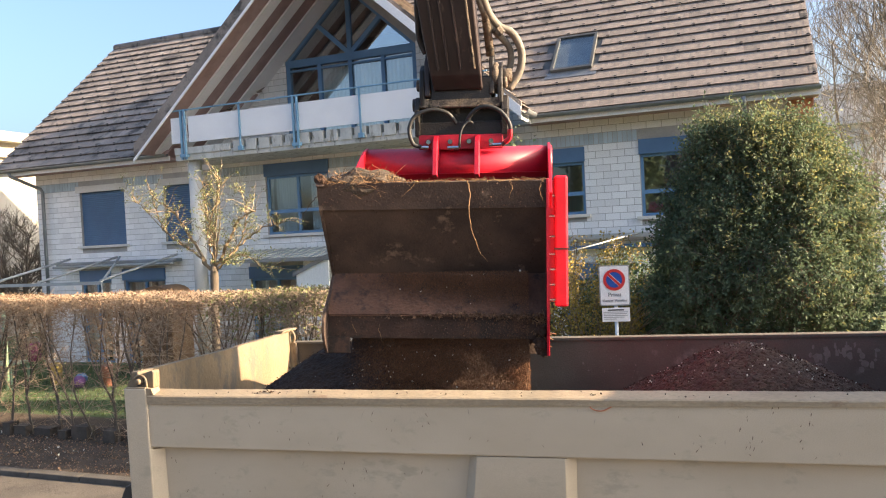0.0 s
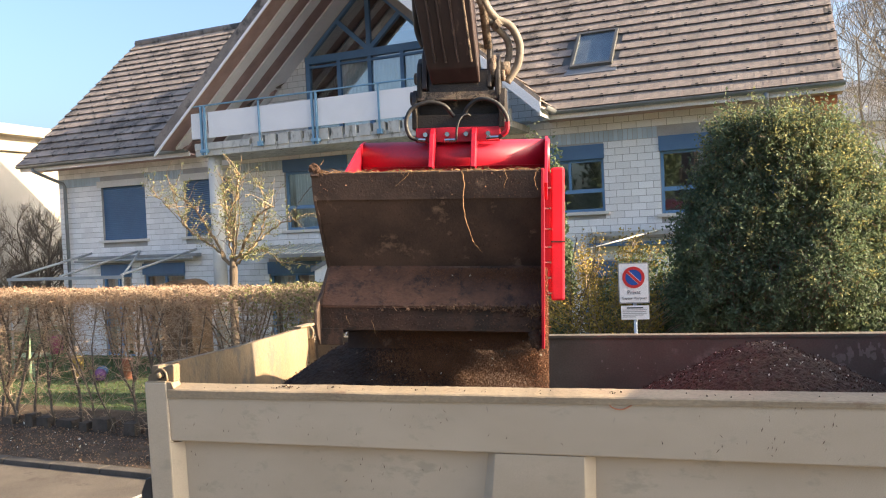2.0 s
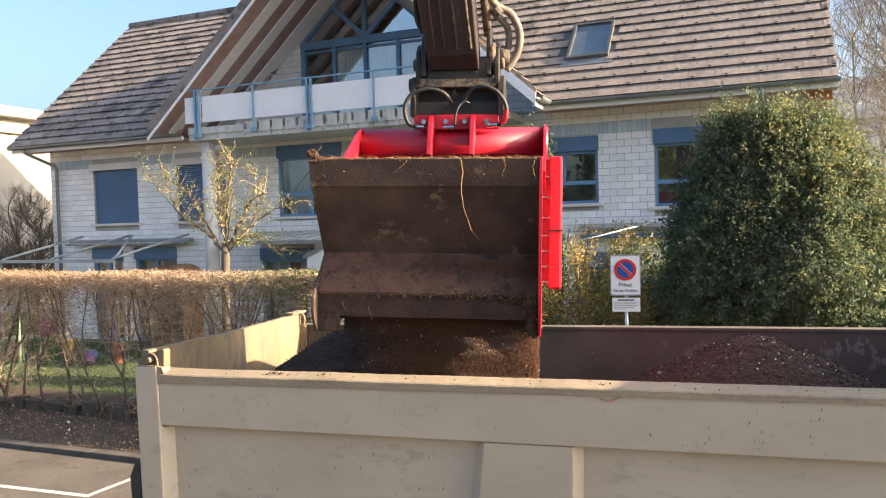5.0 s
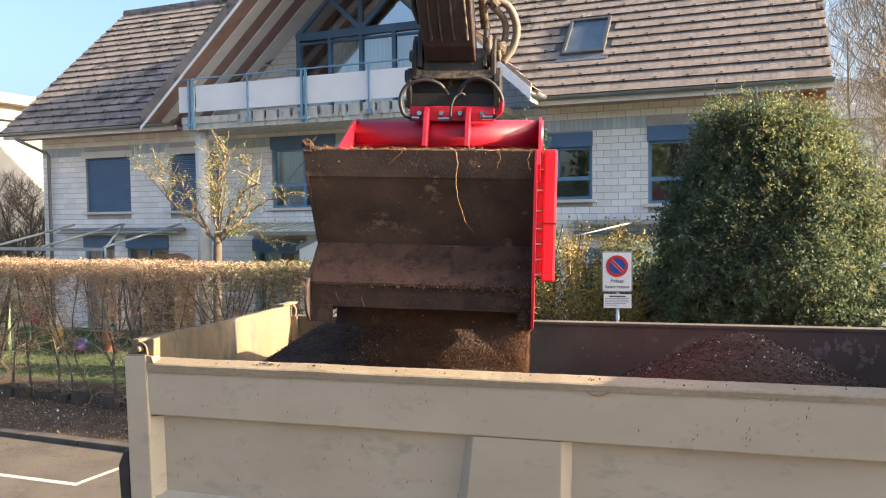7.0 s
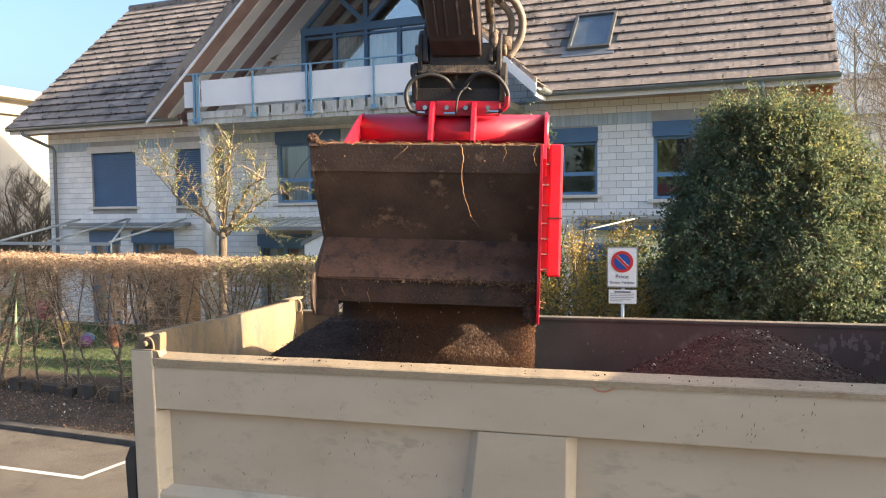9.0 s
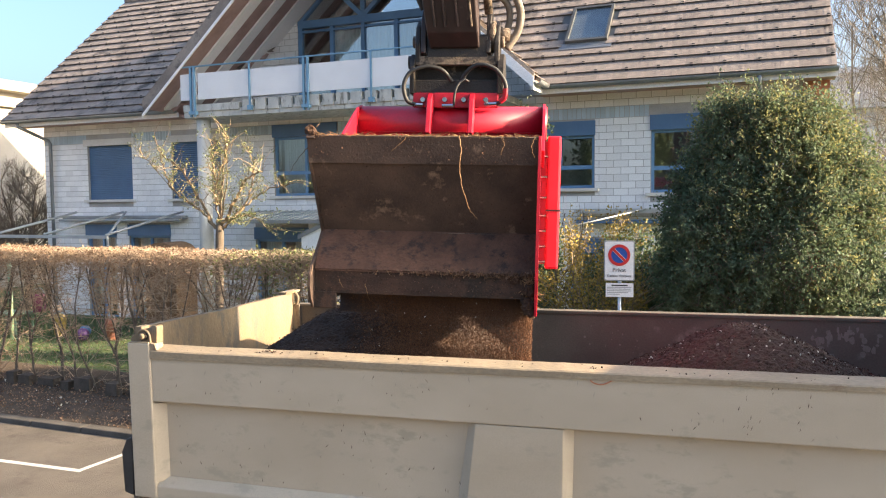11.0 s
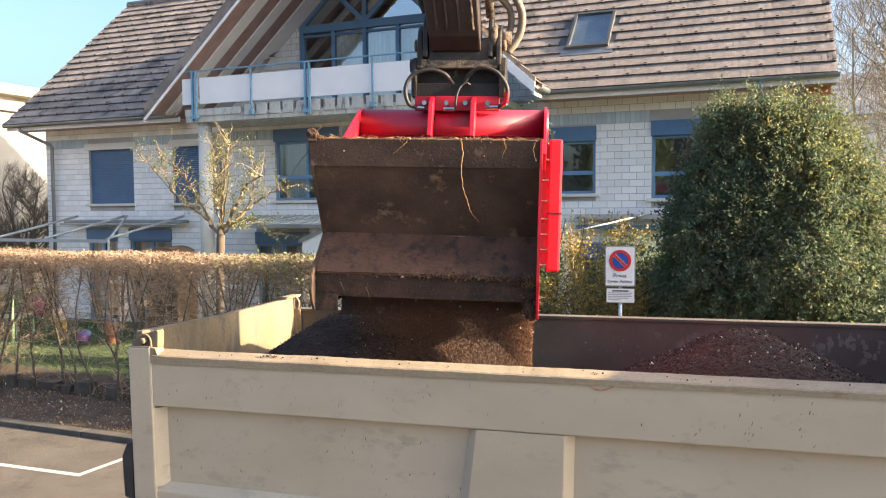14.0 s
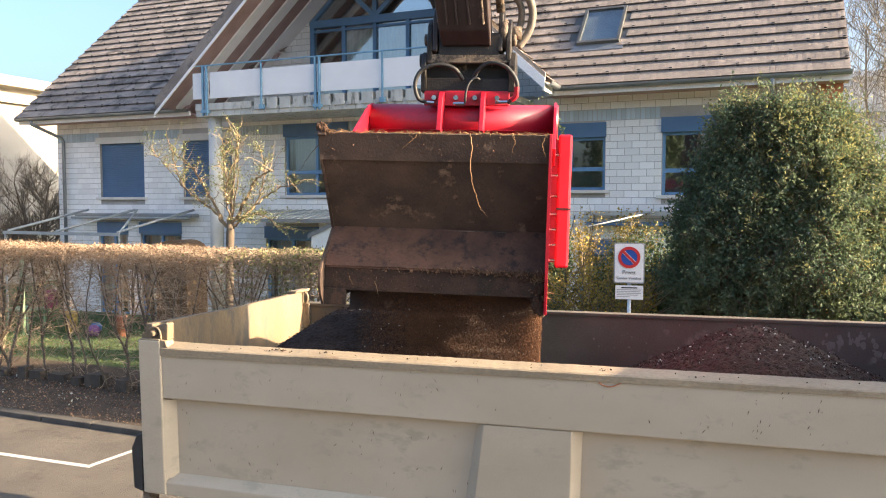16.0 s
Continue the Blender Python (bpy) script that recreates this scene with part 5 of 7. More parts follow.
    for x in (-0.27, -0.09, 0.065, 0.245):
        part("bolt", tube(bmesh.new(), [(x, -0.15, -0.36), (x, -0.11, -0.36)], [0.020, 0.026], 8), M_CHROME, b, "bright hexagon bolt", local=True)
    # hitch bracket bolted on top
    hb = part("hitch_frame", boxed(-0.375, -0.08, -0.305, 0.375, 0.30, -0.19, bevel=0.01), M_HITCH, b, "black quick hitch frame", local=True)
    for x0, x1 in ((-0.385, -0.345), (0.33, 0.385)):
        part("cheek", prism([(-0.12, -0.31), (-0.14, -0.10), (-0.06, 0.02), (0.12, 0.03), (0.25, -0.10), (0.30, -0.31)], "x", x0, x1, 0.008), M_HITCH, hb, local=True)
    part("cross_bar", boxed(-0.345, -0.10, -0.075, 0.33, -0.04, 0.0, bevel=0.008), M_DUSTY, hb, "dusty cross bar with cast lettering too worn to read", local=True)
    part("hitch_web", boxed(-0.34, 0.02, -0.19, 0.33, 0.05, -0.02), M_HITCH, hb, local=True)
    part("pivot_boss", tube(bmesh.new(), [(-0.41, -0.02, -0.04), (-0.36, -0.02, -0.04)], 0.055, 16), M_HITCH, hb, local=True, smooth=True)
    # hydraulic hoses
    for ctrl, r in (([(-0.33, -0.15, -0.40), (-0.395, -0.17, -0.37), (-0.423, -0.18, -0.257), (-0.38, -0.18, -0.155), (-0.29, -0.18, -0.11), (-0.20, -0.17, -0.10), (-0.105, -0.15, -0.13), (-0.037, -0.11, -0.21)], 0.017),
                    ([(0.33, -0.12, -0.394), (0.395, -0.14, -0.34), (0.40, -0.16, -0.234), (0.33, -0.17, -0.13), (0.24, -0.17, -0.087), (0.156, -0.16, -0.09), (0.087, -0.14, -0.137), (0.046, -0.11, -0.20)], 0.017),
                    ([(0.10, -0.11, -0.21), (0.064, -0.14, -0.20), (0.018, -0.17, -0.247), (-0.005, -0.18, -0.325), (-0.01, -0.17, -0.41)], 0.010)):
        part("hydraulic_hose", tube(bmesh.new(), curve_pts(ctrl), r, 10), M_HOSE, b, "black hydraulic hose", local=True, smooth=True)
    for ctrl in ([(-0.34, -0.15, -0.402), (-0.27, -0.14, -0.405)], [(0.23, -0.12, -0.394), (0.33, -0.12, -0.39)], [(-0.11, -0.14, -0.41), (-0.01, -0.15, -0.41)]):
        part("fitting", tube(bmesh.new(), ctrl, 0.018, 8), M_CHROME, b, "chrome hose fitting", local=True)
    part("hose_sleeve", tube(bmesh.new(), curve_pts([(0.36, -0.13, -0.375), (0.395, -0.14, -0.34), (0.402, -0.155, -0.27)]), 0.022, 8), M_RED, b, "red hose sleeve", local=True)
    # roots hanging over the lip
    strands = [[(0.10, -0.775, -0.70), (0.12, -0.785, -0.80), (0.11, -0.785, -0.95), (0.14, -0.775, -1.10), (0.19, -0.745, -1.24), (0.24, -0.715, -1.31)],
               [(0.42, -0.77, -0.70), (0.43, -0.785, -0.77), (0.41, -0.785, -0.84)], [(0.665, -0.775, -0.69), (0.635, -0.79, -0.76), (0.65, -0.79, -0.86)],
               [(-0.27, -0.775, -0.69), (-0.32, -0.79, -0.76), (-0.40, -0.785, -0.82)], [(-0.36, -0.775, -0.69), (-0.33, -0.79, -0.74)],
               [(-0.95, -0.76, -0.70), (-0.99, -0.74, -0.66), (-0.96, -0.72, -0.60)], [(-0.62, -0.625, -1.83), (-0.60, -0.63, -1.90), (-0.58, -0.63, -1.96)], [(-0.82, -0.625, -1.80), (-0.79, -0.63, -1.87)],
               [(0.02, -0.615, -1.70), (0.05, -0.625, -1.73), (0.09, -0.625, -1.75)], [(0.13, -0.60, -1.69), (0.17, -0.61, -1.74)], [(-1.03, -0.72, -0.78), (-1.12, -0.70, -0.86), (-1.22, -0.68, -1.0)]]
    for k, c in enumerate(strands):
        bm = bmesh.new()
        root_strand(bm, c, 0.005 if k in (0, 10) else 0.003, k)
        part("root", bm, M_ROOT if k < 10 else M_BARKD, b, "pale hanging root" if k < 10 else "dark hanging twig", local=True)
    rng = np.random.default_rng(12)
    segs = []
    for _ in range(420):
        x = rng.uniform(BX0, BX1)
        p = np.array([x, -0.76 + rng.normal() * 0.012, -0.702])
        q = p + rng.normal(size=3) * (0.03, 0.015, 0.012)
        segs.append((*p, *q, 0.002, 0.001))
    for _ in range(260):
        p = np.array([BX1 - 0.05 + rng.normal() * 0.025, -0.615, rng.uniform(-2.03, -1.74)])
        q = p + rng.normal(size=3) * (0.02, 0.012, 0.02)
        segs.append((*p, *q, 0.003, 0.002))
    w = np.array(BUCKET)
    s = np.array(segs)
    s[:, :3] = s[:, :3] @ w[:3, :3].T + w[:3, 3]
    s[:, 3:6] = s[:, 3:6] @ w[:3, :3].T + w[:3, 3]
    # earth crumbs stuck to the front plates
    for (y0, z0, y1, z1), n, soil in (((-0.772, -0.72, -0.722, -0.90), 260, M_STEELP), ((-0.708, -0.91, -0.36, -1.43), 420, M_BROWNSOIL), ((-0.362, -1.442, -0.61, -1.73), 520, M_BROWNSOIL), ((-0.612, -1.735, -0.612, -1.90), 520, M_PEAT), ((-0.612, -1.735, -0.612, -1.90), 160, M_STEELP)):
        k = rng.uniform(0, 1, n) ** 0.8
        c = np.stack([rng.uniform(BX0 + 0.02, BX1 - 0.02, n), y0 + (y1 - y0) * k, z0 + (z1 - z0) * k], 1)
        c = c + np.repeat(rng.normal(size=(n // 20, 3)) * (0.08, 0, 0), 20, 0)[:n] * 0.3
        c[:, 0] = np.clip(c[:, 0], BX0 + 0.02, BX1 - 0.02)
        leaves("mud_crumb_layer", c @ w[:3, :3].T + w[:3, 3], 0.011, soil, b, "dried earth crumbs", rng, droop=0, aspect=0.5)
    # a crust of crumbs along the lower seam, thickest towards the drive side
    c = np.stack([BX1 - 0.03 - np.abs(rng.normal(size=420)) * 0.55, -0.622 + rng.normal(size=420) * 0.006, -1.735 + rng.normal(size=420) * 0.012], 1)
    c[:, 0] = np.maximum(c[:, 0], BX0 + 0.1)
    leaves("mud_crust", c @ w[:3, :3].T + w[:3, 3], 0.020, M_CRUST, b, "dried pale mud crust", rng, droop=0, aspect=0.5)
    sticks("root_fringe", s, M_ROOT, b, "fine pale rootlets along the lip")
    return b


def clod():
    """The matted clod that lies behind the lip and drops away at the start."""
    c = thing("soil_clod", BUCKET @ Matrix.Translation((-0.72, -0.62, -0.78)), "brown clod of soil matted with roots", "soil")
    rng = np.random.default_rng(21)
    bm = bmesh.new()
    bmesh.ops.create_icosphere(bm, subdivisions=4, radius=1.0)
    for v in bm.verts:
        k = 1 + 0.25 * noise.fractal(v.co * 2.0, 1.0, 2.0, 4)
        v.co = Vector((v.co.x * 0.30 * k, v.co.y * 0.12 * k, v.co.z * 0.12 * k))
    part("earth", bm, M_SOIL, c, local=True)
    segs = []
    w = np.array(BUCKET @ Matrix.Translation((-0.72, -0.62, -0.78)))
    for _ in range(700):
        d = rng.normal(size=3)
        d /= np.linalg.norm(d)
        p = d * (0.30, 0.12, 0.12)
        q = p + rng.normal(size=3) * 0.035
        segs.append((*(w[:3, :3] @ p + w[:3, 3]), *(w[:3, :3] @ q + w[:3, 3]), 0.0018, 0.001))
    sticks("rootlets", segs, M_ROOT, c, "pale matted rootlets")
    return c


def arm():
    a = thing("excavator_arm", BUCKET, "dark brown dirty excavator arm with hydraulic hoses", "excavator arm")

    def along(z):
        """The arm's middle line leans back towards the cab as it rises."""
        return Vector((-0.015 - 0.085 * z, -0.02 - 0.42 * max(z - 0.05, 0), z))

    bm = bmesh.new()
    rings = []
    for z, wd, dp in ((0.06, 0.200, 0.10), (0.16, 0.205, 0.16), (0.5, 0.215, 0.20), (1.0, 0.23, 0.24), (2.4, 0.25, 0.30), (3.4, 0.26, 0.32)):
        c = along(z)
        rings.append([bm.verts.new(c + Vector((sx * wd, sy * dp, 0))) for sx, sy in ((-1, -1), (1, -1), (1, 1), (-1, 1))])
    for r, s in zip(rings, rings[1:]):
        for k in range(4):
            bm.faces.new((r[k], r[(k + 1) % 4], s[(k + 1) % 4], s[k]))
    bm.faces.new(rings[0][::-1])
    bm.faces.new(rings[-1])
    bmesh.ops.bevel(bm, geom=bm.edges[:], offset=0.012, segments=2, affect="EDGES", profile=0.5)
    box_part = part("arm_box", bm, M_ARM, a, "dark brown steel arm box", local=True)
    # ribs and rails on the face towards the cab
    for x in (-0.13, -0.05, 0.05, 0.16):
        bm = bmesh.new()
        p0, p1 = along(0.2), along(3.3)
        tube(bm, [p0 + Vector((x, -0.175, 0)), along(1.0) + Vector((x, -0.25, 0)), p1 + Vector((x, -0.33, 0))], 0.014 if x != 0.16 else 0.010, 6)
        part("guard_rail", bm, M_ARM if x != 0.16 else M_DUSTY, box_part, "long steel rib", local=True)
    # pin bosses and linkage
    part("knuckle", boxed(-0.20, -0.07, -0.03, 0.20, 0.12, 0.10, bevel=0.02), M_HITCH, a, "dark arm knuckle", local=True)
    part("pin", tube(bmesh.new(), [(-0.33, 0, 0.13), (0.34, 0, 0.13)], 0.06, 16), M_HITCH, a, "dark pivot pin", local=True, smooth=True)
    part("boss", tube(bmesh.new(), [(0.25, 0.02, 0.17), (0.27, 0.02, 0.17), (0.30, 0.02, 0.17), (0.33, 0.02, 0.17)], [0.10, 0.13, 0.13, 0.10], 20), M_DUSTY, a, "dusty cast pin boss", local=True, smooth=True)
    part("boss", tube(bmesh.new(), [(0.33, 0.02, 0.19), (0.42, 0.02, 0.19)], 0.055, 14), M_DUSTY, a, "dusty pin cap", local=True, smooth=True)
    part("link", prism([(-0.12, 0.02), (-0.10, 0.30), (0.02, 0.42), (0.12, 0.40), (0.14, 0.05), (0.0, -0.02)], "x", -0.30, -0.255, 0.01), M_ARM, a, "dirty side link", local=True)
    part("link", prism([(-0.12, 0.02), (-0.06, 0.33), (0.04, 0.44), (0.14, 0.40), (0.16, 0.05), (0.0, -0.02)], "x", 0.235, 0.275, 0.01), M_HITCH, a, "dirty side link", local=True)
    for x0, x1 in ((-0.345, -0.300), (0.300, 0.345)):
        part("link_plate", prism([(-0.10, -0.06), (-0.12, 0.10), (-0.08, 0.24), (0.0, 0.30), (0.09, 0.26), (0.13, 0.08), (0.10, -0.06)], "x", x0, x1, 0.012), M_HITCH, a, "black greasy link plate", local=True)
    for x in (-0.362, 0.362):
        part("pin_cap", tube(bmesh.new(), [(x - 0.018, 0.0, 0.13), (x - 0.012, 0.0, 0.13), (x + 0.012, 0.0, 0.13), (x + 0.018, 0.0, 0.13)], [0.040, 0.050, 0.050, 0.040], 16), M_DUSTY, a, "dusty pin cap", local=True, smooth=True)
    part("guard_plate", boxed(-0.25, -0.10, -0.02, 0.25, -0.06, 0.16, bevel=0.01), M_HITCH, a, "dark guard plate over the pins", local=True)
    part("side_bracket", prism([(-0.10, 0.45), (-0.14, 0.62), (0.0, 0.7), (0.05, 0.5)], "x", -0.30, -0.26, 0.006), M_ARM, a, "small steel bracket", local=True)
    part("cylinder_rod", tube(bmesh.new(), [(0.245, -0.02, 0.35), (0.19, -0.35, 1.0), (0.02, -1.4, 3.2)], 0.035, 12), M_DUSTY, a, "dusty side cylinder", local=True, smooth=True)
    for ctrl, r, m in (([(0.39, 0.06, 0.08), (0.48, 0.05, 0.22), (0.50, 0.02, 0.38), (0.43, -0.04, 0.52), (0.31, -0.10, 0.58), (0.22, -0.22, 0.72), (0.15, -0.42, 1.05), (0.05, -0.9, 2.2)], 0.033, M_DUSTHOSE),
                       ([(0.36, 0.08, 0.16), (0.41, 0.06, 0.30), (0.40, 0.02, 0.42), (0.32, -0.05, 0.51), (0.23, -0.15, 0.62), (0.14, -0.36, 0.95), (0.02, -0.9, 2.2)], 0.028, M_DUSTHOSE),
                       ([(-0.30, 0.02, 0.40), (-0.345, -0.02, 0.52), (-0.34, -0.14, 0.70), (-0.33, -0.34, 1.0), (-0.4, -0.9, 2.2)], 0.026, M_HOSE),
                       ([(-0.28, 0.02, 0.42), (-0.30, -0.06, 0.56), (-0.30, -0.20, 0.75), (-0.36, -0.8, 2.0)], 0.022, M_HOSE)):
        part("hydraulic_hose", tube(bmesh.new(), curve_pts(ctrl), r, 10), m, a, "dusty bent hydraulic hose" if m is M_DUSTHOSE else "black hydraulic hose", local=True, smooth=True)
    part("hose_clamp", tube(bmesh.new(), [(0.30, -0.10, 0.55), (0.34, -0.08, 0.50)], 0.048, 10), M_DUSTY, a, local=True)
    return a


def falling(seed, chips=False):
    """A loose cluster of falling soil grains or pale chips, in the bucket's space, origin at its top."""
    rng = np.random.default_rng(seed)
    n = 26 if chips else 46000
    x = 0.665 - 1.50 * rng.uniform(0, 1, n) ** 1.15
    x = np.where(x < -0.84 + rng.uniform(0, 0.7, n), rng.uniform(-0.4, 0.665, n), x)
    c = np.stack([x, np.clip(rng.normal(0, 0.05, n), -0.12, 0.3) - 0.46, rng.uniform(-0.56, 0.0, n)], 1)
    c[:, 1] += (0.665 - c[:, 0]) * 0.07
    if chips:
        ob = leaves("falling_chips", c * SIZE, 0.018, M_CHIP, None, rng=rng, droop=0.0, aspect=0.4)
        return tagged(ob, "pale chips falling with the soil from the bucket", "falling soil", "falling soil under the bucket", "stuff")
    ob = leaves("falling_soil", c * SIZE, 0.013, M_GRAIN, None, rng=rng, droop=1.6, aspect=0.14)
    return tagged(ob, "loose brown soil grains falling from the bucket", "falling soil", "falling soil under the bucket", "stuff")


# ---- motion ----
# seconds, sideways shift, lift, tip of the bucket (degrees), lean (degrees)
SWAY = [(0.0, 0.142, -0.094, 1.6, 0.7), (0.5, 0.068, -0.092, 1.35, 0.8), (1.0, 0.050, -0.105, 1.05, 0.8), (1.5, 0.020, -0.092, 0.0, 0.7), (2.0, -0.043, -0.062, -0.2, 0.6),
        (2.5, -0.046, -0.062, -0.3, 0.5), (3.0, -0.001, -0.062, -0.3, 0.5), (3.5, -0.006, -0.060, -0.2, 0.4), (4.0, -0.020, -0.056, -0.2, 0.4), (5.2, -0.010, -0.046, -0.1, 0.3), (6.5, -0.002, -0.033, 0.0, 0.25),
        (7.0, -0.003, -0.033, 0.0, 0.2), (8.0, -0.002, -0.030, 0.0, 0.2), (9.0, -0.002, -0.027, 0.0, 0.15), (11.5, 0.002, -0.021, 0.0, 0.1), (12.5, 0.001, -0.018, 0.0, 0.1), (13.0, 0.0, -0.013, 0.0, 0.1),
        (13.5, 0.001, -0.006, 0.0, 0.05), (14.0, 0.002, -0.004, 0.0, 0.0), (14.5, 0.006, -0.005, 0.0, 0.0), (15.0, 0.008, -0.005, 0.0, 0.05), (15.5, 0.009, -0.001, 0.0, 0.0), (16.0, 0.0, 0.0, 0.0, 0.0)]


def swayed(s, lift, tip=0.0, lean=0.0):
    return Matrix.Translation((s * 0.925 * SIZE, s * 0.381 * SIZE, lift * SIZE)) @ BUCKET @ pose(0, 0, 0, tip, lean, 0)


# ---- plants ----
def hedge():
    h = thing("hedge", pose(-12, 9.65, 0.25), "clipped beech hedge, bare brown twigs with dry leaves", "hedge")
    rng = np.random.default_rng(40)
    stems, twigs, dry, green = [], [], [], []

    def limb(p, d, r, x, forks):
        """A crooked stem that climbs to the clipped top, forking on its way, with twigs all along it."""
        p, d = np.array(p, float), np.array(d, float)
        while p[2] < 2.30 and r > 0.006:
            q = p + d / np.linalg.norm(d) * 0.17
            q[1] = np.clip(q[1], 9.3, 9.98)
            stems.append((*p, *q, r, r * 0.94))
            r *= 0.94
            if forks and q[2] > 0.75 and rng.random() < 0.20:
                side = rng.choice((-1, 1))
                limb(q, d + np.array([side * rng.uniform(0.5, 0.9), rng.normal() * 0.25, 0.1]), r * 0.75, x, forks - 1)
                d = d + np.array([-side * 0.25, 0, 0])
            low = q[2] < 0.9
            for _ in range(3 if low else 4):
                td = np.array([rng.normal(), rng.normal() * 0.55, rng.uniform(-0.15, 0.9)])
                td /= np.linalg.norm(td)
                m = q + td * rng.uniform(0.14, 0.36)
                m[1], m[2] = np.clip(m[1], 9.22, 10.05), min(m[2], 2.57)
                twigs.append((*q, *m, 0.0052, 0.0034))
                for _ in range(3):
                    t2 = td + rng.normal(size=3) * 0.75
                    t2 /= np.linalg.norm(t2)
                    e = m + t2 * rng.uniform(0.06, 0.22)
                    e[1], e[2] = np.clip(e[1], 9.2, 10.08), min(e[2], 2.605)
                    twigs.append((*m, *e, 0.0034, 0.0018))
                    if x > -7.3 and rng.random() < 0.4:
                        green.append(e)
                        green.append((e + m) / 2 + rng.normal(size=3) * 0.04)
                    elif rng.random() < 0.10 + 0.2 * (q[2] > 1.9):
                        dry.append(e)
            p = q
            d = d + np.array([rng.normal() * 0.26, rng.normal() * 0.14, 0.22])

    x = -21.0
    while x < -5.55:
        x += rng.uniform(0.30, 0.56)
        for _ in range(1 + int(rng.random() < 0.35)):
            limb((x + rng.normal() * 0.05, 9.62 + rng.normal() * 0.10, 0.20), (rng.normal() * 0.16, rng.normal() * 0.06, 1.0), rng.uniform(0.020, 0.044), x, 2)
    # the clipped top and upper face: a close mesh of fine twig ends
    n = 30000
    c = np.stack([rng.uniform(-21, -5.35, n), rng.uniform(9.22, 10.05, n), 2.605 - np.abs(rng.normal(size=n)) * 0.17], 1)
    e = c + np.stack([rng.normal(size=n) * 0.05, rng.normal(size=n) * 0.05, rng.uniform(-0.03, 0.08, n)], 1)
    e[:, 2] = np.minimum(e[:, 2], 2.605 + 0.03 * np.sin(e[:, 0] * 1.9) + rng.uniform(-0.02, 0.03, n))
    twigs += [(*a, *b, 0.0036, 0.002) for a, b in zip(c, e)]
    k = c[:, 0] < -7.2 + rng.normal(size=n) * 0.5
    dry += list(e[k][::2])
    green += list(e[~k][::2])
    face = 13000
    c = np.stack([rng.uniform(-21, -5.35, face), 9.22 + np.abs(rng.normal(size=face)) * 0.10, rng.uniform(0.8, 2.6, face)], 1)
    e = c + rng.normal(size=(face, 3)) * (0.09, 0.03, 0.07)
    keep = rng.random(face) < 0.05 + 0.95 * ((c[:, 2] - 0.8) / 1.8) ** 3
    twigs += [(*a, *b, 0.0034, 0.002) for a, b in zip(c[keep], e[keep])]
    dry += list(e[keep & (c[:, 0] < -7.3)][::3])
    green += list(e[keep & (c[:, 0] > -7.5)][::2])
    sticks("stem_tangle", stems, M_TRUNK, h, "crooked hedge stems")
    sticks("twig_tangle", twigs, M_HEDGETWIG, h, "thin bare twigs")
    leaves("dry_foliage", dry, 0.034, M_DRY, h, "dry brown leaves", rng)
    leaves("new_foliage", green, 0.042, M_HEDGEG, h, "fresh yellow-green leaves", rng)
    # dark edging stones in the bed behind the stems, a few with pale stones on top
    edge = thing("bed_edging", pose(-12, 9.55, 0.2), "row of dark rough stones edging the planting bed", "edging stones")
    x = -16.5
    while x < -6.0:
        w, t = rng.uniform(0.16, 0.40), rng.uniform(0.34, 0.52)
        bm = bmesh.new()
        bmesh.ops.create_cube(bm, size=1.0)
        bmesh.ops.subdivide_edges(bm, edges=bm.edges[:], cuts=2, use_grid_fill=True)
        y0 = 9.55 + rng.normal() * 0.03
        for v in bm.verts:
            j = 0.10 * noise.fractal(v.co * 2.2 + Vector((x, 0, 0)), 1.0, 2.0, 3)
            v.co = Vector((x + w / 2 + v.co.x * w * (0.94 + j), y0 + v.co.y * 0.20 * (0.9 + j), (0.22 + t) / 2 + v.co.z * (t - 0.22) * (1 + j)))
        part("stone", bm, M_BEDSTONE, edge)
        x += w + rng.uniform(0.02, 0.40)


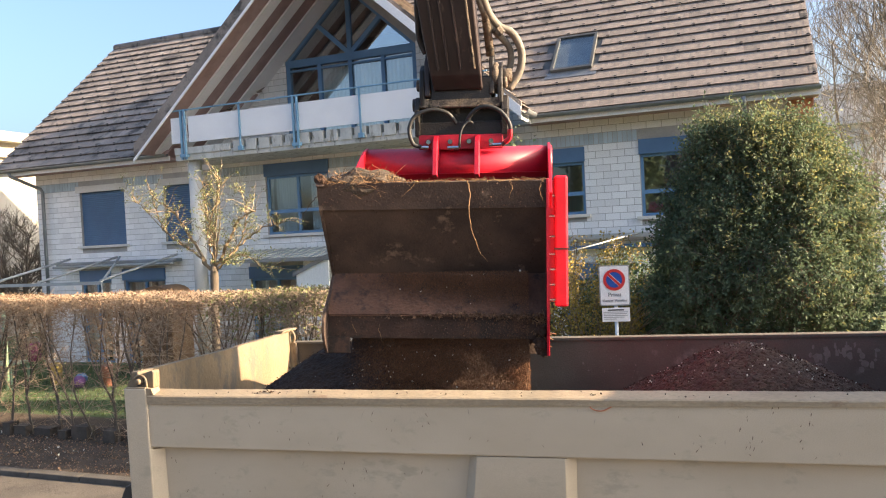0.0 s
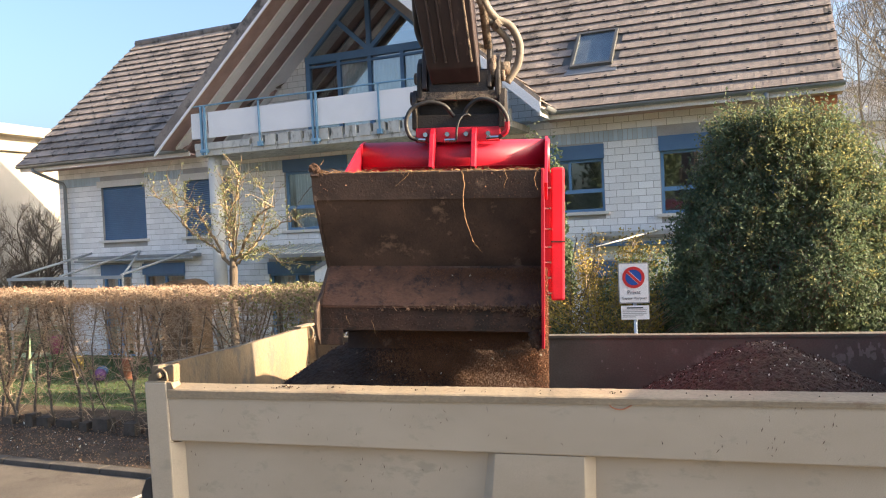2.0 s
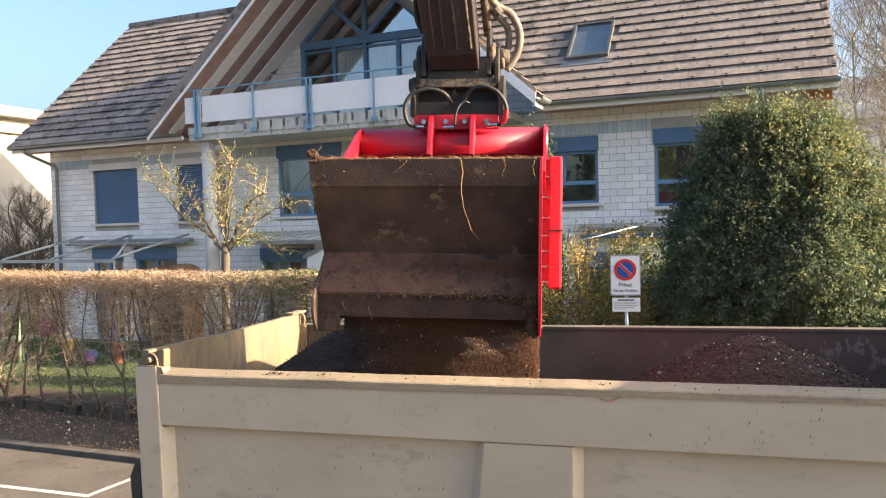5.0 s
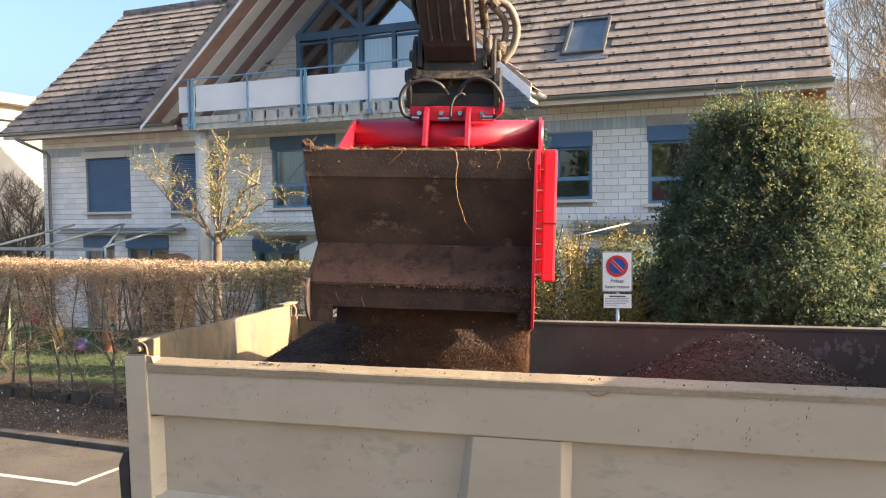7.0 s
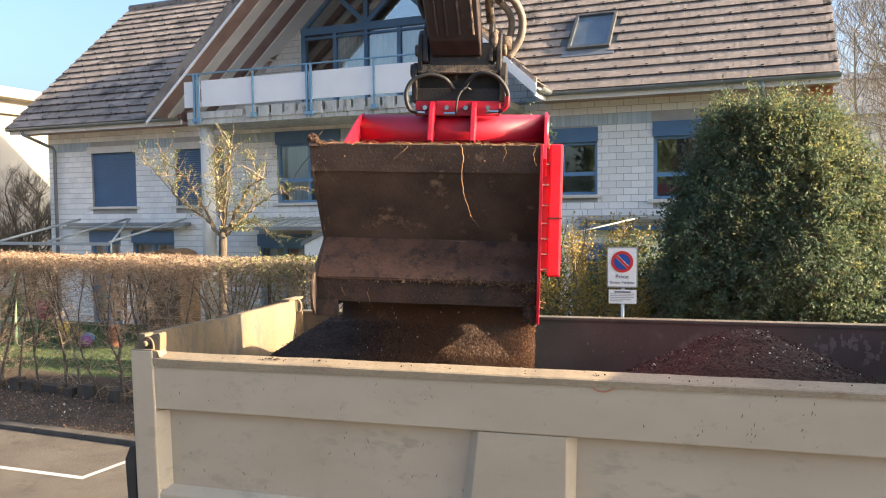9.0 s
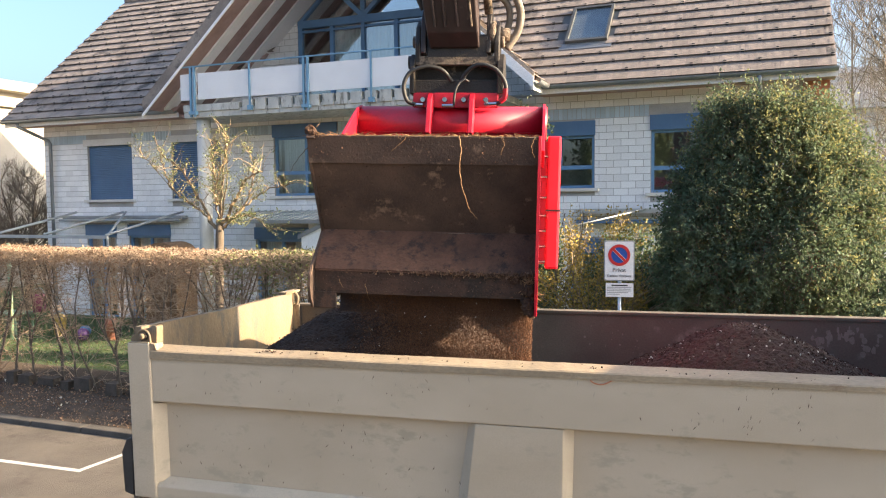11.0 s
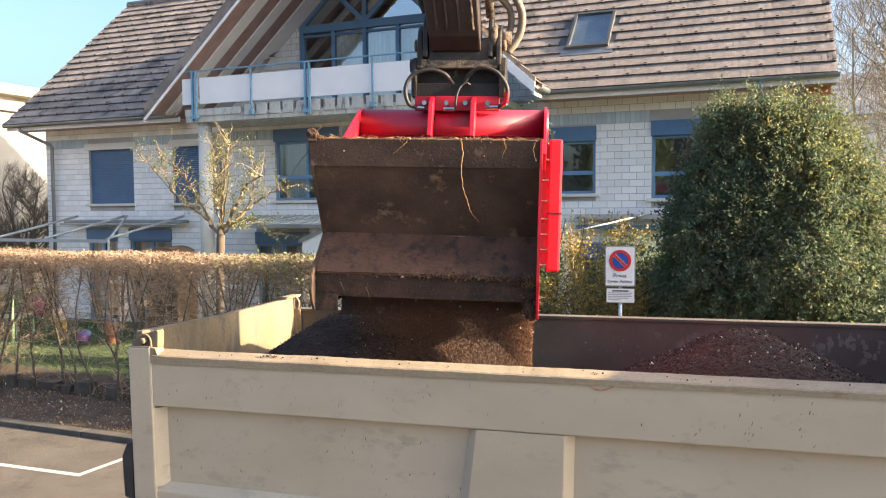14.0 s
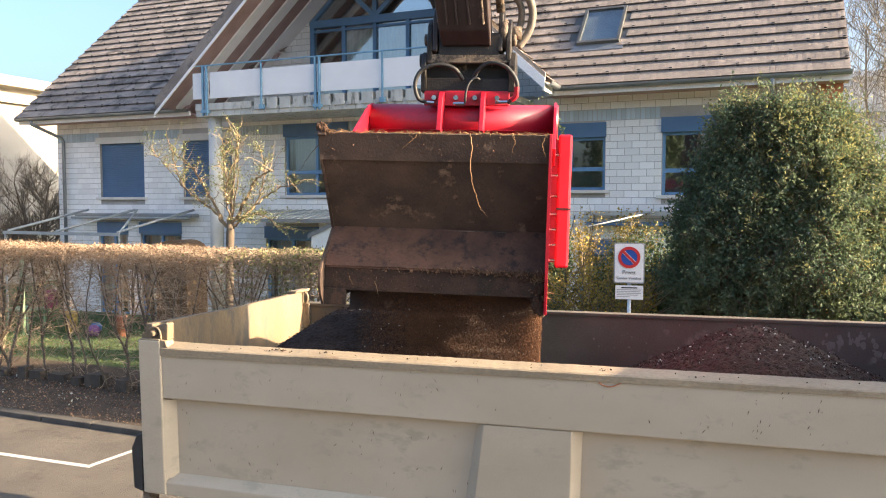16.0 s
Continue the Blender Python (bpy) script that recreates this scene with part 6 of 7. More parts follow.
def young_tree():
    t = thing("young_tree", pose(-9.38, 12.0, 0.36), "young pruned tree with first yellow-green leaves on the lawn", "tree")
    rng = np.random.default_rng(17)
    bm = tube(bmesh.new(), [(-9.40, 12, 0.33), (-9.39, 12.0, 1.2), (-9.37, 12.0, 2.2), (-9.36, 12.02, 2.72), (-9.34, 12.0, 2.95)], [0.11, 0.085, 0.074, 0.080, 0.060], 14)
    part("trunk", bm, M_TRUNK, t, "pale brown trunk", smooth=True)
    # each limb: its bends, its girth at the foot, and how leafy it is
    limbs = [([(-9.40, 12.00, 2.85), (-9.72, 11.90, 3.42), (-10.06, 11.85, 3.96), (-10.53, 11.85, 4.27)], 0.050, 1.0), ([(-9.43, 12.0, 2.85), (-9.93, 12.15, 3.21), (-10.65, 12.3, 3.59), (-10.91, 12.35, 3.98), (-11.11, 12.4, 4.45)], 0.040, 1.2),
             ([(-10.65, 12.3, 3.59), (-11.2, 12.3, 4.12), (-11.5, 12.3, 4.36)], 0.016, 1.4), ([(-9.35, 12.0, 2.88), (-9.24, 11.95, 3.49), (-9.09, 11.9, 4.22), (-9.02, 11.9, 4.57)], 0.052, 1.0),
             ([(-9.37, 12.0, 2.90), (-9.46, 12.2, 3.41), (-9.68, 12.3, 3.99), (-9.79, 12.35, 4.53)], 0.036, 1.2), ([(-9.32, 12.0, 2.90), (-9.25, 12.15, 3.9), (-9.28, 12.2, 4.51)], 0.028, 0.6),
             ([(-9.30, 12.0, 2.90), (-8.82, 11.8, 3.37), (-8.52, 11.7, 3.73), (-8.09, 11.65, 3.9)], 0.050, 1.0), ([(-9.28, 12.0, 2.86), (-8.92, 12.1, 3.21), (-8.38, 12.2, 3.57), (-7.9, 12.2, 3.68)], 0.034, 1.2),
             ([(-9.25, 12.0, 2.82), (-8.93, 11.8, 3.02), (-8.45, 11.7, 3.10), (-7.97, 11.7, 2.85)], 0.026, 1.8), ([(-9.24, 12.0, 2.90), (-9.02, 12.2, 3.13), (-8.81, 12.3, 3.61), (-8.75, 12.3, 4.09), (-8.94, 12.3, 4.42)], 0.034, 1.0),
             ([(-9.30, 12.0, 2.95), (-9.10, 11.6, 3.3), (-8.9, 11.4, 3.75), (-8.6, 11.3, 4.2)], 0.030, 1.2), ([(-9.42, 12.0, 2.95), (-9.6, 12.4, 3.2), (-9.9, 12.7, 3.7), (-10.2, 12.8, 4.1)], 0.030, 1.2)]
    segs, bud = [], []
    for ctrl, r, leafy in limbs:
        pts = [np.array(q) + rng.normal(size=3) * 0.012 for q in curve_pts(ctrl, 7)]
        n = len(pts)
        for k in range(n - 1):
            a, b = 0.72 * r * (1 - 0.62 * k / n), 0.72 * r * (1 - 0.62 * (k + 1) / n)
            segs.append((*pts[k], *pts[k + 1], a, b))
            if k < 4:
                continue
            for _ in range(1 + int(rng.random() < 0.75)):
                d = np.array([rng.normal() * 0.55, rng.normal() * 0.5, 0.75 + rng.normal() * 0.35])
                if leafy > 1.5:
                    d = np.array([0.6 + rng.normal() * 0.5, rng.normal() * 0.4, rng.normal() * 0.35 - 0.1])
                d /= np.linalg.norm(d)
                q, ln = pts[k + 1], rng.uniform(0.12, 0.48) * (1.4 if k > n - 4 else 1.0)
                for i in range(4):
                    e = q + d * ln / 4
                    segs.append((*q, *e, 0.0068 - 0.0012 * i, 0.006 - 0.0012 * i))
                    if rng.random() < 0.55 * leafy:
                        bud += [e + rng.normal(size=3) * 0.028 for _ in range(7 if i > 1 else 4)]
                    d = d + rng.normal(size=3) * 0.22
                    d /= np.linalg.norm(d)
                    q = e
    sticks("branchwork", segs, M_LIMB, t, "crooked pruned limbs")
    c = np.array(bud)
    leaves("new_foliage", c[c[:, 2] < 5.05], 0.030, M_BUD, t, "small yellow-green leaves", rng, droop=0.0)


def evergreen():
    b = thing("evergreen_bush", pose(0.2, 11.3, 0.2), "large dense evergreen bush with glossy leaves, lit yellow-green", "bush")
    rng = np.random.default_rng(51)
    # leafy sprays: each shoot starts in the crown and carries leaves along its length
    n = 13500
    th, z = rng.uniform(0, 2 * math.pi, n), 0.3 + rng.uniform(0.0, 1.0, n) * 4.22
    prof = np.interp(z, [0.2, 1.0, 1.7, 2.3, 2.8, 3.4, 4.0, 4.4, 4.6, 4.75], [0.80, 1.00, 1.20, 1.34, 1.38, 1.25, 0.96, 0.72, 0.52, 0.26])
    prof = prof * (1 + 0.12 * np.clip(np.cos(th), 0, 1) * np.clip((3.9 - z) / 1.5, 0, 1))
    lump = np.array([noise.fractal((math.cos(a) * 1.6, math.sin(a) * 1.6, zz * 1.2), 0.9, 2.2, 3) for a, zz in zip(th, z)])
    tuft = np.array([noise.noise((math.cos(a) * 6.0 + 9, math.sin(a) * 6.0, zz * 4.2)) for a, zz in zip(th, z)])
    depth = 1.0 - np.abs(rng.normal(size=n)) * 0.13
    r = prof * (0.94 + 0.30 * lump + 0.20 * tuft) * depth
    base = np.stack([0.16 + r * np.cos(th), 11.35 + r * np.sin(th) * 0.85, z + 0.10 * lump], 1)
    d = np.stack([np.cos(th) * 0.55, np.sin(th) * 0.55, np.full(n, 0.55)], 1) + rng.normal(size=(n, 3)) * 0.45
    d /= np.linalg.norm(d, axis=1, keepdims=True)
    ln = rng.uniform(0.10, 0.36, n) * np.where(base[:, 2] > 3.7, 1.35, 1.0)
    m = 14
    step = np.tile(np.linspace(0.1, 1.0, m), n)[:, None]
    base[:, 0] += 0.05
    c = np.repeat(base, m, 0) + np.repeat(d * ln[:, None], m, 0) * step + rng.normal(size=(n * m, 3)) * 0.024
    # The young share rises upward and sunward, so leaf colour stands for sunlight.
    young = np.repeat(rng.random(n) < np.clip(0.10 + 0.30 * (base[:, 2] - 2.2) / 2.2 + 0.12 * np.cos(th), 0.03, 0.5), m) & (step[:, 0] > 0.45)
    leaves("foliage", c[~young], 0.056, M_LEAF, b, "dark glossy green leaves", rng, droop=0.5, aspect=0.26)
    leaves("young_foliage", c[young], 0.052, M_LEAFY, b, "yellow-green leaves, placed sunward to stand for sunlight", rng, droop=0.1, aspect=0.24)
    segs = []
    for k in range(14):
        a = k * 2.4
        s, _ = branching(rng, (0.16 + 0.12 * math.cos(a), 11.35 + 0.12 * math.sin(a), 0.0), (math.cos(a) * 0.35, math.sin(a) * 0.3, 1.0), 1.7, 0.05, 2, spread=0.4, kids=2, up=0.3)
        segs += [q for q in s if abs(q[3] - 0.16) < 0.75 and abs(q[4] - 11.35) < 0.65 and q[5] < 4.0]
    q = np.arange(0, n, 2)
    segs += [(*a, *b2, 0.004, 0.002) for a, b2 in zip(base[q] - d[q] * 0.12, base[q] + d[q] * ln[q][:, None])]
    sticks("branchwork", segs, M_BARKD, b, "dark inner branches")


def forsythia():
    f = thing("forsythia", pose(-2.28, 12.0, 0.1), "yellow flowering forsythia shrub with arching stems", "shrub")
    rng = np.random.default_rng(60)
    segs, fl = [], []
    for k in range(125):
        a = rng.uniform(0, 6.28)
        p = np.array([-2.28 + rng.normal() * 0.20, 12.0 + rng.normal() * 0.12, 0.1])
        d = np.array([math.cos(a) * 0.26, math.sin(a) * 0.2, 1.0])
        for i in range(15):
            q = p + d / np.linalg.norm(d) * 0.225
            segs.append((*p, *q, 0.012 - 0.0006 * i, 0.0115 - 0.0006 * i))
            if i > 3:
                for _ in range(26 if i > 7 else 14):
                    fl.append(q + rng.normal(size=3) * 0.085)
            d = d + np.array([math.cos(a) * 0.07 + rng.normal() * 0.10, math.sin(a) * 0.05 + rng.normal() * 0.06, -0.03])
            p = q
    sticks("stem_tangle", [q for q in segs if q[4] > 10.75], M_BARK, f, "thin arching stems")
    leaves("blossom", [q for q in fl if q[2] < 3.25 and q[1] > 10.75 and q[0] < -1.4], 0.036, M_FORS, f, "yellow blossom", rng, droop=0)


def leafy_shrub(x, y, z, rx, rz, n, seed, label, leaf=None, size=0.07):
    s = thing("shrub", pose(x, y, 0.1), label, "shrub")
    rng = np.random.default_rng(seed)
    d = rng.normal(size=(n, 3))
    d /= np.linalg.norm(d, axis=1, keepdims=True)
    lump = np.array([noise.fractal(tuple(q * 2.1 + seed), 0.9, 2.1, 4) for q in d])
    r = (1 - np.abs(rng.normal(size=n)) * 0.25) * (1 + 0.45 * lump)
    c = np.array([x, y, z]) + d * r[:, None] * (rx, rx, rz)
    c[:, 2] = np.maximum(c[:, 2], 0.1)
    leaves("foliage", c, size, leaf or M_LEAF, s, "small green leaves", rng)
    segs = []
    for k in range(7):
        a = k * 0.9
        q, _ = branching(rng, (x, y, 0.0), (math.cos(a) * 0.25, math.sin(a) * 0.25, 1), z * 0.7, 0.025, 1, spread=0.35, kids=2, up=0.4)
        segs += q
    sticks("stem_tangle", segs, M_BARKD, s, "thin dark stems")


def bare_tree(x, y, height, seed, name, label, droop=False, width=0.5, r=0.12, depth=4, mtl=None, kids=3):
    t = thing(name, pose(x, y, 0), label, "tree")
    rng = np.random.default_rng(seed)
    segs, tips, stem = [], [], []
    p = np.array([x, y, 0.0])
    d = np.array([0, 0, 1.0])
    n = 9
    for i in range(n):
        q = p + d * height * 0.8 / n
        k = r * (1 - 0.085 * i)
        stem.append((*p, *q, k, k * 0.92))
        if i > 1:
            for _ in range(3):
                a = rng.uniform(0, 6.28)
                s, tp = branching(rng, q, (math.cos(a) * width * 1.6, math.sin(a) * width * 1.6, 0.8), height * 0.20 * (1 - i * 0.05), k * 0.42, depth - 2, spread=0.5, kids=kids, up=0.22, bend=0.3)
                segs += s
                tips += tp
        p = q
        d = d + np.array([rng.normal() * 0.07, rng.normal() * 0.07, 0.1])
        d /= np.linalg.norm(d)
    if droop:
        for q in tips:
            for _ in range(4):
                a, dd = np.array(q), np.array([rng.normal() * 0.5, rng.normal() * 0.5, -0.2])
                for _ in range(5):
                    b = a + dd * 0.22
                    segs.append((*a, *b, 0.0055, 0.004))
                    dd = dd * 0.75 + np.array([rng.normal() * 0.08, rng.normal() * 0.08, -0.35])
                    a = b
    sticks("trunk", stem, mtl or M_BARKD, t, "slim bare trunk")
    sticks("branchwork", segs, mtl or M_BARKD, t, "bare branches and twigs")


# ---- sign ----
def letters(text, size, m, material, parent, name):
    cu = bpy.data.curves.new("text", "FONT")
    cu.body, cu.size, cu.align_x, cu.align_y, cu.extrude = text, size, "CENTER", "CENTER", 0.0008
    ob = bpy.data.objects.new("text", cu)
    me = bpy.data.meshes.new_from_object(ob)
    bpy.data.objects.remove(ob)
    bpy.data.curves.remove(cu)
    me.transform(m)
    me.materials.clear()
    me.materials.append(material)
    o = new(name, me)
    o.parent = parent
    return o


def disc(r0, r1, z0, z1, n=48):
    bm = bmesh.new()
    rings = []
    for r, z in ((r0, z0), (r1, z0), (r1, z1), (r0, z1)):
        rings.append([bm.verts.new((r * math.cos(2 * math.pi * k / n), r * math.sin(2 * math.pi * k / n), z)) for k in range(n)] if r > 0 else None)
    idx = [(0, 1), (1, 2), (2, 3), (3, 0)]
    for a, b in idx:
        if rings[a] and rings[b]:
            for k in range(n):
                bm.faces.new((rings[a][k], rings[a][(k + 1) % n], rings[b][(k + 1) % n], rings[b][k]))
    if r0 == 0:
        bm.faces.new(rings[1][::-1])
        bm.faces.new(rings[2])
    return bm


def rounded(w, h, r, z0, z1):
    pts = []
    for cx, cy, a0 in ((w - r, h - r, 0), (r - w, h - r, 90), (r - w, r - h, 180), (w - r, r - h, 270)):
        pts += [(cx + r * math.cos(radians(a0 + a)), cy + r * math.sin(radians(a0 + a))) for a in (0, 30, 60, 90)]
    return prism(pts, "z", z0, z1)


def sign():
    s = thing("parking_sign", pose(-1.515, 9.9, 0.2), "white private no-parking sign on a grey post", "sign")
    face = pose(0.0, -0.04, 2.343, 90, 0, 8)

    def put(name, bm, mtl, label="", parent=None, m=face):
        bmesh.ops.transform(bm, matrix=m, verts=bm.verts)
        return part(name, bm, mtl, parent or s, label, local=True)

    part("post", tube(bmesh.new(), [(0, 0, -0.2), (0, 0, 2.58)], 0.024, 12), M_GALV, s, "grey steel post", local=True, smooth=True)
    panel = put("panel", rounded(0.190, 0.257, 0.025, -0.012, 0.0), M_SIGNG, "grey edged sign panel")
    put("panel_face", rounded(0.176, 0.243, 0.018, 0.001, 0.003), M_SIGNW, "white sign face", panel)
    c = face @ Matrix.Translation((0, 0.072, 0.0))
    put("blue_disc", disc(0, 0.106, 0.004, 0.006), M_SIGNB, "blue disc", panel, c)
    put("red_ring", disc(0.100, 0.137, 0.007, 0.009), M_SIGNR, "red ring", panel, c)
    put("red_bar", boxed(-0.105, -0.016, 0.0095, 0.105, 0.016, 0.0115, Matrix.Rotation(-math.pi / 4, 4, "Z")), M_SIGNR, "red diagonal bar", panel, c)
    put("white_edge", boxed(-0.105, -0.021, 0.0068, 0.105, 0.021, 0.0078, Matrix.Rotation(-math.pi / 4, 4, "Z")), M_SIGNW, "thin white edging", panel, c)
    letters("Privat", 0.072, face @ Matrix.Translation((0, -0.118, 0.006)), M_INK, panel, "writing")
    letters("Ganzer Vorplatz", 0.046, face @ Matrix.Translation((0, -0.192, 0.006)), M_INK, panel, "writing")
    f2 = pose(0.005, -0.04, 1.97, 90, 0, 8)
    small = put("small_panel", rounded(0.172, 0.088, 0.004, -0.006, 0.0), M_SIGNW, "small white text panel", None, f2)
    put("text_bar", boxed(-0.10, 0.052, 0.001, 0.10, 0.068, 0.003), M_INK, "heading bar", small, f2)
    for k, w in enumerate((0.15, 0.145, 0.15, 0.13, 0.08)):
        put("text_bar", boxed(-0.155, 0.030 - k * 0.022, 0.001, -0.155 + 2 * w, 0.038 - k * 0.022, 0.003), M_INKG, "unreadable text line", small, f2)
    part("clamp", boxed(-0.035, -0.04, 2.40, 0.035, 0.03, 2.43), M_GALV, s, local=True)


# ---- garden things ----
def garden_things():
    w = thing("wicker_hut", pose(-12.24, 14.0, 0.36), "brown wicker garden hut with rounded top on the lawn", "garden hut")
    arc = [(-12.68, 0.36), (-11.80, 0.36), (-11.80, 2.25)] + [(-12.24 + 0.44 * math.cos(a), 2.25 + 0.22 * math.sin(a)) for a in np.linspace(0.2, math.pi - 0.2, 9)] + [(-12.68, 2.25)]
    part("shell", prism(arc, "y", 13.6, 14.3, 0.02), M_WICKER, w, "woven brown shell")
    for k in range(14):
        z = 0.5 + k * 0.13
        part("wicker_band", tube(bmesh.new(), [(-12.69, 13.59, z), (-11.79, 13.59, z)], 0.018, 6), M_WICKER, w)
    table = thing("toy_table", pose(-16.0, 12.9, 0.36), "mint green plastic child table on the lawn", "table")
    part("tabletop", boxed(-16.4, 12.6, 0.80, -15.6, 13.2, 0.84, bevel=0.01), M_GREENP, table)
    for x in (-16.35, -15.69):
        for y in (12.65, 13.11):
            part("leg", boxed(x, y, 0.34, x + 0.04, y + 0.04, 0.80), M_GREENP, table)

    def bin_thing(name, x, y, r, hgt, mtl, label, z=0.34):
        t = thing(name, pose(x, y, z), label, "toy")
        part("tub", tube(bmesh.new(), [(x, y, z), (x, y, z + hgt * 0.9), (x, y, z + hgt)], [r * 0.78, r, r * 1.06], 20), mtl, t, smooth=True)
        part("handle", tube(bmesh.new(), [(x + r * math.cos(a), y, z + hgt + r * 0.8 * math.sin(a)) for a in np.linspace(0, math.pi, 10)], 0.012, 6), M_INKG, t)

    def ball(x, y, r, mtl, label, z):
        t = thing("toy_ball", pose(x, y, z), label, "toy")
        bm = bmesh.new()
        bmesh.ops.create_uvsphere(bm, u_segments=20, v_segments=12, radius=r)
        part("skin", bm, mtl, t, local=True, smooth=True)
        part("valve", tube(bmesh.new(), [(0, -r - 0.002, 0), (0, -r + 0.01, 0)], 0.012, 8), M_INK, t, local=True)

    bin_thing("toy_tub", -15.4, 13.1, 0.17, 0.42, M_PINK, "pink plastic toy tub on the table", 0.845)
    bin_thing("toy_tub", -14.55, 12.9, 0.15, 0.50, M_YELLOW, "yellow plastic toy tub on the lawn", 0.34)
    bin_thing("toy_tub", -12.95, 12.8, 0.13, 0.50, M_ORANGEP, "tall orange plastic tub on the lawn", 0.34)
    ball(-13.55, 12.6, 0.14, M_PURPLE, "purple toy ball on the lawn", 0.49)
    ball(-13.9, 13.0, 0.13, M_SHUTTER, "dark blue toy ball on the lawn", 0.48)
    pole = thing("swing_post", pose(-15.2, 12.2, 0.36), "pale green swing post on the lawn", "post")
    part("upright", tube(bmesh.new(), [(-15.2, 12.2, 0.30), (-15.2, 12.2, 2.5)], 0.045, 10), M_GREENP, pole, smooth=True)
    part("foot", boxed(-15.28, 12.12, 0.33, -15.12, 12.28, 0.37), M_GREENP, pole)


# ---- surroundings ----
def building(name, x0, y0, x1, y1, top, mtl, label, rows, cols, slab=0.5):
    b = thing(name, pose((x0 + x1) / 2, (y0 + y1) / 2, 0), label, "building")
    part("wall", boxed(x0, y0, -0.1, x1, y1, top), mtl, b)
    part("roof", boxed(x0 - slab, y0 - slab, top, x1 + slab, y1 + slab, top + 0.35), mtl, b, "flat roof slab")
    part("cornice", boxed(x0 - slab * 0.4, y0 - slab * 0.4, top - 0.55, x1 + slab * 0.4, y1 + slab * 0.4, top - 0.30), mtl, b, "projecting cornice")
    for side in ("x", "y"):
        for r in range(rows):
            for c in range(cols):
                z = 0.9 + r * 2.75
                if z + 1.4 > top - 0.7:
                    continue
                if side == "x":
                    y = y0 + (y1 - y0) * (c + 0.35) / cols
                    w = part("window", boxed(x1 - 0.05, y, z, x1 + 0.05, y + 1.2, z + 1.4), M_WHITE, b, "white window frame")
                    part("pane", boxed(x1 + 0.045, y + 0.1, z + 0.1, x1 + 0.06, y + 1.1, z + 1.3), M_ROOM, w)
                else:
                    x = x0 + (x1 - x0) * (c + 0.3) / cols
                    w = part("window", boxed(x, y0 - 0.05, z, x + 1.2, y0 + 0.05, z + 1.4), M_WHITE, b, "white window frame")
                    part("pane", boxed(x + 0.1, y0 - 0.06, z + 0.1, x + 1.1, y0 - 0.045, z + 1.3), M_ROOM, w)


def motions():
    walk(BUCKET_OB, [(t, swayed(s, u, tip, lean)) for t, s, u, tip, lean in SWAY])
    walk(ARM_OB, [(t, swayed(s, u)) for t, s, u, tip, lean in SWAY])
    base = BUCKET @ Matrix.Translation((-0.72, -0.62, -0.78))
    drops = [(0.0, 0.142, -0.094 + 0.05), (0.6, 0.06, -0.094 + 0.04), (0.9, 0.05, -0.105), (1.3, 0.03, -0.20), (2.0, -0.04, -0.32), (4.0, -0.02, -0.36), (16.0, 0.0, -0.36)]
    walk(CLOD_OB, [(t, Matrix.Translation((s * 0.925 * SIZE, s * 0.381 * SIZE, u * SIZE)) @ base @ Matrix.Translation((0, -1.3 * min(u + 0.05, 0.0), 0))) for t, s, u in drops])
    cycle, n = 17 / 30, 4
    for k, ob in enumerate(GRAINS + CHIPS):
        rows, t = [], -(k % n) * cycle / n
        top, low = BUCKET @ Matrix.Translation((0, 0, -1.50)), BUCKET @ Matrix.Translation((0, 0, -2.62))
        while t < 16.0:
            for tt, a in ((t, 0.0), (t + cycle - 1 / 30, 1.0)):
                if -0.001 <= tt <= 16.0:
                    rows.append((tt, top.lerp(low, a)))
            t += cycle
        if rows[0][0] > 0.01:
            part_way = 1 - rows[0][0] / (cycle - 1 / 30)
            rows.insert(0, (0.0, top.lerp(low, min(max(part_way, 0), 1))))
        if rows[-1][0] < 15.99:
            rows.append((16.0, top.lerp(low, min((16.0 - (t - cycle)) / (cycle - 1 / 30), 1.0))))
        walk(ob, rows)


ground()
house()
awning()
truck()
heap(1.48, 1.42, 0.125, 0.65, 1.30, 0.48, 0.50, 2, M_PEAT, "dark heap of sifted soil in the truck bed under the bucket", reach=2.0, chips=110)
heap(4.22, 1.60, 0.020, 0.50, 0.50, 0.46, 0.06, 7, M_BROWNSOIL, "low brown soil heap with pale chips in the truck bed", rough=0.022, chips=520)
BUCKET_OB = bucket()
ARM_OB = arm()
CLOD_OB = clod()
GRAINS = [falling(s) for s in (31, 32, 33, 34)]
CHIPS = [falling(s, True) for s in (41, 42, 43, 44)]
hedge()
young_tree()
evergreen()
forsythia()
leafy_shrub(-3.35, 12.6, 2.6, 0.42, 2.1, 9000, 71, "tall slim green shrub beside the house")
leafy_shrub(-2.75, 11.3, 0.8, 0.5, 0.8, 7000, 72, "low dark green shrub beside the sign")
leafy_shrub(-3.4, 12.0, 1.0, 0.8, 1.1, 7000, 73, "dark green shrub in front of the porch")
bare_tree(-18.9, 15.7, 4.6, 81, "bare_shrub", "tall bare shrub beside the house", width=0.6, r=0.08, mtl=M_TRUNK, kids=4)
bare_tree(-19.7, 16.4, 4.8, 82, "bare_shrub", "tall bare shrub beside the house", width=0.6, r=0.08, mtl=M_TRUNK, kids=4)
bare_tree(-20.6, 17.2, 5.0, 84, "bare_shrub", "tall bare shrub beside the house", width=0.6, r=0.08, mtl=M_TRUNK, kids=4)
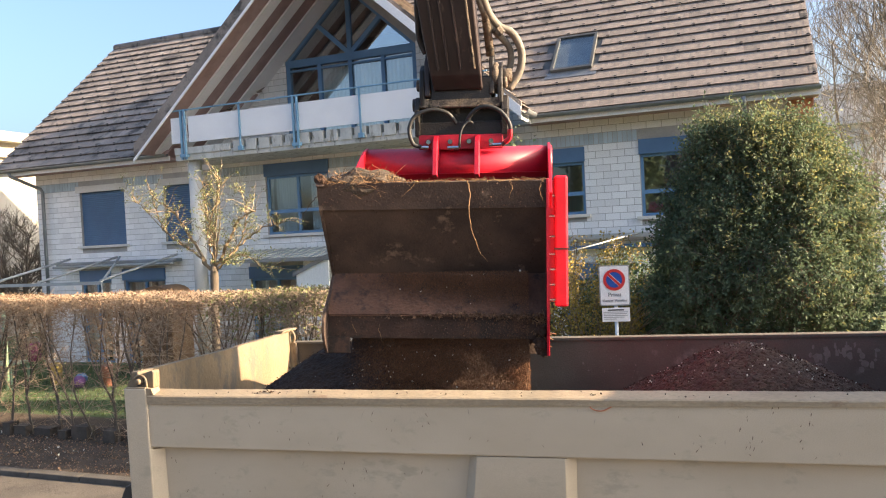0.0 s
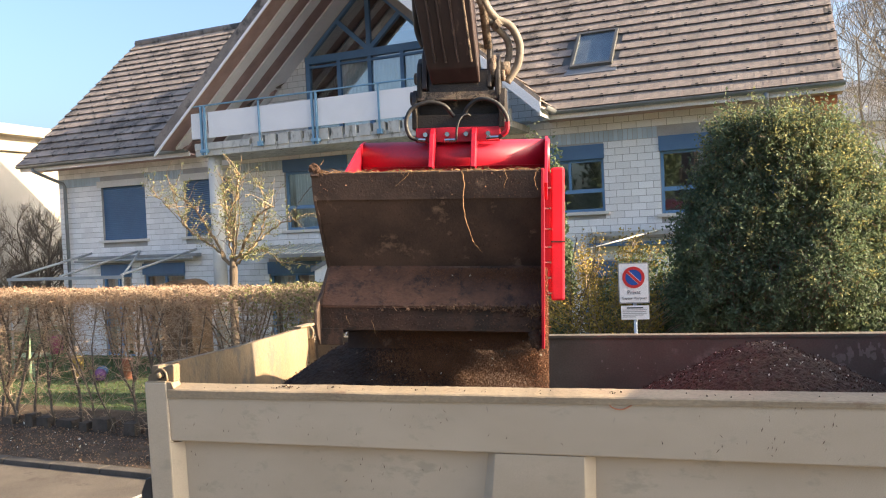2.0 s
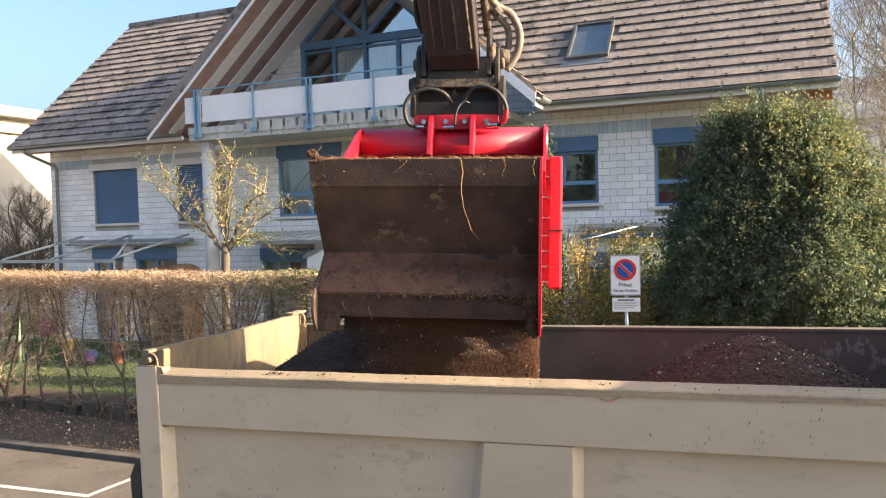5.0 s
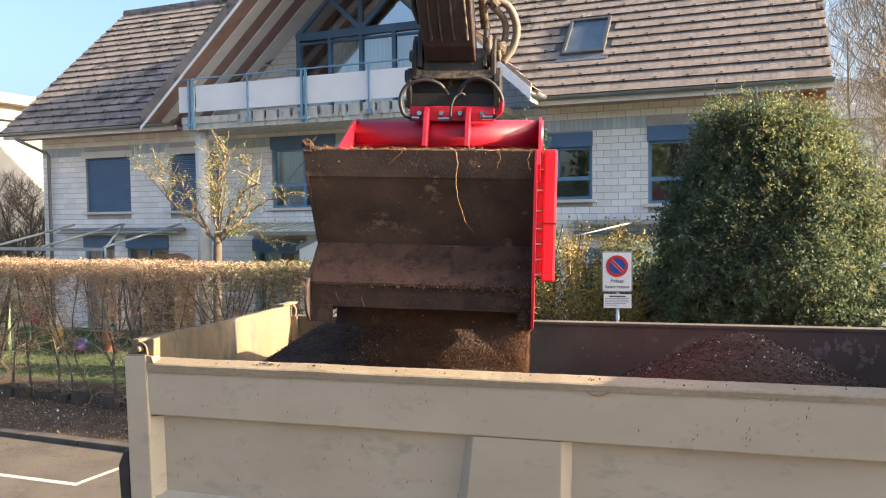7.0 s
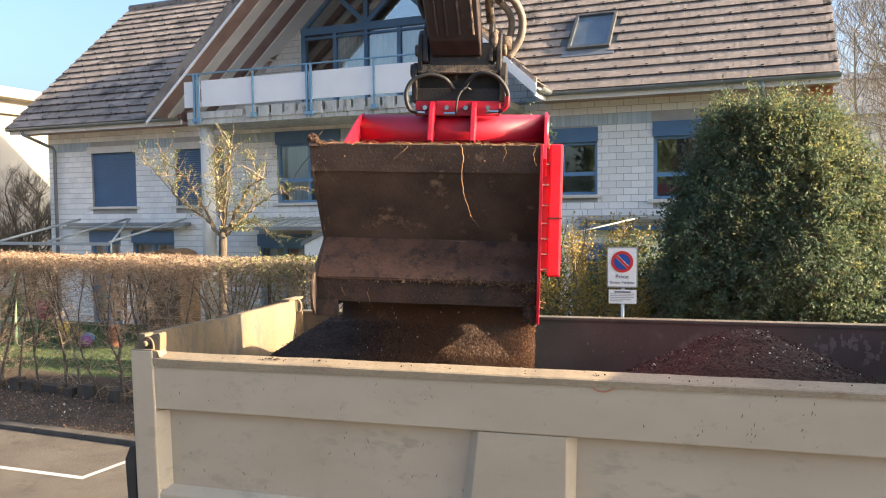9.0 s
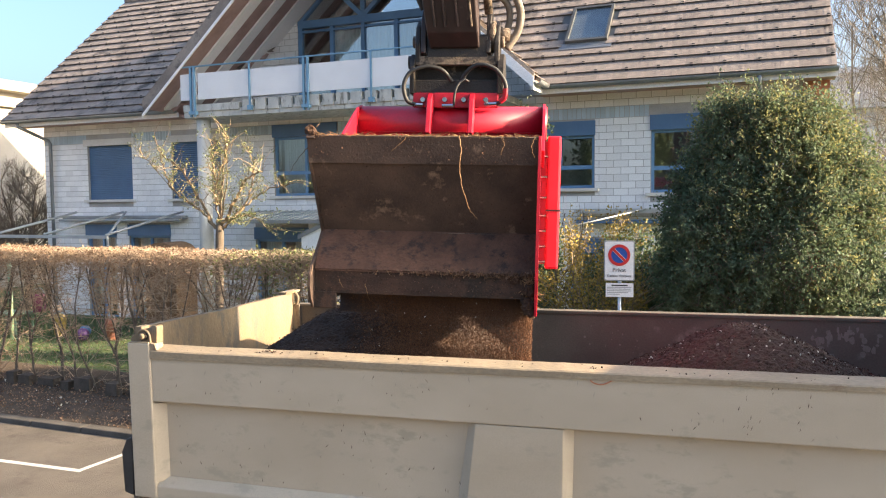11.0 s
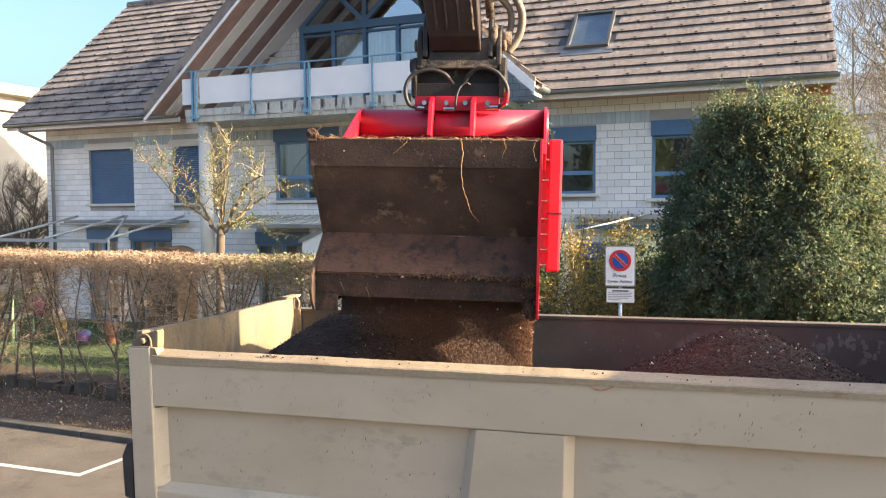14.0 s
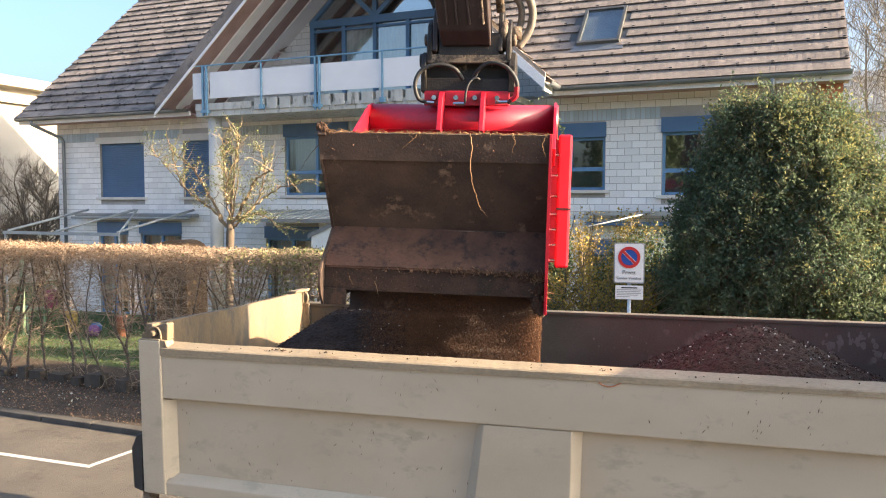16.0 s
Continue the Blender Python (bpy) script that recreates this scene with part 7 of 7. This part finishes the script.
bare_tree(-18.6, 17.6, 4.2, 87, "bare_shrub", "tall bare shrub beside the house", width=0.6, r=0.07, mtl=M_TRUNK, kids=4)
bare_tree(-19.4, 14.9, 3.6, 88, "bare_shrub", "tall bare shrub beside the house", width=0.6, r=0.07, mtl=M_TRUNK, kids=4)
bare_tree(-20.9, 15.8, 4.4, 89, "bare_shrub", "tall bare shrub beside the house", width=0.6, r=0.07, mtl=M_TRUNK, kids=4)
bare_tree(5.2, 23.5, 13.5, 83, "birch_tree", "bare birch with fine drooping twigs behind the house", droop=True, width=0.45, r=0.15, mtl=M_TWIG, kids=4)
bare_tree(3.6, 20.5, 7.0, 86, "bare_tree", "bare tree beside the house corner", width=0.55, r=0.09, mtl=M_TWIG)
leafy_shrub(-1.95, 13.3, 1.35, 0.95, 1.35, 14000, 75, "dark green shrub behind the flowering shrub", None, 0.06)
leafy_shrub(-1.25, 12.5, 1.2, 0.75, 1.35, 9000, 74, "dark green shrub between the sign and the large bush")
bare_tree(3.0, 21.5, 9.5, 96, "bare_tree", "bare tree with fine twigs beside the house", width=0.45, r=0.07, mtl=M_TWIG)
sign()
garden_things()
building("apartment_building", -37.0, 10.0, -25.0, 40.0, 7.45, M_CREAM, "cream rendered apartment building with flat roof", 3, 2)
building("apartment_building", 3.6, 38.0, 16.0, 50.0, 7.2, M_WHITEB, "white flat-roofed apartment building", 3, 4)
building("apartment_building", 2.5, 58.0, 30.0, 72.0, 11.6, M_WHITEB, "tall pale apartment building", 5, 6)
leafy_shrub(-7.0, -17.0, 5.0, 3.2, 4.6, 9000, 91, "tall garden tree across the yard", None, 0.32)
leafy_shrub(3.5, -18.0, 5.4, 3.0, 4.8, 9000, 92, "tall garden tree across the yard", None, 0.32)
leafy_shrub(-14.5, -19.0, 4.6, 3.0, 4.4, 9000, 93, "tall garden tree across the yard", None, 0.32)
# Added out of view on the sun side; shades the large bush's lower part.
leafy_shrub(3.9, 11.9, 1.6, 1.3, 1.75, 14000, 95, "unseen green shrub added to shade the large bush", None, 0.09)
motions()
